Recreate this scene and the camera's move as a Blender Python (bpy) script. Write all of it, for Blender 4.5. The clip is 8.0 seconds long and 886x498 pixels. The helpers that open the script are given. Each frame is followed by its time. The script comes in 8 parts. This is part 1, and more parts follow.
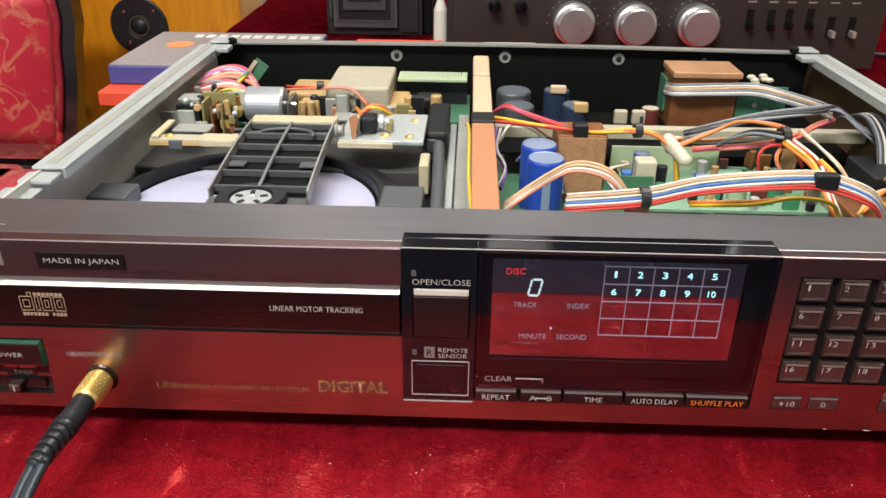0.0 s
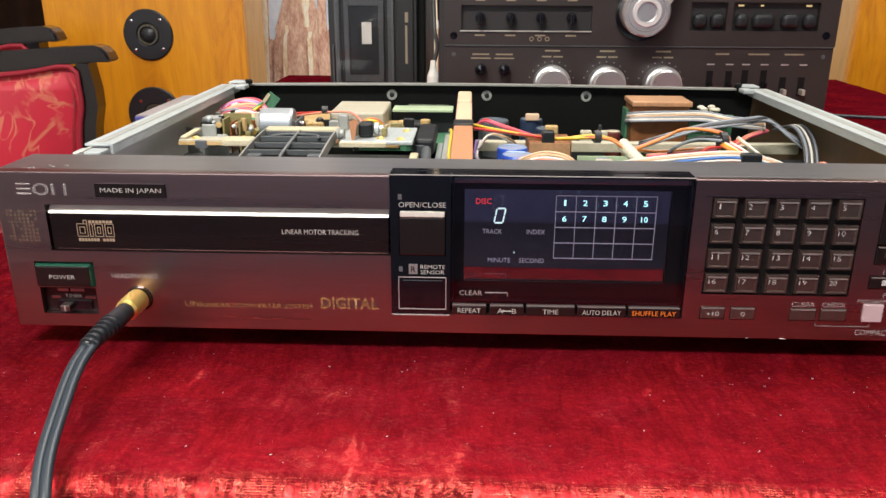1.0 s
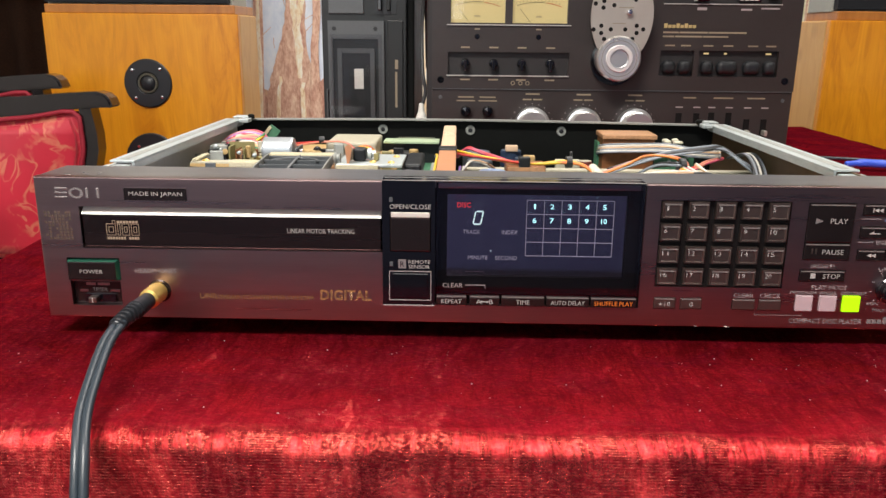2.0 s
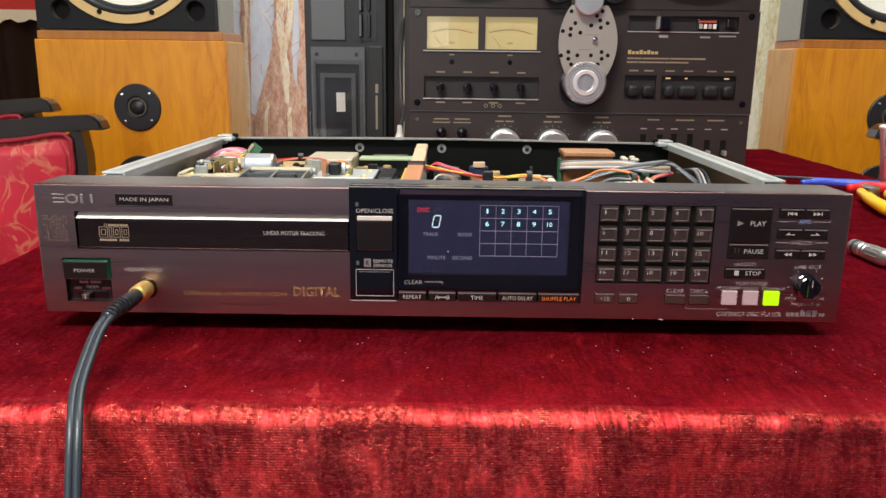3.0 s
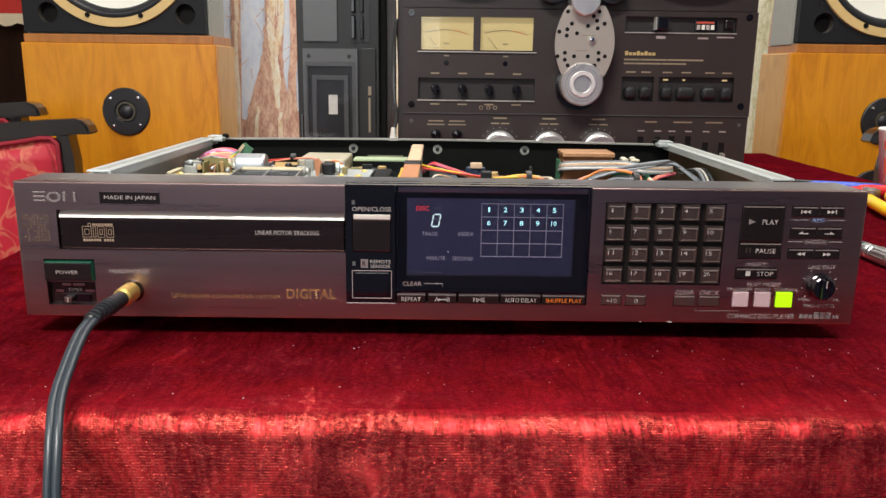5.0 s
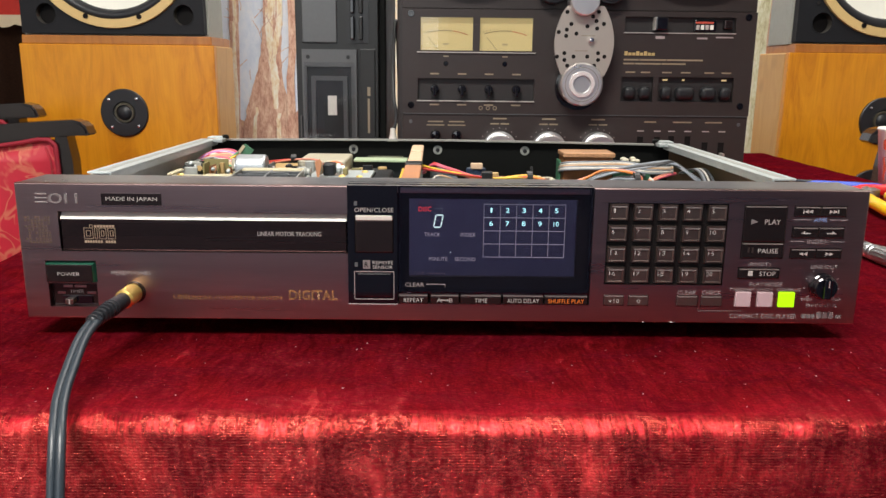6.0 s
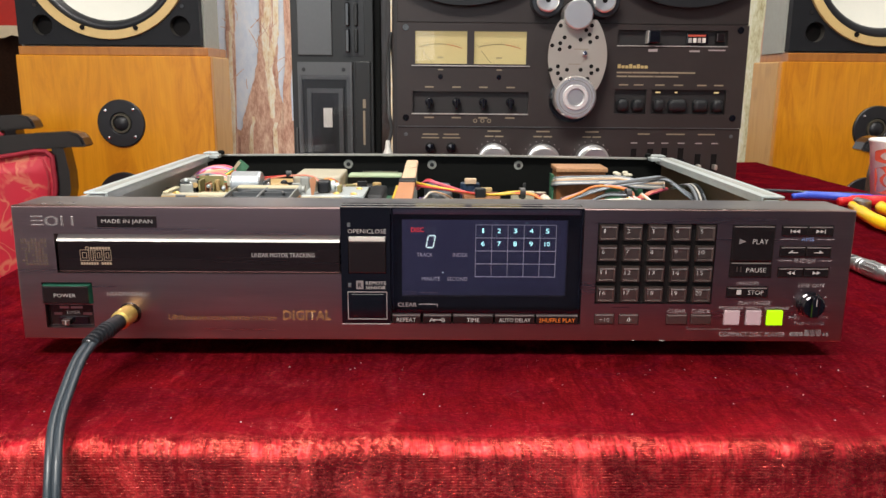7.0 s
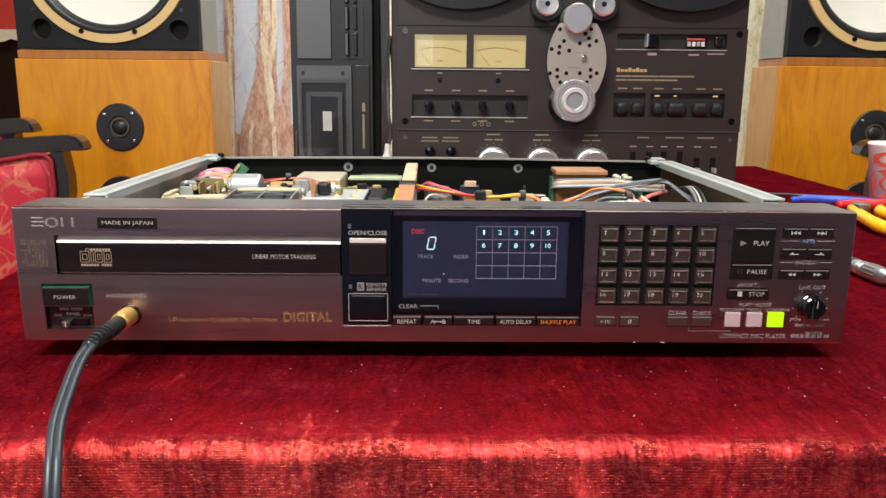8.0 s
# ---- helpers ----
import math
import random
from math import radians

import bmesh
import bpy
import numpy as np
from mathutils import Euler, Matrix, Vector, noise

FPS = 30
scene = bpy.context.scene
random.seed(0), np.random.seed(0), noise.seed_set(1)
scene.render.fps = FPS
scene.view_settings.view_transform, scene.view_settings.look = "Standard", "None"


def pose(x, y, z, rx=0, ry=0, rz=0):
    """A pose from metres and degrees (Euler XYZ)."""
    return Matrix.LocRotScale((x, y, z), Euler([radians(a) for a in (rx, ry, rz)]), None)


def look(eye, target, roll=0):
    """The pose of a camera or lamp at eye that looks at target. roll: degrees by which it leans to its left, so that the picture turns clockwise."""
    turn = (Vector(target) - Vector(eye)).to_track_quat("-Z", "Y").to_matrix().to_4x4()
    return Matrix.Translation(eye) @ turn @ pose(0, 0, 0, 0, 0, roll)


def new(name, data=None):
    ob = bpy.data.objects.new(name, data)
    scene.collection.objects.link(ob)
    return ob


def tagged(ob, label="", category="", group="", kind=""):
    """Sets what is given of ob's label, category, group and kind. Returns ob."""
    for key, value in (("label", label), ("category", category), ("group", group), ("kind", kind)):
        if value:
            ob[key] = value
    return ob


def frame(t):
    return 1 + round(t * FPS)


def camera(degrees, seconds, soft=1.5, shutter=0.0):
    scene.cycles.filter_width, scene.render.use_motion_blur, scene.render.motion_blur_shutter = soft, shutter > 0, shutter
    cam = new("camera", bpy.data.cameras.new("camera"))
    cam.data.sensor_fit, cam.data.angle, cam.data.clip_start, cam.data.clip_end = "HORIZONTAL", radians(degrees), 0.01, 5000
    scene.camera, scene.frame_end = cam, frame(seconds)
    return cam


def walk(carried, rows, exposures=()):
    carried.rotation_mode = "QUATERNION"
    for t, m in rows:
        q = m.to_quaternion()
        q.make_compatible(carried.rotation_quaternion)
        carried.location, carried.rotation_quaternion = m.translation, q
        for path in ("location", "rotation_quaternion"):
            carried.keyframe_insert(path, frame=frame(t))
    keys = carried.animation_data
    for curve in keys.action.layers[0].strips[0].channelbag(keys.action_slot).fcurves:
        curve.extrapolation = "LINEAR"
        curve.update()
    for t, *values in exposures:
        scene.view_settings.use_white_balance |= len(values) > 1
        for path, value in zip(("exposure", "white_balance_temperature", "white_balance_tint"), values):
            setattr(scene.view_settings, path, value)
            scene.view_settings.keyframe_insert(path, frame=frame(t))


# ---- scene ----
cam = camera(59.00, 8.0)
PATH = [
    (0, (-0.02774, -0.22832, 0.19777), (-0.08423, 1.54927, -0.71710), 0.555),
    (0.2, (-0.0268, -0.2510, 0.1870), (-0.082, 1.561, -0.657), 0.60),
    (0.5, (-0.02084, -0.27750, 0.16875), (-0.08798, 1.56444, -0.60761), 0.284),
    (0.7, (-0.0181, -0.2890, 0.1592), (-0.093, 1.573, -0.569), 0.28),
    (1, (-0.01653, -0.31074, 0.15760), (-0.07899, 1.57610, -0.50263), 0.260),
    (1.2, (-0.0160, -0.3240, 0.1547), (-0.072, 1.569, -0.487), 0.36),
    (1.5, (-0.01484, -0.34267, 0.15011), (-0.06739, 1.56794, -0.43879), 0.345),
    (1.7, (-0.01493, -0.35223, 0.14869), (-0.05984, 1.56754, -0.41030), 0.454),
    (2.8, (0.00056, -0.39683, 0.14507), (-0.01641, 1.54472, -0.33460), 0.680),
    (3, (0.00265, -0.40587, 0.14499), (-0.00611, 1.53928, -0.32008), 0.712),
    (3.5, (0.00074, -0.40047, 0.13999), (0.00420, 1.54769, -0.31241), 0.765),
    (4, (-0.00288, -0.39166, 0.13753), (0.00482, 1.55758, -0.31014), 0.820),
    (4.5, (-0.00211, -0.39013, 0.13725), (0.00953, 1.55939, -0.30911), 0.809),
    (6, (-0.00440, -0.38950, 0.13720), (0.01546, 1.56029, -0.30768), 0.661),
    (6.5, (-0.00610, -0.39123, 0.14372), (0.01558, 1.55998, -0.29484), 0.548),
    (7, (-0.00182, -0.39256, 0.14583), (0.02430, 1.56021, -0.28547), 0.492),
    (7.5, (-0.00316, -0.39287, 0.14516), (0.02478, 1.56100, -0.28103), 0.463),
    (8, (-0.00316, -0.39249, 0.14424), (0.02736, 1.56271, -0.27558), 0.535),
]
walk(cam, [(t, look(eye, target, roll)) for t, eye, target, roll in PATH], [(0, -0.02), (0.5, 0.10), (1.5, 0.18), (3, 0.04), (6, 0.05), (8, 0.14)])

# ---- world, lamps ----
world = bpy.data.worlds.new("world")
scene.world = world
world.use_nodes = True
sky = world.node_tree.nodes.new("ShaderNodeTexSky")
sky.sky_type, sky.sun_disc, sky.sun_elevation, sky.sun_rotation = "NISHITA", False, radians(35), radians(120)
world.node_tree.links.new(sky.outputs[0], world.node_tree.nodes["Background"].inputs[0])
world.node_tree.nodes["Background"].inputs[1].default_value = 0.1


def area_lamp(name, x, y, z, sx, sy, watts, colour):
    data = bpy.data.lights.new(name, "AREA")
    data.shape, data.size, data.size_y, data.energy, data.color = "RECTANGLE", sx, sy, watts, colour
    ob = new(name, data)
    ob.matrix_world = pose(x, y, z)
    return ob


area_lamp("ceiling_lamp_light", -0.50, -0.95, 1.66, 0.9, 0.4, 72, (1.0, 0.955, 0.885))
# fill added to brighten the mural, no such source known
area_lamp("mural_fill_light", 0.15, 1.34, 1.66, 1.1, 0.5, 9, (1.0, 0.955, 0.885))
area_lamp("ceiling_lamp_light_b", 0.45, 0.45, 1.66, 1.1, 0.5, 17, (1.0, 0.955, 0.885))
# front fill added behind the camera, set left to brighten the panel there
daylight = area_lamp("front_fill_light", -0.85, -2.57, 0.82, 1.7, 1.2, 16, (0.93, 0.96, 1.0))
daylight.matrix_world = pose(-0.85, -2.57, 0.82, 90, 0, 0)
scene.view_settings.exposure = 0.0

# ---- materials ----


def ramp(nt, fac, stops):
    node = nt.nodes.new("ShaderNodeValToRGB")
    els = node.color_ramp.elements
    while len(els) < len(stops):
        els.new(0.5)
    for el, (p, c) in zip(els, stops):
        el.position, el.color = p, (*c, 1)
    nt.links.new(fac, node.inputs[0])
    return node.outputs[0]


def mix(nt, fac, a, b, mode="MIX"):
    node = nt.nodes.new("ShaderNodeMix")
    node.data_type, node.blend_type = "RGBA", mode
    for socket, value in ((node.inputs[0], fac), (node.inputs[6], a), (node.inputs[7], b)):
        if isinstance(value, bpy.types.NodeSocket):
            nt.links.new(value, socket)
        elif isinstance(value, (int, float)):
            socket.default_value = value
        else:
            socket.default_value = (*value, 1)
    return node.outputs[2]


def coords(nt, scale=(1, 1, 1), rot=(0, 0, 0)):
    tc = nt.nodes.new("ShaderNodeTexCoord")
    mp = nt.nodes.new("ShaderNodeMapping")
    mp.inputs["Scale"].default_value = scale
    mp.inputs["Rotation"].default_value = rot
    nt.links.new(tc.outputs["Object"], mp.inputs["Vector"])
    return mp.outputs[0]


def noise_tex(nt, vec, scale, detail=4.0, rough=0.55, distort=0.0):
    n = nt.nodes.new("ShaderNodeTexNoise")
    n.inputs["Scale"].default_value = scale
    n.inputs["Detail"].default_value = detail
    n.inputs["Roughness"].default_value = rough
    n.inputs["Distortion"].default_value = distort
    nt.links.new(vec, n.inputs["Vector"])
    return n.outputs["Fac"]


def base(name):
    m = bpy.data.materials.new(name)
    m.use_nodes = True
    nt = m.node_tree
    return m, nt, nt.nodes["Principled BSDF"]


def bump(nt, p, height, strength, distance):
    b = nt.nodes.new("ShaderNodeBump")
    b.inputs["Strength"].default_value = strength
    b.inputs["Distance"].default_value = distance
    nt.links.new(height, b.inputs["Height"])
    nt.links.new(b.outputs[0], p.inputs["Normal"])


def surface(name, colour, rough=0.5, metal=0.0, vary=0.15, scale=60.0, stretch=(1, 1, 1), grain=0.08, coat=0.0, spec=0.5, depth=0.0004):
    """Colour with broad blotches and fine grain, uneven gloss and a slight relief."""
    m, nt, p = base(name)
    v = coords(nt, stretch)
    big = noise_tex(nt, v, scale, 3)
    fine = noise_tex(nt, v, scale * 9, 4)
    a = mix(nt, big, tuple(c * (1 - vary) for c in colour), tuple(min(1, c * (1 + vary)) for c in colour))
    b = mix(nt, 0.35, a, ramp(nt, fine, [(0.3, tuple(c * (1 - vary) for c in colour)), (0.7, tuple(min(1, c * (1 + vary)) for c in colour))]))
    nt.links.new(b, p.inputs["Base Color"])
    r = nt.nodes.new("ShaderNodeMapRange")
    r.inputs["To Min"].default_value, r.inputs["To Max"].default_value = rough * 0.8, min(1, rough * 1.2)
    nt.links.new(big, r.inputs["Value"])
    nt.links.new(r.outputs[0], p.inputs["Roughness"])
    p.inputs["Metallic"].default_value = metal
    p.inputs["Specular IOR Level"].default_value = spec
    p.inputs["Coat Weight"].default_value = coat
    p.inputs["Coat Roughness"].default_value = 0.08
    if grain:
        bump(nt, p, fine, grain, depth)
    return m


def glow(name, colour, strength):
    m, nt, p = base(name)
    p.inputs["Base Color"].default_value = (*[c * 0.4 for c in colour], 1)
    p.inputs["Emission Color"].default_value = (*colour, 1)
    p.inputs["Emission Strength"].default_value = strength
    return m


def plain(name, colour, rough=0.5, metal=0.0, spec=0.5):
    m, nt, p = base(name)
    p.inputs["Base Color"].default_value = (*colour, 1)
    p.inputs["Roughness"].default_value = rough
    p.inputs["Metallic"].default_value = metal
    p.inputs["Specular IOR Level"].default_value = spec
    return m


def smoked_pane(name, tint, rough=0.03, ior=1.5):
    m, nt, p = base(name)
    nt.nodes.remove(p)
    out = nt.nodes["Material Output"]
    clear = nt.nodes.new("ShaderNodeBsdfTransparent")
    clear.inputs[0].default_value = (*tint, 1)
    gloss = nt.nodes.new("ShaderNodeBsdfGlossy")
    gloss.inputs["Roughness"].default_value = rough
    f0 = ((ior - 1) / (ior + 1)) ** 2
    facing = nt.nodes.new("ShaderNodeLayerWeight")
    power = nt.nodes.new("ShaderNodeMath")
    power.operation = "POWER"
    power.inputs[1].default_value = 5.0
    nt.links.new(facing.outputs["Facing"], power.inputs[0])
    fres = nt.nodes.new("ShaderNodeMath")
    fres.operation = "MULTIPLY_ADD"
    fres.inputs[1].default_value, fres.inputs[2].default_value = 1 - f0, f0
    nt.links.new(power.outputs[0], fres.inputs[0])
    mx = nt.nodes.new("ShaderNodeMixShader")
    nt.links.new(fres.outputs[0], mx.inputs[0])
    nt.links.new(clear.outputs[0], mx.inputs[1])
    nt.links.new(gloss.outputs[0], mx.inputs[2])
    nt.links.new(mx.outputs[0], out.inputs[0])
    return m


def velvet():
    """Crushed red velvet: the pile lies this way and that in strokes, each with its own tone and tilt."""
    m, nt, p = base("red_velvet")
    v = coords(nt)

    def maths(op, x, y, z=None):
        n = nt.nodes.new("ShaderNodeMath")
        n.operation = op
        for i, q in enumerate((x, y, z)):
            if q is None:
                continue
            if isinstance(q, (int, float)):
                n.inputs[i].default_value = q
            else:
                nt.links.new(q, n.inputs[i])
        return n.outputs[0]

    warp = nt.nodes.new("ShaderNodeTexNoise")
    warp.inputs["Scale"].default_value = 14
    warp.inputs["Detail"].default_value = 3
    nt.links.new(v, warp.inputs["Vector"])
    bend = nt.nodes.new("ShaderNodeVectorMath")
    bend.operation = "MULTIPLY_ADD"
    nt.links.new(warp.outputs["Color"], bend.inputs[0])
    bend.inputs[1].default_value = (0.03, 0.03, 0.03)
    nt.links.new(v, bend.inputs[2])

    def stretched(scale):
        q = nt.nodes.new("ShaderNodeMapping")
        q.inputs["Scale"].default_value = scale
        nt.links.new(bend.outputs[0], q.inputs["Vector"])
        return q.outputs[0]

    strokes = noise_tex(nt, stretched((30, 48, 44)), 1.6, 7, 0.72, 0.4)
    patches = noise_tex(nt, stretched((20, 26, 26)), 1.0, 5, 0.60, 0.8)
    sway = noise_tex(nt, stretched((24, 30, 30)), 1.3, 4, 0.6)
    mp = nt.nodes.new("ShaderNodeMapping")
    mp.inputs["Scale"].default_value = (210, 420, 420)
    nt.links.new(v, mp.inputs["Vector"])
    threads = noise_tex(nt, mp.outputs[0], 1.6, 4, 0.72)
    fibre = noise_tex(nt, v, 900, 3, 0.75)
    ragged = noise_tex(nt, stretched((70, 30, 30)), 1.0, 6, 0.66)
    fuzz = noise_tex(nt, stretched((360, 55, 55)), 1.0, 4, 0.70)
    # woven rows run along the cloth, 1.3 mm apart
    place = nt.nodes.new("ShaderNodeSeparateXYZ")
    nt.links.new(v, place.inputs[0])
    along = maths("ADD", place.outputs["Y"], place.outputs["Z"])
    wave = maths("SINE", maths("MULTIPLY_ADD", along, 2 * math.pi / 0.0013, maths("MULTIPLY", sway, 3.0)), 0)
    # ... and show only where the pile is thin
    worn = maths("MINIMUM", maths("MAXIMUM", maths("MULTIPLY_ADD", patches, 7.0, -2.9), 0.12), 1.0)
    rows = maths("MULTIPLY", wave, worn)
    a = ramp(nt, strokes, [(0.36, (0.066, 0.0015, 0.0055)), (0.50, (0.135, 0.0031, 0.0095)), (0.64, (0.23, 0.007, 0.015))])
    b = mix(nt, ramp(nt, patches, [(0.40, (0.8, 0.8, 0.8)), (0.58, (0, 0, 0))]), a, (0.066, 0.0022, 0.0075))
    b = mix(nt, ramp(nt, patches, [(0.52, (0, 0, 0)), (0.66, (0.7, 0.7, 0.7))]), b, (0.21, 0.006, 0.010))
    c = mix(nt, ramp(nt, threads, [(0.50, (0, 0, 0)), (0.70, (0.38, 0.38, 0.38))]), b, (0.40, 0.030, 0.032))
    d = mix(nt, ramp(nt, fibre, [(0.38, (0.55, 0.55, 0.55)), (0.60, (0, 0, 0))]), c, (0.05, 0.001, 0.002))
    d = mix(nt, ramp(nt, fuzz, [(0.40, (0.5, 0.5, 0.5)), (0.56, (0, 0, 0))]), d, (0.045, 0.0012, 0.003))
    # the nap lies away from the edge on the table top and stands up where the cloth turns and hangs, more in one stroke than the next
    geo = nt.nodes.new("ShaderNodeNewGeometry")
    cut = nt.nodes.new("ShaderNodeSeparateXYZ")
    nt.links.new(geo.outputs["Normal"], cut.inputs[0])
    flat = maths("POWER", maths("MAXIMUM", cut.outputs["Z"], 0.0), 1.6)
    brink = nt.nodes.new("ShaderNodeMapRange")
    brink.interpolation_type = "SMOOTHSTEP"
    brink.inputs["From Min"].default_value, brink.inputs["From Max"].default_value = 0.68, 0.84
    brink.inputs["To Min"].default_value, brink.inputs["To Max"].default_value = 0.015, 1.0
    nt.links.new(maths("MULTIPLY_ADD", maths("SUBTRACT", ragged, 0.5), 1.5, cut.outputs["Z"]), brink.inputs["Value"])
    settled = maths("MULTIPLY", brink.outputs[0], maths("MULTIPLY_ADD", flat, -1.4, 1.9))
    loose = maths("MULTIPLY_ADD", flat, 0.72, 0.30)
    stir = maths("MULTIPLY_ADD", maths("SUBTRACT", strokes, 0.5), 2.2, maths("MULTIPLY_ADD", maths("SUBTRACT", patches, 0.5), maths("MULTIPLY_ADD", flat, 2.1, 0.6), maths("MULTIPLY", maths("SUBTRACT", ragged, 0.5), 1.8)))
    amount = maths("MULTIPLY_ADD", stir, loose, maths("MULTIPLY_ADD", maths("MULTIPLY", rows, maths("SUBTRACT", 1.0, flat)), 0.075, settled))
    lean = nt.nodes.new("ShaderNodeCombineXYZ")
    nt.links.new(maths("MULTIPLY", maths("SUBTRACT", sway, 0.5), 1.2), lean.inputs["X"])
    nt.links.new(maths("MULTIPLY", cut.outputs["Z"], amount), lean.inputs["Y"])
    nt.links.new(maths("MULTIPLY", maths("MULTIPLY", cut.outputs["Y"], -1), amount), lean.inputs["Z"])
    nap = nt.nodes.new("ShaderNodeVectorMath")
    nap.operation = "ADD"
    nt.links.new(lean.outputs[0], nap.inputs[0])
    nt.links.new(geo.outputs["Normal"], nap.inputs[1])
    unit = nt.nodes.new("ShaderNodeVectorMath")
    unit.operation = "NORMALIZE"
    nt.links.new(nap.outputs[0], unit.inputs[0])
    b = nt.nodes.new("ShaderNodeBump")
    b.inputs["Strength"].default_value, b.inputs["Distance"].default_value = 0.9, 0.0006
    nt.links.new(maths("MULTIPLY_ADD", threads, 0.7, fibre), b.inputs["Height"])
    nt.links.new(unit.outputs[0], b.inputs["Normal"])
    # dyed pile below, a red gloss along the fibres above
    body = nt.nodes.new("ShaderNodeBsdfDiffuse")
    nt.links.new(d, body.inputs["Color"])
    nt.links.new(b.outputs[0], body.inputs["Normal"])
    gloss = nt.nodes.new("ShaderNodeBsdfGlossy")
    gloss.inputs["Roughness"].default_value = 0.24
    facing = nt.nodes.new("ShaderNodeLayerWeight")
    facing.inputs["Blend"].default_value = 0.5
    shine = maths("MULTIPLY_ADD", facing.outputs["Facing"], -0.62, 0.46)
    tips = ramp(nt, maths("MULTIPLY_ADD", rows, 0.12, maths("MULTIPLY_ADD", maths("SUBTRACT", fuzz, 0.5), 0.75, threads)), [(0.38, (0.34, 0.030, 0.025)), (0.64, (1.0, 0.20, 0.145))])
    nt.links.new(mix(nt, 1.0, tips, shine, "MULTIPLY"), gloss.inputs["Color"])
    nt.links.new(b.outputs[0], gloss.inputs["Normal"])
    both = nt.nodes.new("ShaderNodeAddShader")
    nt.links.new(body.outputs[0], both.inputs[0])
    nt.links.new(gloss.outputs[0], both.inputs[1])
    # wide red sheen painted by slope: flat top, streaky fold; gone at low angles
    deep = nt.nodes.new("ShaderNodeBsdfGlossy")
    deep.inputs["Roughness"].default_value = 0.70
    fold_sheen = maths("MULTIPLY", maths("MULTIPLY", flat, maths("POWER", maths("SUBTRACT", 1.0, flat), 1.6)), maths("MAXIMUM", maths("MULTIPLY_ADD", maths("MULTIPLY_ADD", ragged, 1.4, fuzz), 22.0, -24.5), 0.0))
    painted_sheen = maths("MULTIPLY", maths("MAXIMUM", maths("MULTIPLY_ADD", facing.outputs["Facing"], -1.0, 0.65), 0.0), maths("MULTIPLY_ADD", maths("POWER", flat, 18.0), 1.05, fold_sheen))
    nt.links.new(mix(nt, 1.0, ramp(nt, strokes, [(0.36, (0.40, 0.008, 0.022)), (0.62, (1.0, 0.030, 0.060))]), painted_sheen, "MULTIPLY"), deep.inputs["Color"])
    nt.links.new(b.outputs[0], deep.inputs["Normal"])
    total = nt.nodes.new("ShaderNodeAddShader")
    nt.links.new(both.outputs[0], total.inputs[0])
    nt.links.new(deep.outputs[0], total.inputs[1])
    for n in nt.nodes:
        if n.type == "OUTPUT_MATERIAL":
            nt.links.new(total.outputs[0], n.inputs["Surface"])
    nt.nodes.remove(p)
    return m


def wood(name, dark, mid, light, rough=0.35, scale=5.0, coat=0.3):
    m, nt, p = base(name)
    v = coords(nt, (4.2, 4.2, 0.8))
    grain = noise_tex(nt, v, scale, 6, 0.6, 2.4)
    fine = noise_tex(nt, coords(nt, (60, 60, 1.5)), scale, 4, 0.6)
    broad = noise_tex(nt, coords(nt, (2.2, 2.2, 0.5)), 3.2, 2)
    a = ramp(nt, grain, [(0.28, dark), (0.5, mid), (0.75, light)])
    b = mix(nt, ramp(nt, broad, [(0.35, (0, 0, 0)), (0.7, (0.5, 0.5, 0.5))]), a, light)
    c = mix(nt, ramp(nt, fine, [(0.45, (0, 0, 0)), (0.8, (0.35, 0.35, 0.35))]), b, dark)
    spots = nt.nodes.new("ShaderNodeTexVoronoi")
    spots.inputs["Scale"].default_value = 7.0
    nt.links.new(coords(nt, (1, 1, 0.9)), spots.inputs["Vector"])
    c = mix(nt, ramp(nt, spots.outputs["Distance"], [(0.05, (0.75, 0.75, 0.75)), (0.09, (0.22, 0.22, 0.22)), (0.16, (0, 0, 0))]), c, tuple(q * 0.35 for q in dark))
    nt.links.new(c, p.inputs["Base Color"])
    p.inputs["Roughness"].default_value = rough
    p.inputs["Coat Weight"].default_value = coat
    p.inputs["Coat Roughness"].default_value = 0.2
    bump(nt, p, fine, 0.15, 0.0005)
    return m


def brocade():
    """Red upholstery with pale gold branching figures."""
    m, nt, p = base("red_brocade")
    v = coords(nt)
    warp = noise_tex(nt, v, 9, 3, 0.5, 1.2)
    v2 = nt.nodes.new("ShaderNodeTexVoronoi")
    v2.feature = "DISTANCE_TO_EDGE"
    v2.inputs["Scale"].default_value = 21
    mv = nt.nodes.new("ShaderNodeVectorMath")
    mv.operation = "MULTIPLY_ADD"
    nt.links.new(warp, mv.inputs[0])
    mv.inputs[1].default_value = (0.18, 0.18, 0.18)
    nt.links.new(v, mv.inputs[2])
    nt.links.new(mv.outputs[0], v2.inputs["Vector"])
    gaps = noise_tex(nt, v, 16, 3)
    veins = ramp(nt, v2.outputs["Distance"], [(0.0, (0.85, 0.85, 0.85)), (0.05, (0.6, 0.6, 0.6)), (0.10, (0, 0, 0))])
    cut = mix(nt, 1.0, veins, ramp(nt, gaps, [(0.42, (0, 0, 0)), (0.55, (1, 1, 1))]), "MULTIPLY")
    ground = ramp(nt, noise_tex(nt, v, 6, 3), [(0.3, (0.38, 0.006, 0.022)), (0.7, (0.56, 0.012, 0.038))])
    nt.links.new(mix(nt, cut, ground, (0.56, 0.18, 0.10)), p.inputs["Base Color"])
    p.inputs["Roughness"].default_value = 0.6
    p.inputs["Sheen Weight"].default_value = 0.3
    bump(nt, p, noise_tex(nt, v, 700, 2), 0.3, 0.0006)
    return m


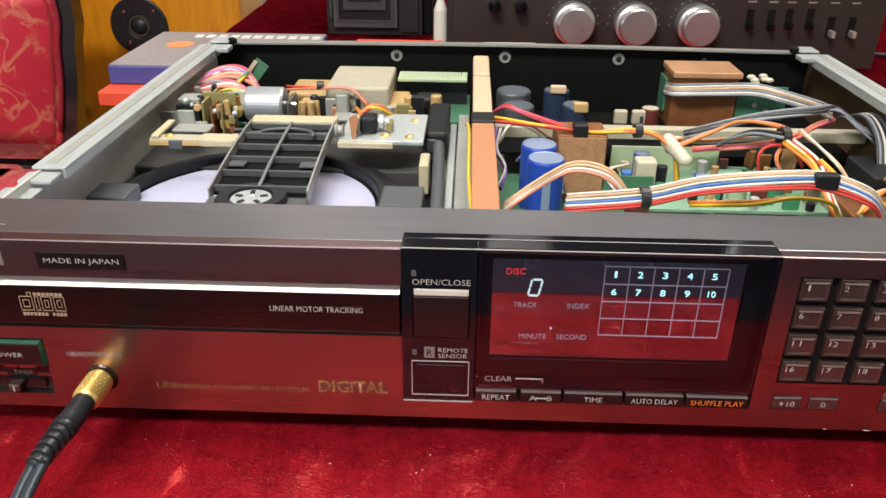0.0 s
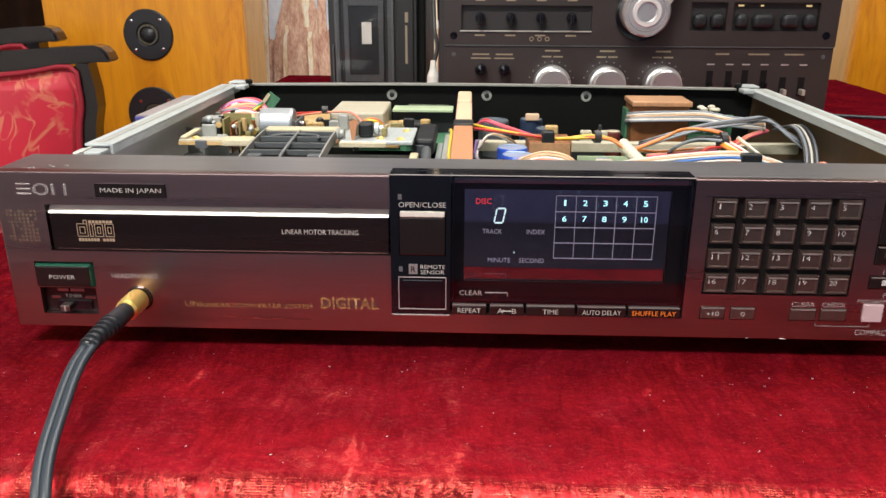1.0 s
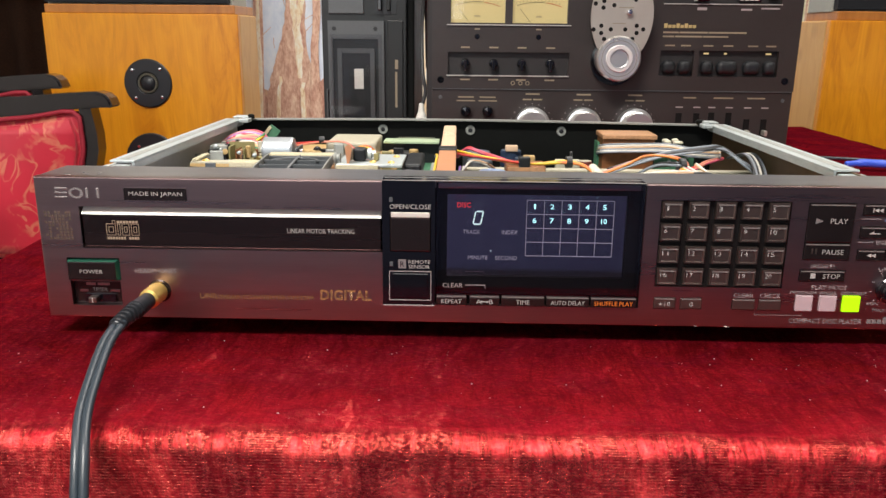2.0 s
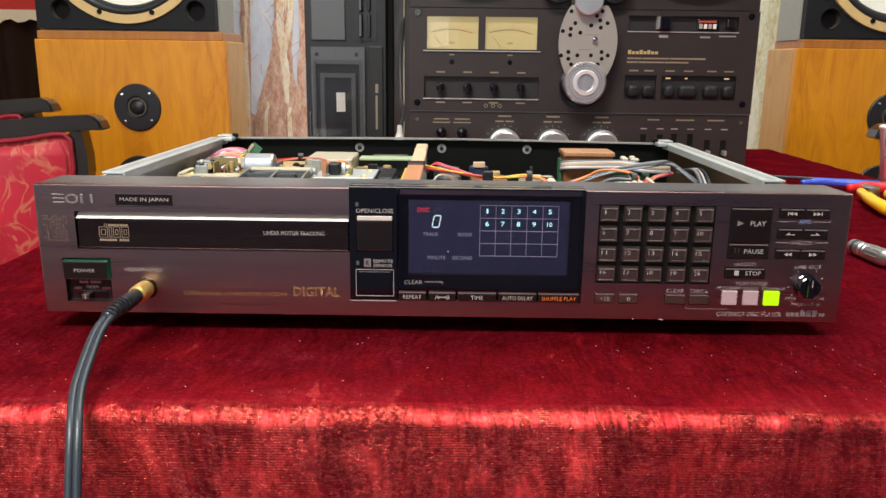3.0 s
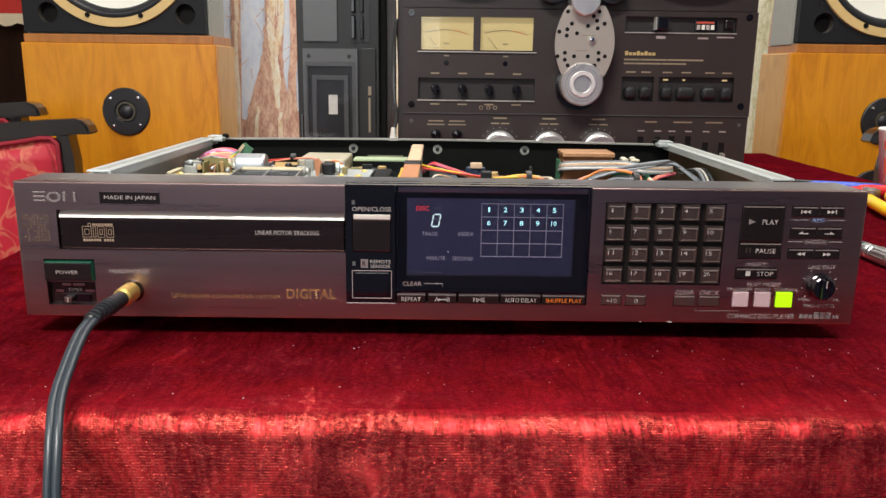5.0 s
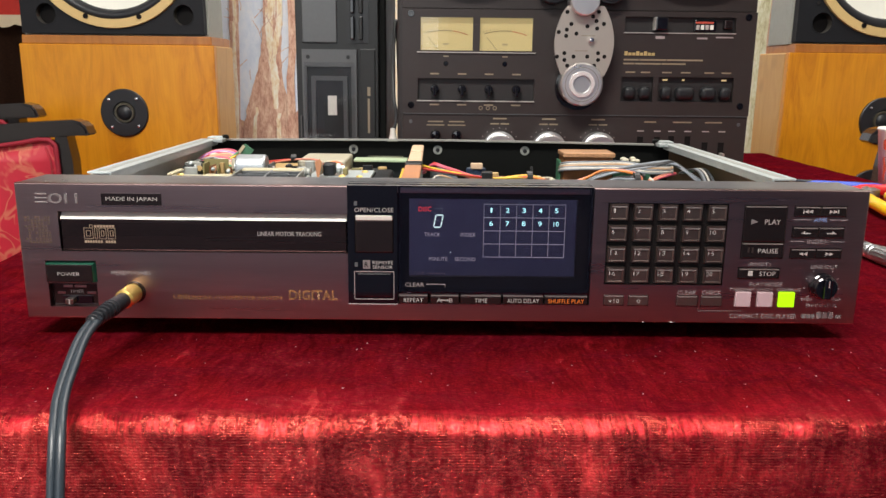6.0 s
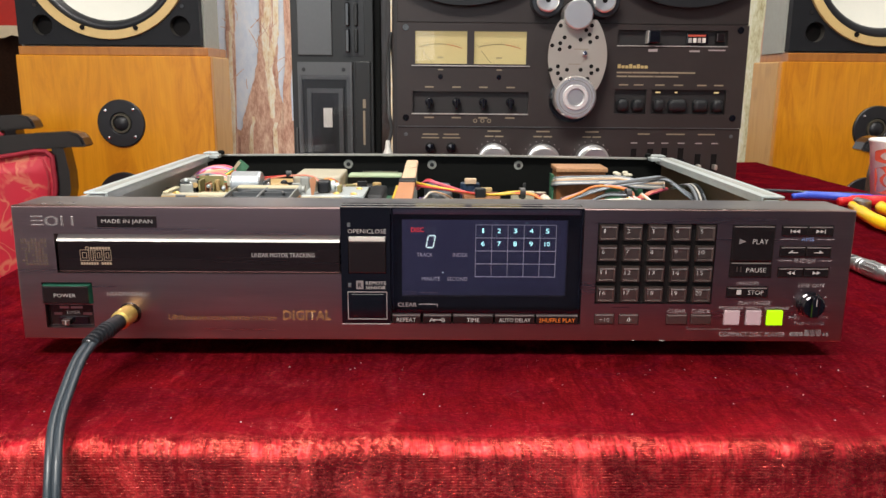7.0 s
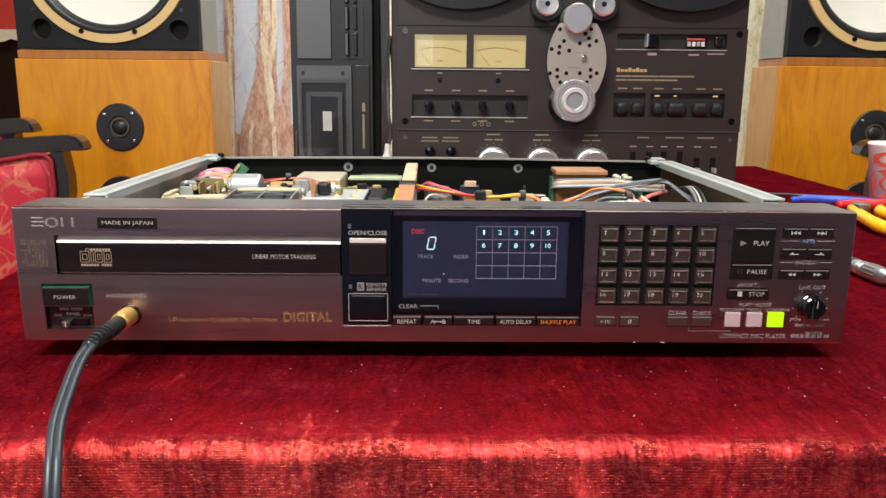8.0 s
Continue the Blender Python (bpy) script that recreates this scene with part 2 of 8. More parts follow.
VELVET, BROCADE = velvet(), brocade()
BRONZE = surface("bronze_anodised", (0.315, 0.222, 0.218), 0.29, 1.0, 0.10, 30, (0.15, 1, 6), 0.012, depth=0.0001)
LEDGE = surface("grey_brushed_ledge", (0.30, 0.295, 0.31), 0.34, 0.9, 0.16, 30, (0.08, 1, 1), 0.06, depth=0.0001)
BLACK_GLOSS = surface("black_gloss_plastic", (0.004, 0.004, 0.006), 0.08, 0.0, 0.2, 40, grain=0.0, spec=0.6)
TRAY_BLACK = surface("tray_black_brown", (0.062, 0.043, 0.042), 0.27, 0.95, 0.12, 30, (0.2, 1, 5), 0.04, depth=0.0001)
KEY_BROWN = surface("key_brown", (0.150, 0.112, 0.100), 0.30, 0.85, 0.12, 80, grain=0.05, depth=0.0001)
BUTTON_DARK = surface("button_dark", (0.052, 0.039, 0.038), 0.24, 0.85, 0.15, 80, grain=0.04, depth=0.0001)
WELL = surface("well_black", (0.006, 0.005, 0.005), 0.6, 0.0, 0.2, 80, grain=0.05, spec=0.15)
SILVER = surface("silver_strip", (0.60, 0.575, 0.52), 0.42, 0.15, 0.05, 50, grain=0.02, depth=0.0001)
# pale strip colour that paints the light caught by the keys' top edges
KEY_GLINT = surface("key_top_glint", (0.20, 0.175, 0.165), 0.4, 0.3, 0.06, 90, grain=0.0)
TRIM_LIGHT = surface("pale_edge", (0.50, 0.47, 0.44), 0.35, 0.3, 0.06, 90, grain=0.0)
PRINT = surface("white_print", (0.38, 0.36, 0.345), 0.6, 0.0, 0.08, 200, grain=0.0)
PRINT_DIM = surface("grey_print", (0.32, 0.275, 0.275), 0.6, 0.0, 0.08, 200, grain=0.0)
MARK_GREY = surface("mark_grey", (0.20, 0.18, 0.178), 0.5, 0.3, 0.08, 200, grain=0.0)
PRINT_GOLD = surface("gold_print", (0.27, 0.130, 0.048), 0.5, 0.2, 0.1, 200, grain=0.0)
PRINT_GOLD_PALE = surface("pale_gold_print", (0.36, 0.27, 0.19), 0.5, 0.1, 0.1, 200, grain=0.0)
# orange key print with a weak glow added to brighten it
PRINT_ORANGE_GLOW = glow("orange_print", (1.0, 0.22, 0.02), 0.35)
PRINT_BLUE = surface("blue_print", (0.22, 0.30, 0.55), 0.5, 0.0, 0.1, 200, grain=0.0)
PRINT_RED = glow("red_lit_print", (1.0, 0.05, 0.05), 1.1)
DIGIT = glow("cyan_lit_digits", (0.45, 1.0, 0.98), 2.2)
DIGIT_SEG = glow("pale_lit_segments", (0.7, 1.0, 0.95), 1.3)
# printed grid and words, given a dim glow to show behind the pane
GRID_LINE = glow("glowing_print_lines", (0.62, 0.64, 0.74), 0.30)
DISPLAY = surface("display_navy", (0.95, 0.82, 0.97), 0.035, 1.0, 0.25, 25, grain=0.0)
PANE = smoked_pane("smoked_pane", (0.82, 0.79, 0.83), 0.015, 1.55)
CLEAR_PANE = smoked_pane("clear_pane", (0.95, 0.95, 0.95), 0.02, 1.4)
GREEN_EDGE = surface("green_edge", (0.012, 0.07, 0.045), 0.25, 0.2, 0.2, 80, grain=0.0)
PINK_KEY = surface("pale_pink_key", (0.42, 0.31, 0.33), 0.4, 0.0, 0.06, 90, grain=0.03)
GREEN_LIT = glow("lit_lime_key", (0.45, 1.0, 0.0), 0.85)
GOLD = surface("gold_plating", (1.0, 0.70, 0.22), 0.3, 0.8, 0.08, 200, grain=0.05, depth=0.0001)
RUBBER = surface("black_rubber", (0.016, 0.018, 0.022), 0.34, 0.0, 0.2, 120, grain=0.1)
CORD = surface("dark_grey_cord", (0.022, 0.031, 0.041), 0.36, 0.0, 0.12, 150, grain=0.04)
ZINC = surface("zinc_steel", (0.45, 0.49, 0.49), 0.46, 0.45, 0.20, 45, (1, 0.3, 1), 0.06, depth=0.0002)
ZINC_DULL = surface("dull_zinc_sheet", (0.34, 0.35, 0.325), 0.55, 0.35, 0.22, 25, grain=0.06)
BLACK_STEEL = surface("black_steel", (0.006, 0.0065, 0.006), 0.55, 0.0, 0.3, 30, grain=0.05, spec=0.08)
GREY_EDGE = surface("grey_edge", (0.33, 0.33, 0.31), 0.45, 0.5, 0.1, 60, grain=0.05)
MECH_BLACK = surface("mechanism_black", (0.013, 0.014, 0.016), 0.42, 0.0, 0.2, 60, grain=0.06, spec=0.3)
MECH_GREY = surface("mechanism_grey", (0.075, 0.082, 0.088), 0.5, 0.1, 0.12, 60, grain=0.05)
CREAM = surface("cream_plastic", (0.46, 0.41, 0.27), 0.5, 0.0, 0.28, 90, grain=0.06)
IVORY = surface("ivory_case", (0.40, 0.37, 0.28), 0.5, 0.0, 0.24, 60, grain=0.05)
AMBER_BOX = surface("amber_capacitor", (0.46, 0.31, 0.13), 0.4, 0.0, 0.28, 90, grain=0.05)
PCB_GREEN = surface("green_board", (0.055, 0.17, 0.095), 0.45, 0.0, 0.4, 90, grain=0.08)
PCB_PALE = surface("pale_green_board", (0.36, 0.45, 0.29), 0.5, 0.0, 0.22, 90, grain=0.05)
PCB_OLIVE = surface("olive_board", (0.23, 0.20, 0.08), 0.5, 0.0, 0.3, 120, grain=0.1)
COPPER = surface("copper_strip", (0.48, 0.22, 0.11), 0.45, 0.2, 0.22, 60, grain=0.06)
TAN = surface("tan_sleeve", (0.60, 0.42, 0.28), 0.55, 0.0, 0.1, 60, grain=0.06)
BLUE_CAP = surface("blue_capacitor", (0.02, 0.07, 0.42), 0.3, 0.0, 0.12, 90, grain=0.0)
CAP_TOP = surface("capacitor_top", (0.28, 0.36, 0.52), 0.35, 0.3, 0.12, 120, grain=0.05)
NAVY_CAP = surface("navy_capacitor", (0.02, 0.035, 0.07), 0.35, 0.0, 0.15, 90, grain=0.0)
SLATE_TOP = surface("slate_top", (0.11, 0.13, 0.16), 0.4, 0.2, 0.12, 90, grain=0.03)
BROWN_CORE = surface("brown_lamination", (0.24, 0.095, 0.035), 0.42, 0.3, 0.55, 160, grain=0.2)
BROWN_TOP = surface("copper_brown_shield", (0.46, 0.25, 0.13), 0.38, 0.2, 0.45, 60, grain=0.05)
MAROON_CAP = surface("maroon_capacitor", (0.13, 0.03, 0.025), 0.35, 0.0, 0.15, 90, grain=0.0)
HOTMELT = surface("hot_glue", (0.54, 0.50, 0.39), 0.35, 0.0, 0.1, 150, grain=0.1)
DISC = surface("disc_mirror", (0.56, 0.57, 0.76), 0.22, 0.25, 0.06, 20, grain=0.0)
CHROME = surface("chrome", (0.85, 0.85, 0.86), 0.12, 1.0, 0.04, 90, grain=0.0)
WIRE_COLOURS = {
    "white": (0.80, 0.76, 0.68), "red": (0.66, 0.04, 0.03), "orange": (0.82, 0.24, 0.03), "yellow": (0.85, 0.55, 0.02),
    "blue": (0.06, 0.20, 0.60), "purple": (0.35, 0.18, 0.60), "pink": (0.66, 0.08, 0.15), "tan": (0.72, 0.46, 0.26),
    "grey": (0.26, 0.29, 0.33), "black": (0.02, 0.02, 0.022), "green": (0.05, 0.30, 0.14), "salmon": (0.80, 0.28, 0.18),
}
WIRES = {k: surface(k + "_insulation", tuple(0.76 * q + 0.012 for q in c), 0.45, 0.0, 0.25, 150, grain=0.05) for k, c in WIRE_COLOURS.items()}
DECK_BLACK = surface("deck_charcoal", (0.034, 0.0265, 0.0250), 0.42, 0.25, 0.10, 25, grain=0.05, depth=0.0001)
DECK_DARK = surface("deck_recess", (0.020, 0.017, 0.017), 0.5, 0.1, 0.12, 40, grain=0.05)
BRUSHED = surface("turned_aluminium", (0.80, 0.79, 0.78), 0.30, 0.9, 0.02, 80, grain=0.0)
HEADPLATE = surface("champagne_plate", (0.45, 0.41, 0.365), 0.36, 0.55, 0.05, 60, grain=0.03)
METER_FACE = glow("lit_meter_face", (0.86, 0.68, 0.30), 0.42)
METER_INK = plain("meter_ink", (0.05, 0.035, 0.02), 0.7)
METER_RED = plain("meter_red", (0.55, 0.12, 0.04), 0.7)
DECK_PRINT = surface("deck_gold_print", (0.27, 0.22, 0.15), 0.5, 0.2, 0.1, 150, grain=0.0)
LED_WARM = glow("warm_led", (1.0, 0.75, 0.35), 0.55)
CASS_GREY = surface("cassette_deck_grey", (0.021, 0.022, 0.0215), 0.42, 0.3, 0.10, 25, grain=0.04)
CASS_DARK = surface("cassette_deck_black", (0.014, 0.014, 0.014), 0.35, 0.1, 0.2, 25, grain=0.04)
CASS_LIGHT = surface("cassette_window_grey", (0.085, 0.087, 0.088), 0.3, 0.2, 0.10, 25, grain=0.02)
LABEL_WHITE = surface("white_label", (0.66, 0.65, 0.60), 0.6, 0.0, 0.06, 60, grain=0.0)
PINE = wood("orange_varnished_pine", (0.44, 0.145, 0.004), (0.62, 0.235, 0.006), (0.72, 0.31, 0.012), coat=0.15)
PINE_PALE = wood("pale_cut_pine", (0.46, 0.24, 0.065), (0.54, 0.30, 0.09), (0.60, 0.36, 0.13), 0.45, coat=0.1)
PINE_BAND = wood("reddish_brown_band", (0.26, 0.085, 0.012), (0.38, 0.140, 0.020), (0.45, 0.18, 0.030), 0.4)
SPEAKER_BLACK = surface("speaker_baffle", (0.010, 0.011, 0.014), 0.6, 0.0, 0.15, 40, grain=0.12, spec=0.25)
SPEAKER_GREY = surface("speaker_side_grey", (0.31, 0.32, 0.285), 0.6, 0.0, 0.12, 12, grain=0.08)
CONE_WHITE = surface("white_paper_cone", (0.80, 0.80, 0.72), 0.8, 0.0, 0.04, 40, grain=0.1)
CONE_RING = surface("cream_gasket", (0.66, 0.47, 0.20), 0.55, 0.0, 0.08, 40, grain=0.06)
TWEETER = surface("tweeter_plate", (0.016, 0.017, 0.020), 0.4, 0.1, 0.15, 60, grain=0.05)
LACQUER = surface("black_lacquered_wood", (0.010, 0.009, 0.010), 0.16, 0.0, 0.3, 20, (1, 1, 0.4), 0.06, coat=0.5)
# unseen wall's blue, chosen so that the mirroring display reads navy
WALL_SLATE = surface("mirrored_blue_wall", (0.064, 0.082, 0.160), 0.8, 0.0, 0.06, 3, grain=0.08)
WALL = surface("cream_wall_paint", (0.44, 0.40, 0.37), 0.8, 0.0, 0.05, 3, grain=0.08)

CEILING = surface("white_ceiling_paint", (0.75, 0.73, 0.70), 0.85, 0.0, 0.04, 3, grain=0.06)
# unseen floor's tone, chosen for what the display mirrors
FLOOR = surface("dark_slate_floor", (0.018, 0.019, 0.030), 0.95, 0.0, 0.25, 9, grain=0.4, depth=0.002)
RED_HANGING = surface("red_hanging_cloth", (0.42, 0.02, 0.012), 0.8, 0.0, 0.15, 10, grain=0.15)
FRINGE = surface("cream_lace", (0.60, 0.50, 0.34), 0.8, 0.0, 0.12, 60, grain=0.2)
BROWN_DRAPE = surface("brown_patterned_drape", (0.10, 0.045, 0.025), 0.7, 0.0, 0.6, 22, grain=0.2)


def photo_print(name, stops, scale, stretch):
    """A photographic print: mottled tones of bark, brush or sky."""
    m, nt, p = base(name)
    v = coords(nt, stretch)
    broad, fine = noise_tex(nt, v, scale, 5, 0.62, 0.6), noise_tex(nt, v, scale * 5, 4, 0.7)
    both = mix(nt, 0.42, broad, fine)
    nt.links.new(ramp(nt, both, stops), p.inputs["Base Color"])
    p.inputs["Roughness"].default_value = 0.7
    return m


SKY_PRINT = photo_print("mural_sky_print", [(0.30, (0.60, 0.70, 0.86)), (0.48, (0.74, 0.82, 0.94)), (0.65, (0.86, 0.90, 0.96))], 14, (1, 1, 0.6))
TRUNK_PRINT = photo_print("mural_trunk_print", [(0.34, (0.36, 0.16, 0.11)), (0.45, (0.58, 0.33, 0.24)), (0.55, (0.74, 0.50, 0.37)), (0.66, (0.88, 0.73, 0.56))], 34, (1.7, 1, 0.55))
BARK_LIGHT = photo_print("mural_pale_bark_print", [(0.32, (0.50, 0.27, 0.12)), (0.44, (0.84, 0.66, 0.42)), (0.56, (0.92, 0.86, 0.72)), (0.68, (0.95, 0.94, 0.88))], 32, (1.8, 1, 0.5))
BUSH_PRINT = photo_print("mural_undergrowth_print", [(0.34, (0.24, 0.10, 0.08)), (0.47, (0.50, 0.26, 0.20)), (0.58, (0.64, 0.40, 0.30)), (0.68, (0.74, 0.52, 0.30))], 30, (1.2, 1, 0.8))
MURAL_PALE = photo_print("mural_pale_trunk_print", [(0.33, (0.42, 0.36, 0.16)), (0.45, (0.72, 0.70, 0.46)), (0.55, (0.86, 0.86, 0.70)), (0.68, (0.93, 0.93, 0.86))], 26, (1.7, 1, 0.5))
LAMP_GLOW = glow("lamp_diffuser", (1.0, 0.94, 0.86), 3.0)
TOOL_YELLOW = surface("yellow_grip", (0.80, 0.50, 0.01), 0.38, 0.0, 0.06, 60, grain=0.04)
TOOL_RED = surface("red_grip", (0.62, 0.02, 0.02), 0.38, 0.0, 0.08, 60, grain=0.04)
TOOL_BLUE = surface("blue_grip", (0.03, 0.08, 0.55), 0.38, 0.0, 0.08, 60, grain=0.04)
TOOL_STEEL = surface("tool_steel", (0.35, 0.34, 0.33), 0.35, 0.95, 0.1, 60, grain=0.04)
CUP_WHITE = surface("printed_cup_white", (0.72, 0.70, 0.68), 0.45, 0.0, 0.05, 30, grain=0.02)
CUP_RED = surface("printed_cup_red", (0.60, 0.09, 0.05), 0.45, 0.0, 0.06, 30, grain=0.02)
CUP_GREY = surface("printed_cup_grey", (0.33, 0.35, 0.36), 0.45, 0.0, 0.06, 30, grain=0.02)
BOX_BLUE = surface("blue_case", (0.055, 0.060, 0.24), 0.4, 0.0, 0.10, 20, grain=0.03)
BOX_TOP = surface("printed_case_top", (0.25, 0.225, 0.235), 0.35, 0.0, 0.45, 22, grain=0.02)
BOX_RED = surface("red_case", (0.68, 0.07, 0.03), 0.4, 0.0, 0.08, 20, grain=0.03)
BOX_ORANGE = surface("orange_print", (0.75, 0.26, 0.10), 0.4, 0.0, 0.15, 40, grain=0.02)
LINT = surface("lint", (0.58, 0.44, 0.42), 0.9, 0.0, 0.1, 60, grain=0.0)

# ---- mesh helpers ----


def part(name, bm, material, parent=None, label="", smooth=False):
    """Links a bmesh, given in world metres, as one mesh object under a thing or a part."""
    me = bpy.data.meshes.new(name)
    if smooth:
        for f in bm.faces:
            f.smooth = True
    bm.to_mesh(me)
    bm.free()
    return hang(name, me, material, parent, label)


def hang(name, me, material, parent=None, label=""):
    if material is not None and not me.materials:
        me.materials.append(material)
    ob = new(name, me)
    if parent is not None:
        ob.parent = parent
        ob.matrix_parent_inverse = Matrix.Translation(parent.location).inverted() if parent.type == "EMPTY" else Matrix()
    if label:
        ob["label"] = label
    return ob


def thing(name, at, label, category, group="", kind=""):
    ob = new(name)
    ob.empty_display_size = 0.02
    ob.location = at
    return tagged(ob, label, category, group, kind)


def box(bm, x0, x1, y0, y1, z0, z1, bevel=0.0, segments=2):
    r = bmesh.ops.create_cube(bm, size=1.0, matrix=Matrix.LocRotScale(((x0 + x1) / 2, (y0 + y1) / 2, (z0 + z1) / 2), None, (x1 - x0, y1 - y0, z1 - z0)))
    if bevel:
        edges = list({e for v in r["verts"] for e in v.link_edges})
        bmesh.ops.bevel(bm, geom=edges, offset=bevel, segments=segments, affect="EDGES", profile=0.5)
    return bm


def boxed(*args, **kw):
    return box(bmesh.new(), *args, **kw)


def cyl(bm, centre, axis, r, length, segments=24, r2=None, bevel=0.0):
    """A cylinder whose base centre is at centre, going along axis."""
    axis = Vector(axis).normalized()
    turn = axis.to_track_quat("Z", "Y").to_matrix().to_4x4()
    m = Matrix.Translation(Vector(centre) + axis * length / 2) @ turn
    ret = bmesh.ops.create_cone(bm, cap_ends=True, segments=segments, radius1=r, radius2=r if r2 is None else r2, depth=length, matrix=m)
    if bevel:
        verts = set(ret["verts"])
        rims = [e for e in bm.edges if e.verts[0] in verts and e.verts[1] in verts and any(len(f.verts) > 4 for f in e.link_faces)]
        bmesh.ops.bevel(bm, geom=rims, offset=bevel, segments=2, affect="EDGES", profile=0.5)
    return bm


def cylinder(*args, **kw):
    return cyl(bmesh.new(), *args, **kw)


def lathe(bm, centre, axis, profile, segments=32):
    """Turns (radius, height) pairs round an axis."""
    axis = Vector(axis).normalized()
    m = Matrix.Translation(centre) @ axis.to_track_quat("Z", "Y").to_matrix().to_4x4()
    rings = []
    for r, h in profile:
        if r < 1e-6:
            rings.append([bm.verts.new(m @ Vector((0, 0, h)))])
        else:
            rings.append([bm.verts.new(m @ Vector((r * math.cos(2 * math.pi * i / segments), r * math.sin(2 * math.pi * i / segments), h))) for i in range(segments)])
    for a, b in zip(rings, rings[1:]):
        for i in range(segments):
            j = (i + 1) % segments
            if len(a) == 1 and len(b) > 1:
                bm.faces.new((a[0], b[i], b[j]))
            elif len(b) == 1 and len(a) > 1:
                bm.faces.new((a[i], a[j], b[0]))
            elif len(a) > 1:
                bm.faces.new((a[i], a[j], b[j], b[i]))
    bmesh.ops.recalc_face_normals(bm, faces=bm.faces)
    return bm


def turned(*args, **kw):
    return lathe(bmesh.new(), *args, **kw)


def spline(points, steps=7):
    """A smooth line through the points."""
    p = [Vector(q) for q in points]
    p = [2 * p[0] - p[1], *p, 2 * p[-1] - p[-2]]
    out = []
    for a, b, c, d in zip(p, p[1:], p[2:], p[3:]):
        for i in range(steps):
            t = i / steps
            out.append(0.5 * (2 * b + (c - a) * t + (2 * a - 5 * b + 4 * c - d) * t * t + (3 * b - a - 3 * c + d) * t ** 3))
    out.append(p[-2])
    return out


def tube(bm, points, r, segments=8, steps=7, smooth=True):
    line = spline(points, steps) if smooth else [Vector(q) for q in points]
    normal = None
    rings = []
    for i, q in enumerate(line):
        tangent = (line[min(i + 1, len(line) - 1)] - line[max(i - 1, 0)]).normalized()
        if normal is None:
            normal = tangent.orthogonal().normalized()
        normal = (normal - tangent * normal.dot(tangent)).normalized()
        side = tangent.cross(normal)
        rr = r[min(i * len(r) // len(line), len(r) - 1)] if isinstance(r, (list, tuple)) else r
        rings.append([bm.verts.new(q + rr * (math.cos(2 * math.pi * k / segments) * normal + math.sin(2 * math.pi * k / segments) * side)) for k in range(segments)])
    for a, b in zip(rings, rings[1:]):
        for k in range(segments):
            j = (k + 1) % segments
            bm.faces.new((a[k], a[j], b[j], b[k]))
    bm.faces.new(reversed(rings[0]))
    bm.faces.new(rings[-1])
    for f in bm.faces:
        f.smooth = True
    return bm


def prism(bm, outline, y0, y1):
    """Fills an outline of (x, z) pairs and gives it depth from y0 (front) to y1."""
    front = [bm.verts.new((x, y0, z)) for x, z in outline]
    back = [bm.verts.new((x, y1, z)) for x, z in outline]
    bm.faces.new(front)
    bm.faces.new(list(reversed(back)))
    n = len(front)
    for i in range(n):
        j = (i + 1) % n
        bm.faces.new((front[i], back[i], back[j], front[j]))
    bmesh.ops.recalc_face_normals(bm, faces=bm.faces)
    return bm


def plate(bm, x0, x1, z0, z1, y0, y1, holes, extra_x=(), extra_z=()):
    """A plate facing -y with rectangular holes (x0, x1, z0, z1) cut through it."""
    xs = sorted({x0, x1, *[h[0] for h in holes], *[h[1] for h in holes], *extra_x})
    zs = sorted({z0, z1, *[h[2] for h in holes], *[h[3] for h in holes], *extra_z})
    verts, faces = {}, []
    for i in range(len(xs) - 1):
        for k in range(len(zs) - 1):
            cx, cz = (xs[i] + xs[i + 1]) / 2, (zs[k] + zs[k + 1]) / 2
            if any(h[0] < cx < h[1] and h[2] < cz < h[3] for h in holes):
                continue
            ring = []
            for a, b in ((i, k), (i + 1, k), (i + 1, k + 1), (i, k + 1)):
                if (a, b) not in verts:
                    verts[a, b] = bm.verts.new((xs[a], y0, zs[b]))
                ring.append(verts[a, b])
            faces.append(bm.faces.new(ring))
    r = bmesh.ops.extrude_face_region(bm, geom=faces)
    for v in r["geom"]:
        if isinstance(v, bmesh.types.BMVert):
            v.co.y = y1
    bmesh.ops.recalc_face_normals(bm, faces=bm.faces)
    return bm


def lettering(string, x0, x1, z0, z1, y, material, parent, name="lettering", label="", weight=-0.005, spacing=1.0):
    """Raised print on a face that looks along -y, fitted to the rectangle x0..x1, z0..z1."""
    curve = bpy.data.curves.new("print", "FONT")
    curve.body, curve.size, curve.extrude, curve.resolution_u = string, 1.0, 0.0, 2
    curve.offset, curve.space_character = weight, spacing
    ob = bpy.data.objects.new("print", curve)
    scene.collection.objects.link(ob)
    bpy.context.view_layer.update()
    me = bpy.data.meshes.new_from_object(ob.evaluated_get(bpy.context.evaluated_depsgraph_get()))
    bpy.data.objects.remove(ob)
    bpy.data.curves.remove(curve)
    co = np.empty(len(me.vertices) * 3)
    me.vertices.foreach_get("co", co)
    co = co.reshape(-1, 3)
    lo, hi = co.min(0), co.max(0)
    sx, sz = (x1 - x0) / (hi[0] - lo[0]), (z1 - z0) / (hi[1] - lo[1])
    out = np.c_[x0 + (co[:, 0] - lo[0]) * sx, np.full(len(co), y), z0 + (co[:, 1] - lo[1]) * sz]
    me.vertices.foreach_set("co", out.ravel())
    me.name = name
    me.materials.clear()
    return hang(name, me, material, parent, label)


def bars(rects, y, material, parent, name="print_bar", label="", depth=0.0002):
    for x0, x1, z0, z1 in rects:
        part(name, boxed(x0, x1, y - depth, y + depth, z0, z1), material, parent, label)


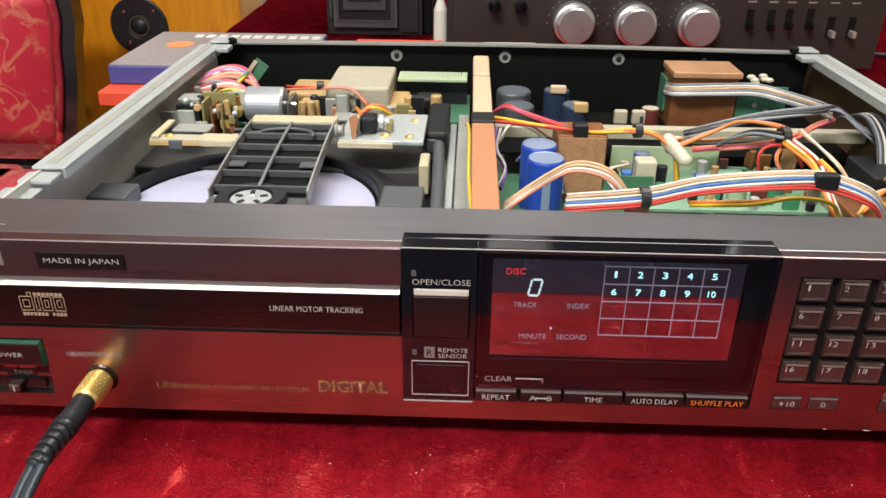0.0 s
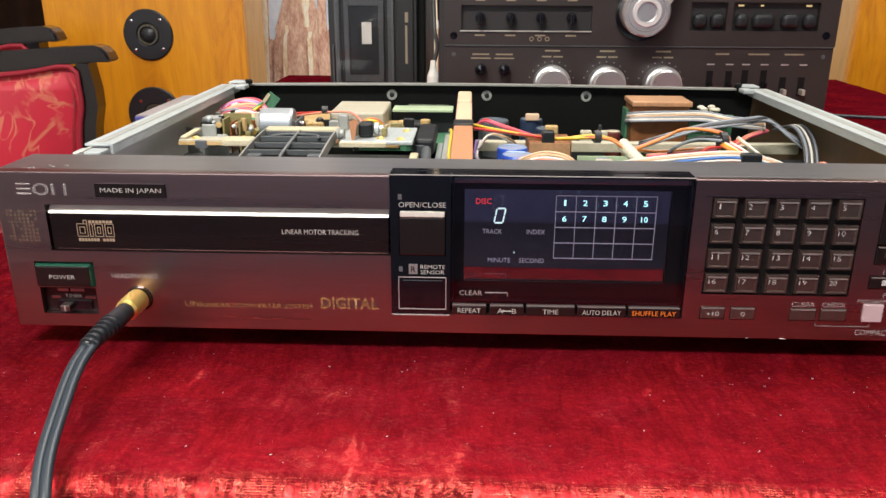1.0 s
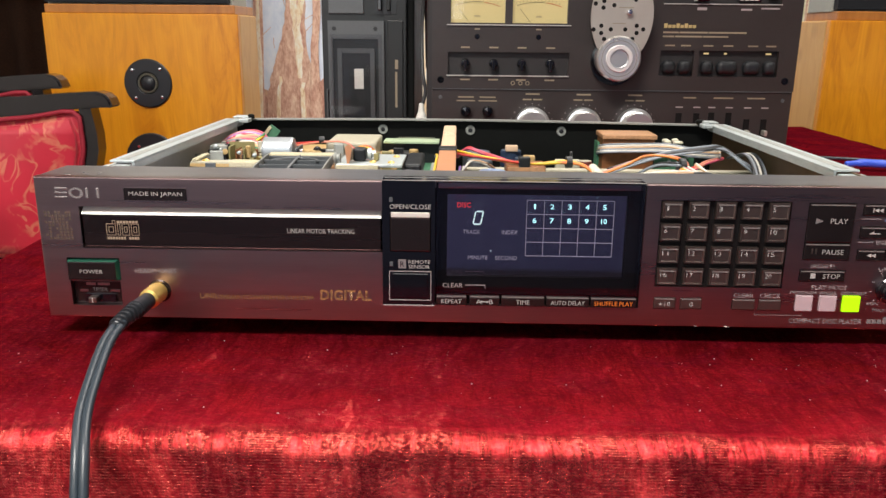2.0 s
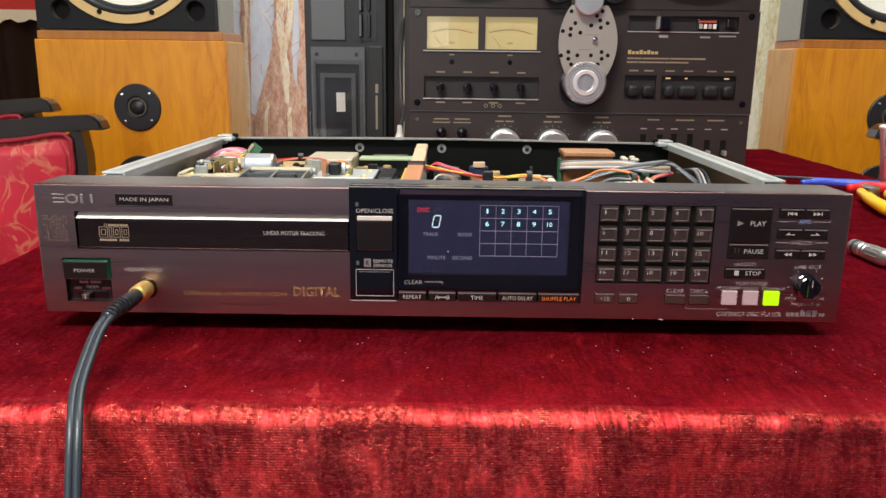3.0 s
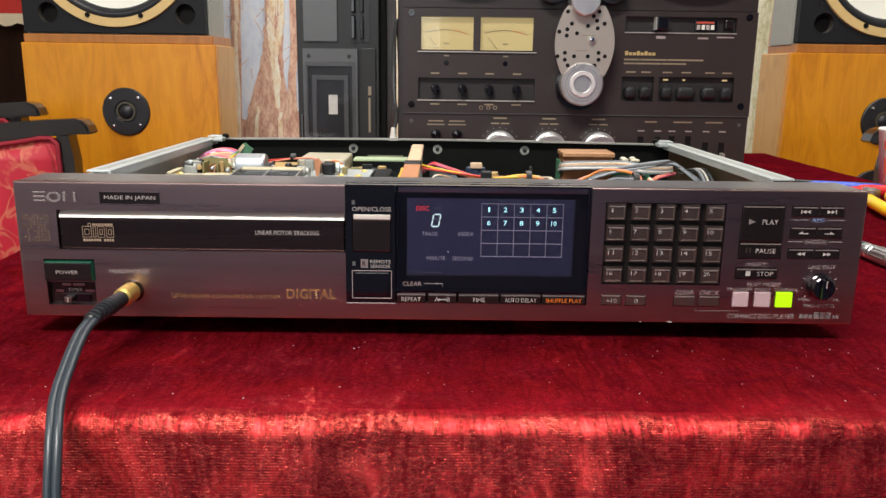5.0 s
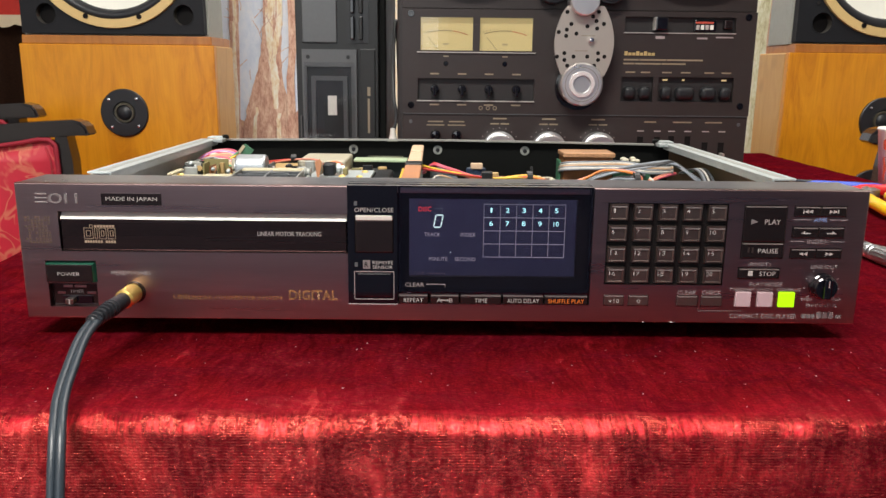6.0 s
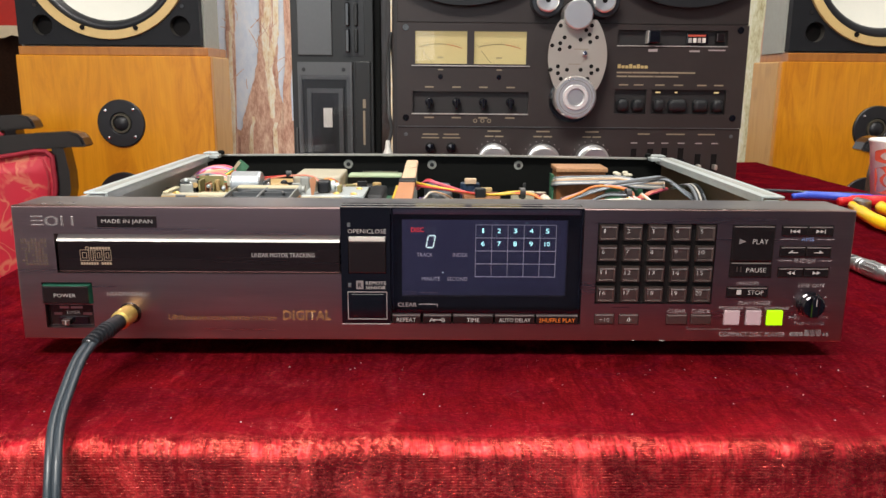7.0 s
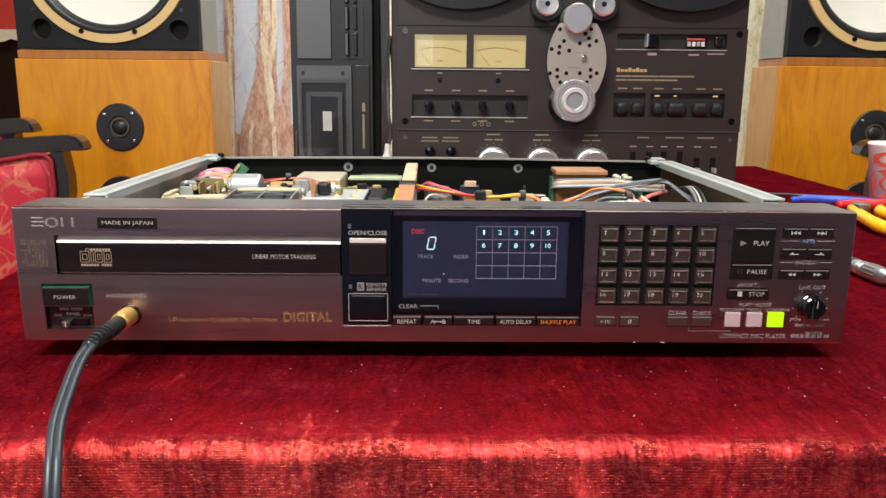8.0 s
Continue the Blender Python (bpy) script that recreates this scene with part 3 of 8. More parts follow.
# ---- the room ----
ROOM_X0, ROOM_X1, ROOM_Y0, ROOM_Y1, FLOOR_Z, CEIL_Z = -1.9, 1.9, -2.6, 1.78, -0.75, 1.75


def structure(name, bm, material, label, category):
    return tagged(part(name, bm, material), label, category, kind="structure")


structure("floor", boxed(ROOM_X0 - 0.1, ROOM_X1 + 0.1, ROOM_Y0 - 0.1, ROOM_Y1 + 0.1, FLOOR_Z - 0.1, FLOOR_Z), FLOOR, "unseen floor under the table, dark slate for the display's reflection", "floor")
structure("ceiling", boxed(ROOM_X0 - 0.1, ROOM_X1 + 0.1, ROOM_Y0 - 0.1, ROOM_Y1 + 0.1, CEIL_Z, CEIL_Z + 0.1), CEILING, "plain white painted ceiling", "ceiling")
structure("wall_north", boxed(ROOM_X0, ROOM_X1, ROOM_Y1, ROOM_Y1 + 0.1, FLOOR_Z, CEIL_Z), WALL, "plain pale wall behind the photo mural", "wall")
# unseen window opening, added to go with the front fill
WX0, WX1, WZ0, WZ1 = -1.75, 0.05, 0.18, 1.46
structure("wall_south", plate(bmesh.new(), ROOM_X0, ROOM_X1, FLOOR_Z, CEIL_Z, ROOM_Y0 - 0.1, ROOM_Y0, [(WX0, WX1, WZ0, WZ1)]), WALL_SLATE, "unseen wall with a window, slate blue to tint the display's reflection", "wall")
window_1 = thing("window_1", ((WX0 + WX1) / 2, ROOM_Y0, WZ0), "unseen plain white window added for front light", "window", kind="structure")
part("window_frame", plate(bmesh.new(), WX0, WX1, WZ0, WZ1, ROOM_Y0 - 0.08, ROOM_Y0 - 0.03, [(WX0 + 0.06, -0.88, WZ0 + 0.06, WZ1 - 0.06), (-0.82, WX1 - 0.06, WZ0 + 0.06, WZ1 - 0.06)]), CEILING, window_1)
for a, b in ((WX0 + 0.05, -0.87), (-0.83, WX1 - 0.05)):
    part("pane", boxed(a, b, ROOM_Y0 - 0.060, ROOM_Y0 - 0.056, WZ0 + 0.05, WZ1 - 0.05), CLEAR_PANE, window_1)
structure("wall_west", boxed(ROOM_X0 - 0.1, ROOM_X0, ROOM_Y0, ROOM_Y1, FLOOR_Z, CEIL_Z), WALL, "plain pale side wall", "wall")
structure("wall_east", boxed(ROOM_X1, ROOM_X1 + 0.1, ROOM_Y0, ROOM_Y1, FLOOR_Z, CEIL_Z), WALL, "plain pale side wall", "wall")


def ceiling_lamp(x, y, w, d):
    lamp = thing("ceiling_lamp", (x, y, CEIL_Z), "unseen rectangular white ceiling lamp with a glowing diffuser", "lamp", "ceiling lamps")
    part("housing", boxed(x - w - 0.03, x + w + 0.03, y - d - 0.03, y + d + 0.03, CEIL_Z - 0.045, CEIL_Z, bevel=0.008), SILVER, lamp)
    part("diffuser", boxed(x - w, x + w, y - d, y + d, CEIL_Z - 0.06, CEIL_Z - 0.045, bevel=0.004), LAMP_GLOW, lamp)


ceiling_lamp(-0.50, -0.95, 0.45, 0.20)
ceiling_lamp(0.45, 0.45, 0.55, 0.25)
# unseen fixture added to go with the mural's fill
ceiling_lamp(0.15, 1.34, 0.55, 0.25)

# mural of bare trees on the far wall
MY = ROOM_Y1 - 0.004
mural = thing("photo_mural", (0.15, MY, 0.5), "photo mural of bare tree trunks under pale blue sky", "mural")
part("sky_print", boxed(-0.95, 1.3, MY - 0.003, MY, -0.35, 1.3), SKY_PRINT, mural)
bmm = bmesh.new()
n = 90
prism(bmm, [(-0.95, -0.35), (1.3, -0.35)] + [(1.3 - 2.25 * i / n, 0.012 + 0.035 * noise.noise((i * 0.37, 3, 1)) + 0.03 * noise.noise((i * 1.9, 7, 1))) for i in range(n + 1)], MY - 0.005, MY - 0.003)
part("undergrowth_print", bmm, BUSH_PRINT, mural)


def trunk(points, seed, material, depth):
    """A tree trunk of the mural, flat, along (x, z, half width) stations, with an uneven outline."""
    left, right = [], []
    line = spline(points, 6)
    for i, q in enumerate(line):
        half = q.z * (1 + 0.3 * min(1, 0.010 / q.z) * noise.noise((i * 0.6, seed, 5)))
        c = q.x + 0.004 * noise.noise((i * 0.45, seed, 0))
        left.append((c - half, q.y))
        right.append((c + half, q.y))
    part("trunk_print", prism(bmesh.new(), left + right[::-1], MY - depth - 0.0006, MY - depth + 0.0006), material, mural)


TREES = [
    ([(-0.556, -0.34, 0.014), (-0.545, 0.215, 0.0125), (-0.5405, 0.348, 0.0125), (-0.528, 1.29, 0.010)], TRUNK_PRINT),
    ([(-0.553, -0.34, 0.005), (-0.543, 0.215, 0.0050), (-0.5385, 0.348, 0.0050), (-0.526, 1.29, 0.004)], BARK_LIGHT),
    ([(-0.455, -0.34, 0.078), (-0.455, -0.06, 0.075), (-0.454, 0.025, 0.064), (-0.4575, 0.091, 0.041), (-0.4477, 0.173, 0.0277), (-0.4437, 0.243, 0.026), (-0.438, 0.349, 0.0245), (-0.43, 1.29, 0.020)], TRUNK_PRINT),
    ([(-0.4389, 0.030, 0.0050), (-0.439, 0.108, 0.0105), (-0.4449, 0.173, 0.0095), (-0.4505, 0.243, 0.0095), (-0.4458, 0.296, 0.0105), (-0.441, 0.349, 0.0090), (-0.435, 1.29, 0.005)], BARK_LIGHT),
    ([(-0.4394, 0.165, 0.0040), (-0.4300, 0.215, 0.0080), (-0.4221, 0.270, 0.0080), (-0.4192, 0.349, 0.0070), (-0.415, 1.29, 0.005)], BARK_LIGHT),
    ([(-0.4330, -0.34, 0.0060), (-0.4328, -0.059, 0.0062), (-0.4311, 0.019, 0.0045)], BARK_LIGHT),
    ([(-0.505, -0.34, 0.0060), (-0.498, -0.040, 0.0050), (-0.488, 0.035, 0.0035)], BARK_LIGHT),
    ([(-0.401, -0.34, 0.014), (-0.397, 0.025, 0.011), (-0.3866, 0.349, 0.010), (-0.378, 1.29, 0.009)], TRUNK_PRINT),
    ([(-0.33, -0.34, 0.02), (-0.33, 0.30, 0.014), (-0.32, 1.29, 0.010)], BARK_LIGHT),
    ([(-0.15, -0.34, 0.05), (-0.14, 0.30, 0.04), (-0.12, 1.29, 0.03)], BARK_LIGHT),
    ([(0.20, -0.34, 0.05), (0.22, 0.30, 0.03), (0.2, 1.29, 0.03)], TRUNK_PRINT),
    ([(0.55, -0.34, 0.05), (0.56, 0.30, 0.03), (0.55, 1.29, 0.03)], BARK_LIGHT),
    ([(0.795, -0.34, 0.060), (0.828, 0.04, 0.046), (0.846, 0.30, 0.036), (0.86, 1.29, 0.030)], MURAL_PALE),
    ([(0.852, -0.34, 0.010), (0.872, 0.10, 0.007), (0.880, 0.36, 0.006), (0.886, 1.29, 0.005)], TRUNK_PRINT),
    ([(0.885, -0.34, 0.02), (0.890, 0.20, 0.016), (0.895, 1.29, 0.012)], BARK_LIGHT),
]
for i, (line, m) in enumerate(TREES):
    trunk(line, i + 1, m, 0.006 + 0.0013 * i)
# thin twigs against the sky
bmt = bmesh.new()
tw = random.Random(11)
for _ in range(34):
    x, z, a = tw.uniform(-0.545, -0.40), tw.uniform(0.10, 0.60), tw.uniform(-0.9, 0.9)
    for _ in range(tw.randint(2, 4)):
        d = Vector((math.sin(a), 0, math.cos(a))) * tw.uniform(0.012, 0.03)
        w = Vector((math.cos(a), 0, -math.sin(a))) * 0.0009
        q = Vector((x, MY - 0.0255, z))
        bmt.faces.new([bmt.verts.new(v) for v in (q - w, q + w, q + d + w * 0.6, q + d - w * 0.6)])
        x, z, a = x + d.x, z + d.z, a + tw.uniform(-0.6, 0.6)
tagged(part("twig_print", bmt, TRUNK_PRINT, mural), kind="stuff")

# red hanging with a lace edge over a brown drape, on the far wall
hanging = thing("wall_hanging", (-1.13, 1.7, 0.5), "red cloth hanging with a scalloped cream lace edge", "hanging")
bmh = bmesh.new()
prism(bmh, [(-1.5, 0.95), (-1.5, 0.255)] + [(-1.5 + 0.65 * i / 30, 0.255 - 0.012 * abs(math.sin(i * 1.3))) for i in range(1, 31)] + [(-0.85, 0.95)], 1.69, 1.70)
part("cloth", bmh, RED_HANGING, hanging)
bmh = bmesh.new()
prism(bmh, [(-1.5, 0.262)] + [(-1.5 + 0.65 * i / 40, 0.225 + 0.014 * abs(math.sin(i * 0.9))) for i in range(41)] + [(-0.85, 0.262)], 1.682, 1.688)
part("lace_edge", bmh, FRINGE, hanging)
bmh = bmesh.new()
k = 40
front = [bmh.verts.new((-1.5 + 0.65 * i / k, 1.722 + 0.012 * math.sin(i * 1.1), z)) for z in (-0.74, 0.93) for i in range(k + 1)]
for i in range(k):
    bmh.faces.new((front[i], front[i + 1], front[k + 2 + i], front[k + 1 + i]))
bmesh.ops.solidify(bmh, geom=bmh.faces, thickness=0.004)
tagged(part("drape", bmh, BROWN_DRAPE, smooth=True), "dark brown patterned drape hanging in folds on the wall", "drape")

# ---- table and cloth ----
TX0, TX1, TY0, TY1 = -0.315, 0.575, -0.088, 1.0
table = thing("table", (0.13, 0.45, FLOOR_Z), "rectangular wooden table hidden under the red cloth", "table")
part("tabletop", boxed(TX0 + 0.01, TX1 - 0.01, TY0 + 0.012, TY1 - 0.01, -0.034, -0.004, bevel=0.006), PINE_BAND, table)
for x in (TX0 + 0.06, TX1 - 0.12):
    for y in (TY0 + 0.07, TY1 - 0.13):
        part("leg", boxed(x, x + 0.06, y, y + 0.06, FLOOR_Z, -0.034, bevel=0.004), PINE_BAND, table)


def cloth_mesh():
    """The cloth: flat on top, rounded over the edge, hanging with slow folds."""
    bm = bmesh.new()
    r, drop = 0.009, 0.34
    sx, sy = TX1 - TX0, TY1 - TY0

    def side(d):
        """Outward and downward shift at the distance d beyond the flat part."""
        if d <= 0:
            return 0.0, 0.0
        a = min(d / r, math.pi / 2)
        return r * math.sin(a), -r * (1 - math.cos(a)) - max(0.0, d - r * math.pi / 2)

    def ticks(length, fine):
        flat = length - 2 * r
        inner = [r + flat * i / fine for i in range(fine + 1)]
        arc = [i * r * 0.2 for i in range(1, 9)]
        tail = [r * 1.6 + (drop - r * 1.6) * i / 12 for i in range(1, 13)]
        return [-d for d in reversed(arc + tail)] + [0.0] + inner[1:-1] + [flat + 2 * r] + [flat + 2 * r + d for d in arc + tail]

    us, vs = ticks(sx, 44), ticks(sy, 60)
    grid = {}
    for i, u in enumerate(us):
        for j, v in enumerate(vs):
            uo = -u if u < 0 else max(0.0, u - sx)
            vo = -v if v < 0 else max(0.0, v - sy)
            ox, zx = side(uo)
            oy, zy = side(vo)
            x = TX0 + min(max(u, 0), sx) + (ox if u > sx else -ox)
            y = TY0 + min(max(v, 0), sy) + (oy if v > sy else -oy)
            z = min(zx, zy) if uo and vo else zx + zy
            fall = max(0.0, -z - 0.02)
            wave = 0.045 * fall * (math.sin(x * 21 + 1.3) + 0.5 * math.sin(x * 47)) if vo else 0.10 * fall * math.sin(y * 19)
            if vo:
                y += -wave - 0.12 * fall if v < 0 else wave + 0.12 * fall
            if uo:
                x += -wave - 0.12 * fall if u < 0 else wave + 0.12 * fall
            if not uo and not vo:
                z += 0.0006 * noise.noise((x * 17, y * 13, 2))
            elif z > -0.03:
                z += 0.0012 * noise.noise((x * 30, y * 30, 4))
                y += 0.0015 * noise.noise((x * 24, z * 60, 9))
            grid[i, j] = bm.verts.new((x, y, z))
    for i in range(len(us) - 1):
        for j in range(len(vs) - 1):
            bm.faces.new((grid[i, j], grid[i + 1, j], grid[i + 1, j + 1], grid[i, j + 1]))
    bmesh.ops.recalc_face_normals(bm, faces=bm.faces)
    return bm


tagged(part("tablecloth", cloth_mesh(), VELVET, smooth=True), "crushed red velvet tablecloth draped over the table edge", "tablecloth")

# lint and dust on the velvet
bml = bmesh.new()
rng = random.Random(5)
for _ in range(300):
    x, y = rng.uniform(-0.28, 0.5), rng.uniform(-0.085, 0.0) if rng.random() < 0.8 else rng.uniform(0, 0.3)
    if y > -0.005 and -0.25 < x < 0.25:
        continue
    s = rng.choice((0.00007, 0.00009, 0.00012, 0.00016, 0.00024))
    m = pose(x, y, 0.0007, 0, 0, rng.uniform(0, 180)) @ Matrix.Diagonal((s * rng.uniform(1, 2.5), s, s * 0.6, 1))
    bmesh.ops.create_icosphere(bml, subdivisions=1, radius=1, matrix=m)
tagged(part("lint", bml, LINT), "tiny pale specks of lint and dust on the velvet", "lint", kind="stuff")

# ---- the CD player ----
player = thing("cd_player", (0, 0.16, 0), "bronze-coloured CD player with its top cover removed, on red velvet", "CD player")
FRONT_TOP, FRONT_BOT, HALF = 0.0802, 0.010, 0.215

HOLES = [
    (-0.1946, -0.0490, 0.0455, 0.0660),      # tray
    (-0.2034, -0.1775, 0.0288, 0.0404),      # power key
    (-0.2028, -0.1780, 0.0160, 0.0285),      # timer switch
    (-0.0490, 0.0757, 0.0190, FRONT_TOP),    # display window
    (0.0828, 0.1440, 0.0304, 0.0730),        # number keys
]
for x0, x1 in ((0.0830, 0.0937), (0.0958, 0.1065), (0.1208, 0.1322), (0.1336, 0.1448)):
    HOLES.append((x0, x1, 0.0189, 0.0249))
HOLES += [(0.1519, 0.1741, 0.0447, 0.0727), (0.1514, 0.1734, 0.0339, 0.0401)]
for z0, z1 in ((0.0667, 0.0725), (0.0556, 0.0618), (0.0448, 0.0505)):
    HOLES.append((0.1772, 0.2042, z0, z1))
for x0 in (0.1511, 0.1625, 0.1738):
    HOLES.append((x0, x0 + 0.0085, 0.0190, 0.0273))

bmf = bmesh.new()
plate(bmf, -HALF, HALF, FRONT_BOT, FRONT_TOP, 0.0, 0.0050, HOLES)
rim = [e for e in bmf.edges if all(abs(v.co.y) < 1e-6 for v in e.verts) and (all(abs(abs(v.co.x) - HALF) < 1e-6 for v in e.verts) or all(abs(v.co.z - FRONT_BOT) < 1e-6 for v in e.verts) or all(abs(v.co.z - FRONT_TOP) < 1e-6 for v in e.verts))]
bmesh.ops.bevel(bmf, geom=rim, offset=0.0006, segments=2, affect="EDGES", profile=0.5)
front_panel = part("front_panel", bmf, BRONZE, player, "dark bronze brushed metal front")
bmt = bmesh.new()
box(bmt, -HALF, HALF, 0.0052, 0.0335, 0.0762, FRONT_TOP - 0.0001, bevel=0.0005)
box(bmt, -HALF, -HALF + 0.004, 0.0052, 0.0335, FRONT_BOT, 0.076)
box(bmt, HALF - 0.004, HALF, 0.0052, 0.0335, FRONT_BOT, 0.076)
box(bmt, -HALF, HALF, 0.0052, 0.0335, FRONT_BOT, FRONT_BOT + 0.003)
part("top_ledge", bmt, LEDGE, player, "dark grey painted top ledge")
part("front_backing", boxed(-HALF + 0.0045, HALF - 0.0045, 0.0120, 0.0140, FRONT_BOT + 0.0035, 0.0755), WELL, player)

# worn specks along the ledge
for x, y, z, sx, sy in ((-0.201, 0.006, FRONT_TOP, 0.0019, 0.0008), (-0.193, 0.009, FRONT_TOP, 0.0010, 0.0004), (-0.196, 0.012, FRONT_TOP, 0.0008, 0.0004), (-0.188, 0.011, FRONT_TOP, 0.0011, 0.0005), (0.147, 0.001, FRONT_TOP, 0.0008, 0.0004), (0.1196, 0.0002, FRONT_BOT + 0.0002, 0.0016, 0.0005), (0.1045, 0.0002, FRONT_BOT + 0.0002, 0.0006, 0.0004)):
    bmw = bmesh.new()
    bmesh.ops.create_icosphere(bmw, subdivisions=1, radius=1, matrix=Matrix.Translation((x, y, z)) @ Matrix.Diagonal((sx, sy, 0.0003, 1)))
    part("worn_edge", bmw, TRIM_LIGHT if x > 0 else MARK_GREY, player, "bare metal chip in the paint")

# disc tray
tray = part("tray_door", boxed(-0.1940, -0.0496, 0.0010, 0.0060, 0.0459, 0.0622, bevel=0.0004), TRAY_BLACK, player, "black brushed disc tray door")
bms = bmesh.new()
v = [bms.verts.new(p) for p in ((-0.1940, 0.0006, 0.0620), (-0.0496, 0.0006, 0.0620), (-0.0496, 0.0040, 0.0656), (-0.1940, 0.0040, 0.0656), (-0.1940, 0.006, 0.0620), (-0.0496, 0.006, 0.0620), (-0.0496, 0.006, 0.0656), (-0.1940, 0.006, 0.0656))]
for f in ((0, 1, 2, 3), (3, 2, 6, 7), (0, 4, 5, 1), (0, 3, 7, 4), (1, 5, 6, 2), (4, 7, 6, 5)):
    bms.faces.new([v[i] for i in f])
bmesh.ops.recalc_face_normals(bms, faces=bms.faces)
part("silver_edge", bms, SILVER, tray, "bright silver chamfered edge")
lettering("LINEAR MOTOR TRACKING", -0.0948, -0.0625, 0.0541, 0.0563, 0.0008, PRINT, tray)


def outline_mark(parent, x0, x1, z0, z1, y, material):
    """An emblem of plain outlined blocks between two fine rows of bars."""
    bm = bmesh.new()
    t, w, h = 0.00022, x1 - x0, z1 - z0

    def stroke(xa, xb, za, zb):
        box(bm, xa, xb, y - 0.0001, y + 0.0001, za, zb)

    for a, b, top in ((0.0, 0.29, 1.0), (0.34, 0.43, 1.0), (0.48, 0.71, 1.0), (0.76, 1.0, 1.0)):
        xa, xb, zb = x0 + a * w, x0 + b * w, z0 + h * top
        for r in ((xa, xb, z0, z0 + t), (xa, xb, zb - t, zb), (xa, xa + t, z0, zb), (xb - t, xb, z0, zb)):
            stroke(*r)
        if b - a > 0.15:
            xa, xb, za, zb = xa + 0.0011, xb - 0.0011, z0 + 0.0014, zb - 0.0014
            for r in ((xa, xb, za, za + t), (xa, xb, zb - t, zb), (xa, xa + t, za, zb), (xb - t, xb, za, zb)):
                stroke(*r)
    for xa in (x0 + 0.19 * w, x0 + 0.29 * w - t):
        stroke(xa, xa + t, z1, z1 + 0.0016)
    stroke(x0 + 0.19 * w, x0 + 0.29 * w, z1 + 0.0016 - t, z1 + 0.0016)
    for i in range(7):
        stroke(x0 + w * (0.335 + 0.095 * i), x0 + w * (0.405 + 0.095 * i), z1 + 0.0003, z1 + 0.0014)
    for i in range(12):
        if i != 7:
            stroke(x0 + w * (0.01 + 0.083 * i), x0 + w * (0.07 + 0.083 * i), z0 - 0.0020, z0 - 0.0008)
    return part("emblem", bm, material, parent, "pale outlined emblem")


outline_mark(tray, -0.1826, -0.1667, 0.0517, 0.0575, 0.0008, PRINT_GOLD_PALE)

# maker's mark as plain blocks, country plate and other print
MARK_Y = -0.0003
bmm = bmesh.new()
for z in (0.0700, 0.0721, 0.0742):
    box(bmm, -0.2053, -0.1991, MARK_Y, 0.0002, z, z + 0.0009, bevel=0.0002, segments=1)
part("maker_mark", bmm, MARK_GREY, front_panel, "stack of three pale raised metal bars")
bmm = bmesh.new()
ring = [[bmm.verts.new((-0.1950 + rx * math.cos(2 * math.pi * i / 36), y, 0.0725 + rz * math.sin(2 * math.pi * i / 36))) for i in range(36)] for rx, rz, y in ((0.0036, 0.0026, 0.0002), (0.0036, 0.0026, MARK_Y), (0.0021, 0.0018, MARK_Y), (0.0021, 0.0018, 0.0002))]
for a, b in zip(ring, ring[1:]):
    for i in range(36):
        bmm.faces.new((a[i], a[(i + 1) % 36], b[(i + 1) % 36], b[i]))
bmesh.ops.recalc_face_normals(bmm, faces=bmm.faces)
part("maker_mark", bmm, MARK_GREY, front_panel, "pale raised metal oval ring")
bmm = bmesh.new()
for x in (-0.1905, -0.1853):
    box(bmm, x, x + 0.0015, MARK_Y, 0.0002, 0.0700, 0.0750, bevel=0.0002, segments=1)
part("maker_mark", bmm, MARK_GREY, front_panel, "pair of pale raised metal posts")
label_plate = part("country_label", boxed(-0.1720, -0.1420, -0.0004, 0.0002, 0.0694, 0.0754), BUTTON_DARK, front_panel, "black sticker with white print")
lettering("MADE IN JAPAN", -0.1696, -0.1440, 0.0711, 0.0736, -0.0006, PRINT, label_plate)
lettering("HEADPHONES", -0.1700, -0.1500, 0.0333, 0.0354, -0.0002, PRINT_DIM, front_panel)
lettering("UNI", -0.1391, -0.1319, 0.0205, 0.0233, -0.0002, PRINT_GOLD, front_panel)
lettering("LINEAR CONVERTER SYSTEM", -0.1312, -0.0833, 0.0205, 0.0226, -0.0002, PRINT_GOLD, front_panel, weight=0.0)
lettering("DIGITAL", -0.0797, -0.0546, 0.0206, 0.0261, -0.0002, PRINT_GOLD, front_panel, label="gold block letters", weight=0.030, spacing=1.06)
for z in (0.02185, 0.02265, 0.02345, 0.02425):
    part("letter_stripe", boxed(-0.0797, -0.0546, -0.00035, -0.00025, z, z + 0.00012), BRONZE, front_panel, "thin line through the block letters")
lettering("COMPACT DISC PLAYER", 0.1495, 0.1845, 0.0127, 0.0153, -0.0002, PRINT_DIM, front_panel)
bars([(0.1872 + 0.0024 * i, 0.1891 + 0.0024 * i, 0.0131, 0.0151) for i in range(3)], -0.0002, MARK_GREY, front_panel, "model_mark")
bars([(0.1948 + 0.0031 * i, 0.1973 + 0.0031 * i, 0.0131, 0.0165) for i in range(3)], -0.0002, MARK_GREY, front_panel, "model_mark")
bars([(0.2046 + 0.0017 * i, 0.2059 + 0.0017 * i, 0.0132, 0.0148) for i in range(2)], -0.0002, MARK_GREY, front_panel, "model_mark")
# faint grid left by a removed sticker
bmg = bmesh.new()
for i in range(8):
    for j in range(9):
        if rng.random() < 0.8:
            box(bmg, -0.2118 + i * 0.0017, -0.2107 + i * 0.0017, -0.0001, 0.0001, 0.0495 + j * 0.0016, 0.0505 + j * 0.0016)
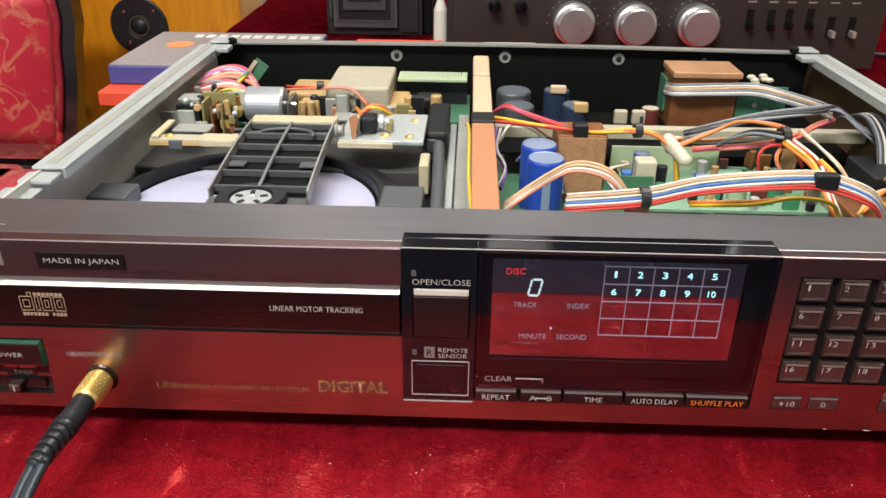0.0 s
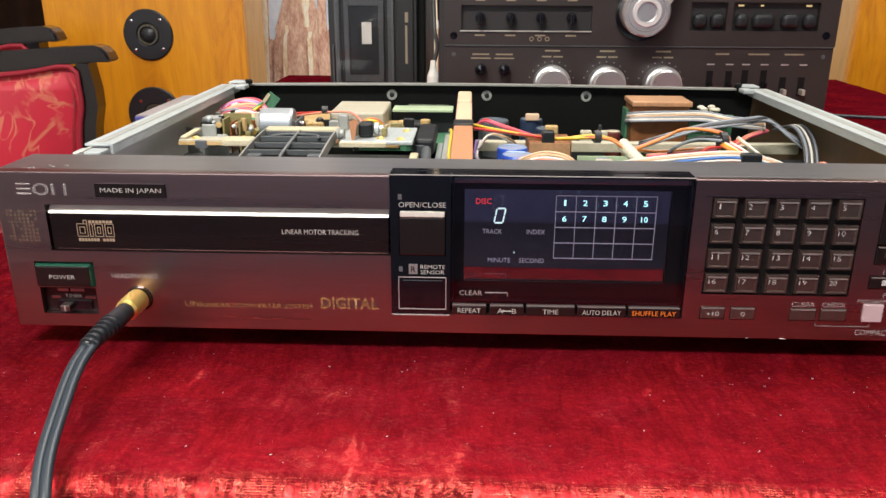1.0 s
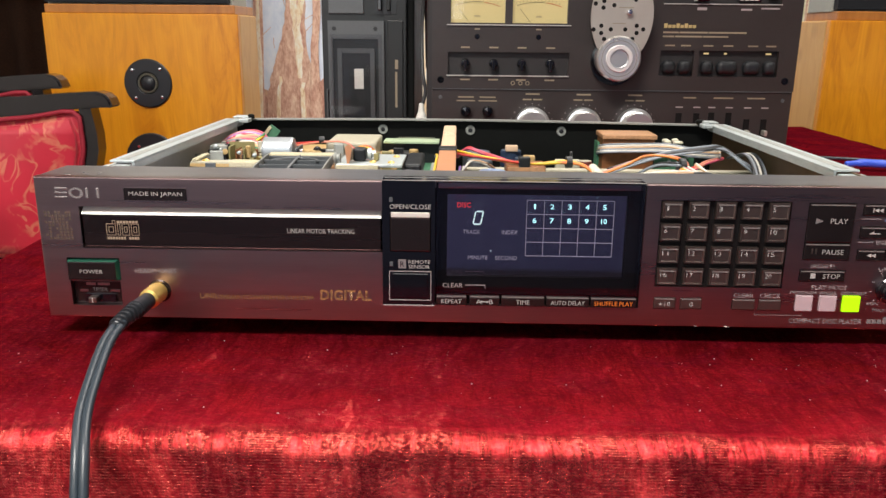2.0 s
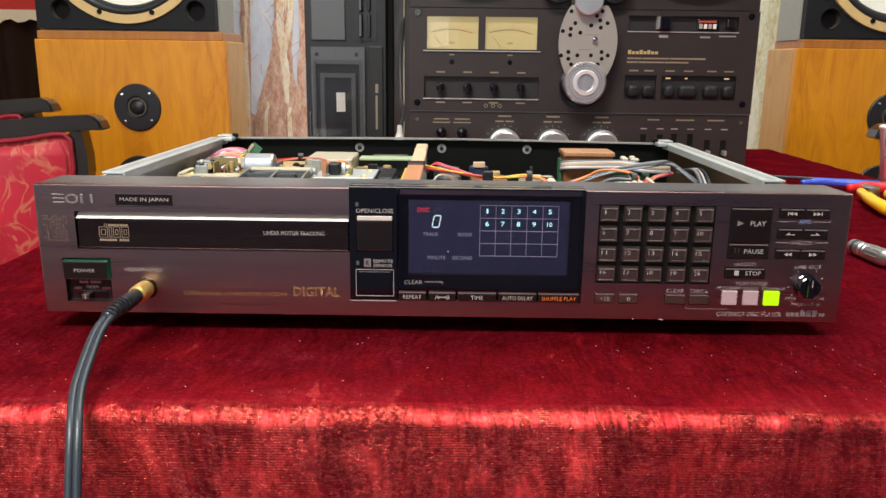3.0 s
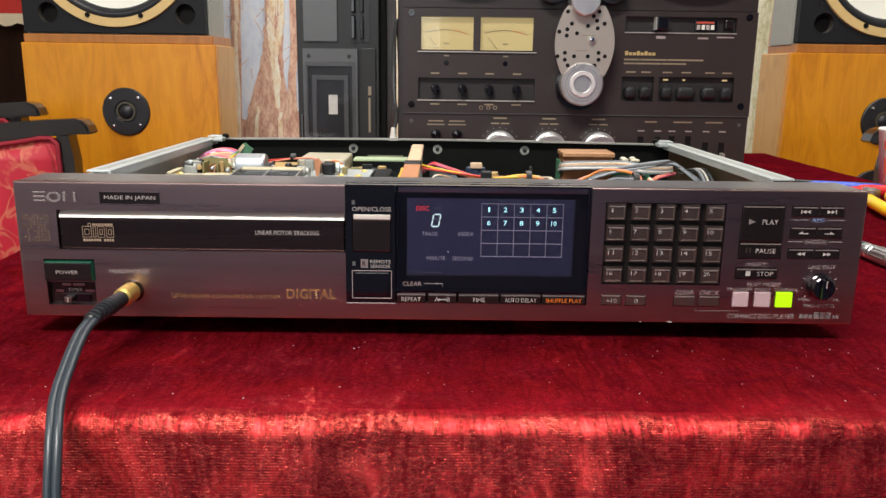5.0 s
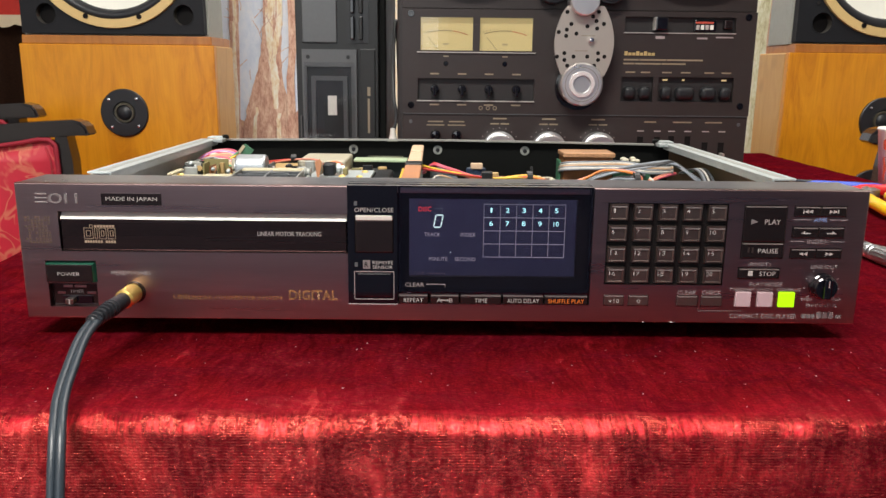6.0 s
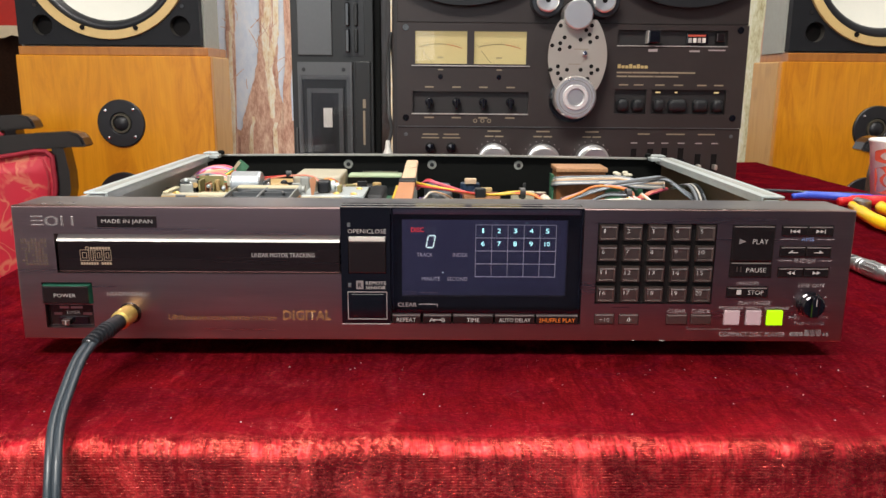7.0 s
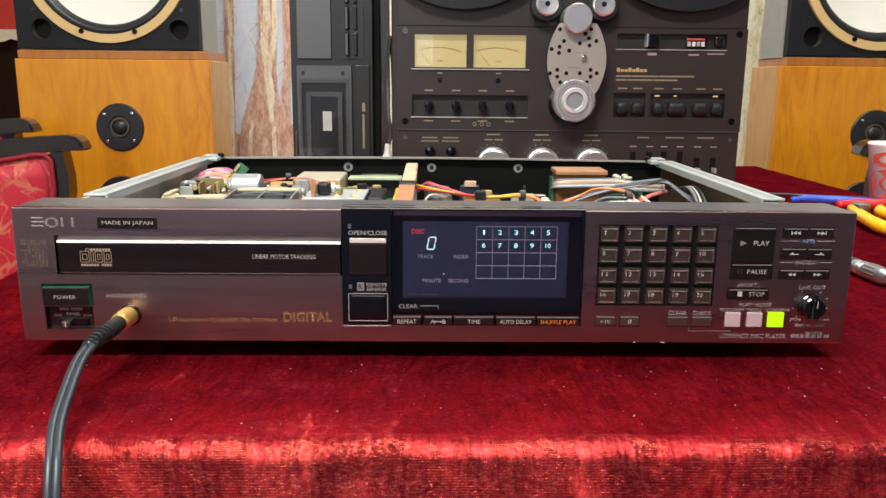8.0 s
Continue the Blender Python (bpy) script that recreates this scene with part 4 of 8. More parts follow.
part("glue_residue", bmg, surface("old_glue", (0.215, 0.155, 0.11), 0.42, 0.8, 0.3, 120, grain=0.1), front_panel, "faint grid of old glue dots")

# power key and timer switch
power = part("power_key", boxed(-0.2030, -0.1797, -0.0006, 0.0060, 0.0291, 0.0383, bevel=0.0004), BUTTON_DARK, player, "black power key")
bme = bmesh.new()
for (xa, za), (xb, zb) in (((-0.2031, 0.0384), (-0.1796, 0.0384)), ((-0.1796, 0.0384), (-0.1796, 0.0291))):
    # a bevelled edge that slopes from the face back to the panel
    ox, oz = (0.0, 0.0017) if za == zb else (0.0018, 0.0)
    q = [bme.verts.new(v) for v in ((xa, -0.0006, za), (xb, -0.0006, zb), (xb + 0.0018, 0.0020, zb + oz), (xa + ox, 0.0020, za + 0.0017), (xa, 0.006, za), (xb, 0.006, zb), (xb + 0.0018, 0.006, zb + oz), (xa + ox, 0.006, za + 0.0017))]
    for f in ((0, 1, 2, 3), (3, 2, 6, 7), (0, 4, 5, 1), (0, 3, 7, 4), (1, 5, 6, 2), (4, 7, 6, 5)):
        bme.faces.new([q[i] for i in f])
bmesh.ops.recalc_face_normals(bme, faces=bme.faces)
part("green_edge", bme, GREEN_EDGE, power, "green translucent bevelled edge")
lettering("POWER", -0.1973, -0.1860, 0.0326, 0.0345, -0.0008, PRINT, power)
timer = part("timer_switch", boxed(-0.2026, -0.1782, 0.0030, 0.0060, 0.0162, 0.0283), BUTTON_DARK, player, "recessed timer slide switch")
part("slot", boxed(-0.1972, -0.1820, 0.0020, 0.0031, 0.0171, 0.0212), BLACK_GLOSS, timer)
part("slider", boxed(-0.1944, -0.1900, -0.0016, 0.0024, 0.0176, 0.0206, bevel=0.0005), KEY_BROWN, timer)
part("slider_line", boxed(-0.1924, -0.1919, -0.0018, -0.0015, 0.0178, 0.0204), TRIM_LIGHT, timer)
lettering("TIMER", -0.1936, -0.1862, 0.0226, 0.0243, 0.0028, MARK_GREY, timer)
bars([(-0.1997, -0.1957, 0.0221, 0.0233), (-0.1846, -0.1800, 0.0221, 0.0233), (-0.1965, -0.1918, 0.0256, 0.0268), (-0.1908, -0.1848, 0.0256, 0.0268)], 0.0028, BRONZE, timer)
jack = part("headphone_jack", turned((-0.1590, 0.001, 0.0240), (0, -1, 0), [(0.0036, 0.0), (0.0058, 0.0), (0.0058, 0.0010), (0.0052, 0.0016), (0.0036, 0.0016), (0.0036, 0.0)], 28), BUTTON_DARK, player, smooth=False)

# display window
WY = -0.0012
wleft = part("open_close_panel", plate(bmesh.new(), -0.0488, -0.0236, 0.0192, 0.0809, WY, 0.0060, [(-0.0452, -0.0256, 0.0462, 0.0658)]), BLACK_GLOSS, player, "glossy black control panel")
openkey = part("open_close_key", boxed(-0.0449, -0.0259, -0.0016, 0.0060, 0.0465, 0.0629, bevel=0.0004), BUTTON_DARK, wleft, "black open and close key")
part("silver_edge", boxed(-0.0447, -0.0261, -0.0014, 0.0050, 0.0630, 0.0656, bevel=0.0004), SILVER, openkey, "bright silver edge")
lettering("OPEN/CLOSE", -0.0452, -0.0256, 0.0673, 0.0695, WY - 0.0002, PRINT, wleft)
part("sensor_dot", boxed(-0.0454, -0.0438, WY - 0.0003, WY, 0.0706, 0.0728), MECH_GREY, wleft)
part("sensor_dot", boxed(-0.0454, -0.0438, WY - 0.0003, WY, 0.0390, 0.0412), MECH_GREY, wleft)
rbox = part("remote_mark", boxed(-0.0412, -0.0375, WY - 0.0002, WY, 0.0379, 0.0424), MARK_GREY, wleft, "small pale square mark")
lettering("R", -0.0403, -0.0384, 0.0388, 0.0415, WY - 0.0004, BUTTON_DARK, rbox)
lettering("REMOTE", -0.0363, -0.0258, 0.0403, 0.0421, WY - 0.0002, PRINT, wleft)
lettering("SENSOR", -0.0363, -0.0261, 0.0379, 0.0397, WY - 0.0002, PRINT, wleft)
bars([(-0.0457, -0.0253, 0.0363, 0.0366), (-0.0457, -0.0253, 0.0217, 0.0220), (-0.0457, -0.0454, 0.0217, 0.0366), (-0.0256, -0.0253, 0.0217, 0.0366)], WY - 0.0001, PRINT_DIM, wleft, "sensor_frame")
part("sensor_window", boxed(-0.0440, -0.0270, WY - 0.0004, WY, 0.0232, 0.0352, bevel=0.0002), BLACK_GLOSS, wleft, "dark red-black sensor window")
bars([(-0.0488, -0.0236, 0.0190, 0.0194)], WY - 0.0003, PRINT_DIM, wleft, "lower_edge")

window = part("display_frame", plate(bmesh.new(), -0.0233, 0.0752, 0.0246, 0.0809, WY + 0.0014, 0.0060, [(-0.0222, 0.0741, 0.0256, 0.0798)]), BLACK_GLOSS, player, "glossy black display frame")
part("window_lip", boxed(-0.0488, 0.0752, 0.0062, 0.0105, 0.0766, 0.0811, bevel=0.0004), BLACK_GLOSS, window)
part("smoked_pane", boxed(-0.0233, 0.0752, WY, WY + 0.0012, 0.0246, 0.0809, bevel=0.0003, segments=1), PANE, window, "smoked plastic pane")
board = part("display_board", boxed(-0.0225, 0.0745, 0.0099, 0.0109, 0.0255, 0.0800), DISPLAY, window, "dark blue fluorescent display")
part("display_mask", plate(bmesh.new(), -0.0225, 0.0745, 0.0250, 0.0803, 0.0085, 0.0093, [(-0.0180, 0.0690, 0.0315, 0.0728)]), WELL, window)
# pale strip paints the reflected line along the window's top
part("painted_glint", boxed(-0.0487, 0.0751, WY - 0.0001, WY + 0.0003, 0.08085, 0.0811), TRIM_LIGHT, window, "thin painted glint on the upper edge")
DY = 0.0098
gx0, gx1, gz0, gz1 = 0.0207, 0.0630, 0.0420, 0.0700
rects = []
for i in range(6):
    x = gx0 + (gx1 - gx0) * i / 5
    rects.append((x - 0.0001, x + 0.0001, gz0, gz1))
for i in range(5):
    z = gz0 + (gz1 - gz0) * i / 4
    rects.append((gx0, gx1, z - 0.0001, z + 0.0001))
bars(rects, DY, GRID_LINE, board, "music_calendar_grid")
for i in range(10):
    cx = gx0 + (gx1 - gx0) * (i % 5 + 0.5) / 5 - 0.0004
    cz = gz1 - (gz1 - gz0) * (i // 5 + 0.5) / 4 + 0.0004
    w = 0.0010 if i == 0 else (0.0032 if i == 9 else 0.0022)
    lettering(str(i + 1), cx - 0.42 * w, cx + 0.42 * w, cz - 0.0012, cz + 0.0012, DY - 0.0001, DIGIT, board, "lit_digit", "cyan lit numeral")
lettering("DISC", -0.0132, -0.0066, 0.0660, 0.0684, DY - 0.0001, PRINT_RED, board, label="red lit word")
lettering("TRACK", -0.0102, -0.0019, 0.0528, 0.0548, DY - 0.0001, GRID_LINE, board)
lettering("INDEX", 0.0088, 0.0165, 0.0528, 0.0548, DY - 0.0001, GRID_LINE, board)
lettering("MINUTE", -0.0076, 0.0021, 0.0397, 0.0417, DY - 0.0001, GRID_LINE, board)
lettering("SECOND", 0.0059, 0.0167, 0.0397, 0.0417, DY - 0.0001, GRID_LINE, board)
bms = bmesh.new()
for a, b in (((-0.0050, 0.0577), (-0.0018, 0.0577)), ((-0.0038, 0.0641), (-0.0007, 0.0641)), ((-0.0053, 0.0581), (-0.0048, 0.0607)), ((-0.0047, 0.0612), (-0.0042, 0.0638)), ((-0.0016, 0.0581), (-0.0011, 0.0607)), ((-0.0010, 0.0612), (-0.0005, 0.0638))):
    d = Vector((b[0] - a[0], 0, b[1] - a[1])).normalized()
    nrm = Vector((-d.z, 0, d.x)) * 0.00028
    pa, pb = Vector((a[0], DY - 0.0002, a[1])), Vector((b[0], DY - 0.0002, b[1]))
    bms.faces.new([bms.verts.new(q) for q in (pa - nrm, pb - nrm, pb + nrm, pa + nrm)])
part("lit_zero", bms, DIGIT_SEG, board, "pale lit seven-segment zero")
part("lit_dot", cylinder((0.0036, DY, 0.0443), (0, -1, 0), 0.00025, 0.0004, 8), DIGIT_SEG, board)
lettering("CLEAR", -0.0197, -0.0100, 0.0287, 0.0309, WY - 0.0003, PRINT_DIM, window)
bars([(-0.0088, 0.0009, 0.0299, 0.0301), (0.0007, 0.0009, 0.0284, 0.0301)], WY - 0.0002, PRINT_DIM, window, "guide_line")
part("button_rail", boxed(-0.0235, 0.0757, 0.0030, 0.0060, 0.0190, 0.0246), WELL, player)
for word, x0, x1, m in (("REPEAT", -0.0229, -0.0079, PRINT), ("A   B", -0.0067, 0.0081, PRINT), ("TIME", 0.0089, 0.0300, PRINT), ("AUTO DELAY", 0.0308, 0.0517, PRINT), ("SHUFFLE PLAY", 0.0524, 0.0746, PRINT_ORANGE_GLOW)):
    key = part("mode_key", boxed(x0, x1, -0.0012, 0.0050, 0.0193, 0.0236, bevel=0.0004), BUTTON_DARK, player, "narrow black key")
    part("pale_edge", boxed(x0 + 0.0003, x1 - 0.0003, -0.0010, 0.0030, 0.02362, 0.0240), KEY_GLINT, key)
    c, w = (x0 + x1) / 2, min((x1 - x0) * 0.84, 0.00165 * len(word))
    lettering(word, c - w / 2, c + w / 2, 0.0204, 0.0226, -0.0014, m, key)
    if word[0] == "A" and word[1] == " ":
        bma = bmesh.new()
        box(bma, c - 0.0016, c + 0.0016, -0.0015, -0.0013, 0.0213, 0.0217)
        for s in (-1, 1):
            bma.faces.new([bma.verts.new((c + s * a, -0.0014, 0.0215 + b)) for a, b in ((0.0024, 0), (0.0012, 0.0006), (0.0012, -0.0006))])
        part("arrow", bma, PRINT, key)

# number keys
part("key_well", boxed(0.0826, 0.1442, 0.0022, 0.0045, 0.0302, 0.0732), WELL, player, "black recess behind the number keys")
KX = [0.0836 + 0.01256 * i for i in range(5)]
KZ = [0.0640, 0.0531, 0.0421, 0.0312]


def number_key(x0, z0, w, h, word):
    """A key with a raised rim round a shallow dished face and a painted glint along its top."""
    bm = bmesh.new()
    y = -0.0003
    rings = []
    for inset, depth in ((0.0, 0.0021), (0.0, y + 0.0005), (0.0003, y), (0.0008, y), (0.0013, y + 0.0004)):
        rings.append([bm.verts.new(q) for q in ((x0 + inset, depth, z0 + inset), (x0 + w - inset, depth, z0 + inset), (x0 + w - inset, depth, z0 + h - inset), (x0 + inset, depth, z0 + h - inset))])
    for a, b in zip(rings, rings[1:]):
        for i in range(4):
            bm.faces.new((a[i], a[(i + 1) % 4], b[(i + 1) % 4], b[i]))
    bm.faces.new(rings[-1]), bm.faces.new(rings[0][::-1])
    bmesh.ops.recalc_face_normals(bm, faces=bm.faces)
    key = part("number_key", bm, KEY_BROWN, player)
    part("pale_edge", boxed(x0 + 0.0011, x0 + w - 0.0007, y - 0.0001, y + 0.0003, z0 + h - 0.0017, z0 + h - 0.0010), KEY_GLINT, key)
    n = len(word)
    lettering(word, x0 + (0.0023 if word[0] == "1" and n == 1 else 0.0016), x0 + (0.0030 if word == "1" else 0.0016 + 0.0015 * n), z0 + h - 0.0044, z0 + h - 0.0022, y + 0.0002, PRINT, key)


for r in range(4):
    for c in range(5):
        number_key(KX[c], KZ[r], 0.0096, 0.0084, str(5 * r + c + 1))


def small_key(x0, x1, z0, z1, material=KEY_BROWN, name="small_key", label="", y=-0.0005, edge=True):
    key = part(name, boxed(x0, x1, y, 0.0055, z0, z1, bevel=0.0004), material, player, label)
    if edge:
        part("pale_edge", boxed(x0 + 0.0005, x1 - 0.0005, y - 0.0001, y + 0.0010, z1 - 0.0009, z1 - 0.0003), KEY_GLINT, key)
    return key


part("key_backing", boxed(0.0795, 0.2090, 0.0065, 0.0080, 0.0180, 0.0292), WELL, player)
for word, x0, x1 in (("+10", 0.0832, 0.0935), ("0", 0.0960, 0.1063), ("", 0.1210, 0.1320), ("", 0.1338, 0.1446)):
    key = small_key(x0, x1, 0.0192, 0.0248)
    if word:
        c = (x0 + x1) / 2
        lettering(word, c - 0.0009 * len(word), c + 0.0009 * len(word), 0.0206, 0.0228, -0.0007, PRINT, key)
lettering("CLEAR", 0.1213, 0.1310, 0.0254, 0.0276, -0.0002, PRINT_DIM, front_panel)
lettering("CHECK", 0.1340, 0.1440, 0.0254, 0.0276, -0.0002, PRINT_DIM, front_panel)
bars([(0.1324, 0.1552, 0.0166, 0.01673), (0.1324, 0.13253, 0.0166, 0.0180), (0.15507, 0.1552, 0.0166, 0.0180)], -0.0001, MARK_GREY, front_panel, "guide_line")


def arrows(parent, cx, cz, y, kind, s):
    """Small transport symbols: s is the direction."""
    bm = bmesh.new()

    def tri(x, w, h):
        bm.faces.new([bm.verts.new((cx + s * (x + dx), y, cz + dz)) for dx, dz in ((w, 0), (0, h), (0, -h))])
    if kind == "skip":
        tri(-0.0024, 0.0021, 0.0010), tri(-0.0003, 0.0021, 0.0010)
        bm.faces.new([bm.verts.new((cx + s * a, y, cz + b)) for a, b in ((0.0019, -0.0010), (0.0024, -0.0010), (0.0024, 0.0010), (0.0019, 0.0010))])
    elif kind == "seek":
        tri(-0.0020, 0.0021, 0.0010), tri(0.0001, 0.0021, 0.0010)
    elif kind == "half":
        bm.faces.new([bm.verts.new((cx + s * a, y, cz + b)) for a, b in ((-0.0025, -0.0006), (0.0027, -0.0006), (0.0003, 0.0010), (0.0003, -0.0001), (-0.0025, -0.0001))])
    elif kind == "play":
        tri(-0.0015, 0.0036, 0.0015)
    part("symbol", bm, PRINT if kind != "play" else MARK_GREY, parent)


part("key_backing", boxed(0.1505, 0.2060, 0.0065, 0.0080, 0.0330, 0.0735), WELL, player)
play = small_key(0.1522, 0.1738, 0.0536, 0.0724, BUTTON_DARK, "play_key", "large black play key")
lettering("PLAY", 0.1627, 0.1707, 0.0628, 0.0654, -0.0007, PRINT, play)
arrows(play, 0.1572, 0.0641, -0.0007, "play", 1)
pause = small_key(0.1522, 0.1738, 0.0450, 0.0532, BUTTON_DARK, "pause_key", "black pause key")
lettering("PAUSE", 0.1607, 0.1709, 0.0478, 0.0502, -0.0007, PRINT, pause)
bars([(0.1555, 0.1562, 0.0480, 0.0506), (0.1574, 0.1581, 0.0480, 0.0506)], -0.0006, KEY_BROWN, pause, "symbol")
stop = small_key(0.1517, 0.1731, 0.0342, 0.0398, BUTTON_DARK, "stop_key", "black stop key")
lettering("STOP", 0.1626, 0.1708, 0.0358, 0.0381, -0.0007, PRINT, stop)
bars([(0.1567, 0.1590, 0.0358, 0.0383)], -0.0006, PRINT, stop, "symbol")
lettering("(RESET)", 0.1565, 0.1680, 0.0404, 0.0427, -0.0002, PRINT_DIM, front_panel)
lettering("PLAY MODE", 0.1584, 0.1753, 0.0301, 0.0323, -0.0002, PRINT_DIM, front_panel)
for word, x0, x1 in (("PROGRAM", 0.1484, 0.1608), ("SINGLE", 0.1624, 0.1707), ("CONTINUE", 0.1726, 0.1850)):
    lettering(word, x0, x1, 0.0276, 0.0293, -0.0002, PRINT_DIM, front_panel)
for x0, m, lab in ((0.1513, PINK_KEY, "pale pink mode key"), (0.1627, PINK_KEY, "pale pink mode key"), (0.1740, GREEN_LIT, "lit lime green mode key")):
    small_key(x0, x0 + 0.0081, 0.0192, 0.0271, m, "mode_key", lab, -0.0012, edge=False)
for z0, z1, kind in ((0.0669, 0.0723, "skip"), (0.0558, 0.0616, "half"), (0.0450, 0.0503, "seek")):
    for s, x0, x1 in ((-1, 0.1775, 0.1906), (1, 0.1908, 0.2039)):
        key = small_key(x0, x1, z0, z1, BUTTON_DARK, "search_key", "black search key")
        arrows(key, (x0 + x1) / 2, (z0 + z1) / 2, -0.0007, kind, s)
for word, z, m in (("AMS", 0.0653, PRINT_BLUE), ("INDEX", 0.0540, PRINT_DIM)):
    w = 0.0011 * len(word)
    lettering(word, 0.1911 - w, 0.1911 + w, z - 0.0011, z + 0.0011, -0.0002, m, front_panel)
    bars([(0.1772, 0.1908 - w - 0.0012, z - 0.0001, z + 0.0001), (0.1914 + w + 0.0012, 0.2048, z - 0.0001, z + 0.0001)], -0.0001, PRINT_DIM, front_panel, "guide_line")
lettering("LINE OUT", 0.1890, 0.2029, 0.0397, 0.0418, -0.0002, PRINT_DIM, front_panel)
lettering("MIN", 0.1858, 0.1912, 0.0225, 0.0241, -0.0002, PRINT_DIM, front_panel)
lettering("MAX", 0.2012, 0.2067, 0.0225, 0.0241, -0.0002, PRINT_DIM, front_panel)
lettering("PHONE LEVEL", 0.1890, 0.2052, 0.0191, 0.0210, -0.0002, PRINT_DIM, front_panel)
KXC, KZC = 0.1957, 0.0306
knob = part("line_out_knob", turned((KXC, 0.0, KZC), (0, -1, 0), [(0.0068, 0.0), (0.0068, 0.0020), (0.0062, 0.0026), (0.0060, 0.0052), (0.0054, 0.0058), (0.0, 0.0058)], 40), BLACK_GLOSS, player, "round black level knob")
part("pointer", boxed(KXC - 0.0002, KXC + 0.0002, -0.0081, -0.0078, KZC + 0.0010, KZC + 0.0048), PRINT_DIM, knob)
part("grip_bar", boxed(KXC - 0.0020, KXC + 0.0020, -0.0079, -0.0040, KZC - 0.0056, KZC + 0.0056, bevel=0.0008), BLACK_GLOSS, knob)
bmk = bmesh.new()
for i in (0, 1, 2, 3, 5, 6, 7, 8):
    a = radians(-130 + 32.5 * i)
    m = Matrix.Translation((KXC + 0.0090 * math.sin(a), -0.0001, KZC + 0.0090 * math.cos(a))) @ Matrix.Rotation(a, 4, "Y") @ Matrix.Diagonal((0.00022, 0.0002, 0.0012, 1))
    bmesh.ops.create_cube(bmk, size=1, matrix=m)
part("dial_tick", bmk, PRINT_DIM, front_panel)

# ---- chassis ----
CW, CB = 0.2085, 0.322
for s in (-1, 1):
    # left panel's zinc is paler: the light it catches is painted in
    side = part("side_panel", boxed(min(s * CW, s * (CW - 0.0015)), max(s * CW, s * (CW - 0.0015)), 0.034, CB, 0.010, 0.0750), surface("lit_zinc_sheet", (0.52, 0.52, 0.48), 0.55, 0.25, 0.12, 18, grain=0.05) if s < 0 else surface("olive_zinc_sheet", (0.13, 0.085, 0.045), 0.5, 0.3, 0.3, 20, grain=0.06), player, "bare steel side panel")
    bmr = bmesh.new()
    box(bmr, min(s * 0.2110, s * 0.1965), max(s * 0.2110, s * 0.1965), 0.074, CB - 0.018, 0.0752, 0.0765, bevel=0.0004)
    box(bmr, min(s * 0.1980, s * 0.1965), max(s * 0.1980, s * 0.1965), 0.074, CB - 0.018, 0.0715, 0.0752)
    box(bmr, min(s * 0.2125, s * 0.1985), max(s * 0.2125, s * 0.1985), 0.064, 0.0745, 0.0725, 0.0742, bevel=0.0004)
    box(bmr, min(s * 0.2180, s * 0.2020), max(s * 0.2180, s * 0.2020), 0.036, 0.064, 0.0700, 0.0712, bevel=0.0004)
    part("top_flange", bmr, ZINC, side, "folded zinc flange")
    bmr = bmesh.new()
    box(bmr, min(s * 0.2060, s * 0.1930), max(s * 0.2060, s * 0.1930), CB - 0.016, CB - 0.001, 0.0766, 0.0778, bevel=0.0004)
    box(bmr, min(s * 0.1960, s * 0.1880), max(s * 0.1960, s * 0.1880), CB - 0.034, CB - 0.022, 0.0745, 0.0775, bevel=0.0006)
    part("corner_bracket", bmr, ZINC, side)
    part("bracket_screw", turned((s * 0.1915, CB - 0.010, 0.0778), (0, 0, 1), [(0.0, -0.002), (0.0030, -0.002), (0.0030, 0.0006), (0.0018, 0.0016), (0.0, 0.0016)], 16), BLACK_STEEL, side, "black screw head")
    part("flange_groove", boxed(min(s * 0.2068, s * 0.2022), max(s * 0.2068, s * 0.2022), 0.078, CB - 0.020, 0.07655, 0.07675), ZINC_DULL, side, "shallow darker groove in the flange")
rear = part("rear_panel", boxed(-CW, CW, CB, CB + 0.0015, 0.010, 0.0742), BLACK_STEEL, player, "black painted rear panel")
bmr = bmesh.new()
k = 40
rows = []
for i in range(k + 1):
    x = -0.192 + 0.384 * i / k
    z = 0.0750 + 0.0014 * math.cos((x + 0.02) * 9)
    rows.append([bmr.verts.new(q) for q in ((x, CB - 0.006, z - 0.0012), (x, CB - 0.006, z), (x, CB + 0.0015, z), (x, CB + 0.0015, z - 0.0012))])
for a, b in zip(rows, rows[1:]):
    for i in range(4):
        bmr.faces.new((a[i], b[i], b[(i + 1) % 4], a[(i + 1) % 4]))
bmr.faces.new(rows[0][::-1]), bmr.faces.new(rows[-1])
bmesh.ops.recalc_face_normals(bmr, faces=bmr.faces)
part("rear_flange", bmr, GREY_EDGE, rear, "slightly bowed bare steel edge")
for x in (-0.079, -0.003, 0.076, 0.135):
    big = x < 0.1
    r = 0.0042 if big else 0.002
    scr = part("washer", turned((x, CB - 0.0001, 0.0668), (0, -1, 0), [(0.0, 0.0004), (0.5 * r, 0.0004), (0.55 * r, 0.0010), (0.9 * r, 0.0010), (r, 0.0)], 20), ZINC_DULL if big else MECH_GREY, rear, "dull steel washer")
    part("screw_head", turned((x, CB - 0.0009, 0.0668), (0, -1, 0), [(0.45 * r, 0.0), (0.42 * r, 0.0008), (0.0, 0.0012)], 14), MECH_BLACK, scr, "black screw head")
part("bottom_pan", boxed(-CW + 0.001, CW - 0.001, 0.034, CB - 0.001, 0.0100, 0.0115), ZINC_DULL, player, "steel bottom pan")
for x in (-0.17, 0.17):
    for y in (0.06, 0.28):
        part("foot", cylinder((x, y, 0.0), (0, 0, 1), 0.018, 0.010, 24, bevel=0.001), RUBBER, player, "black rubber foot")

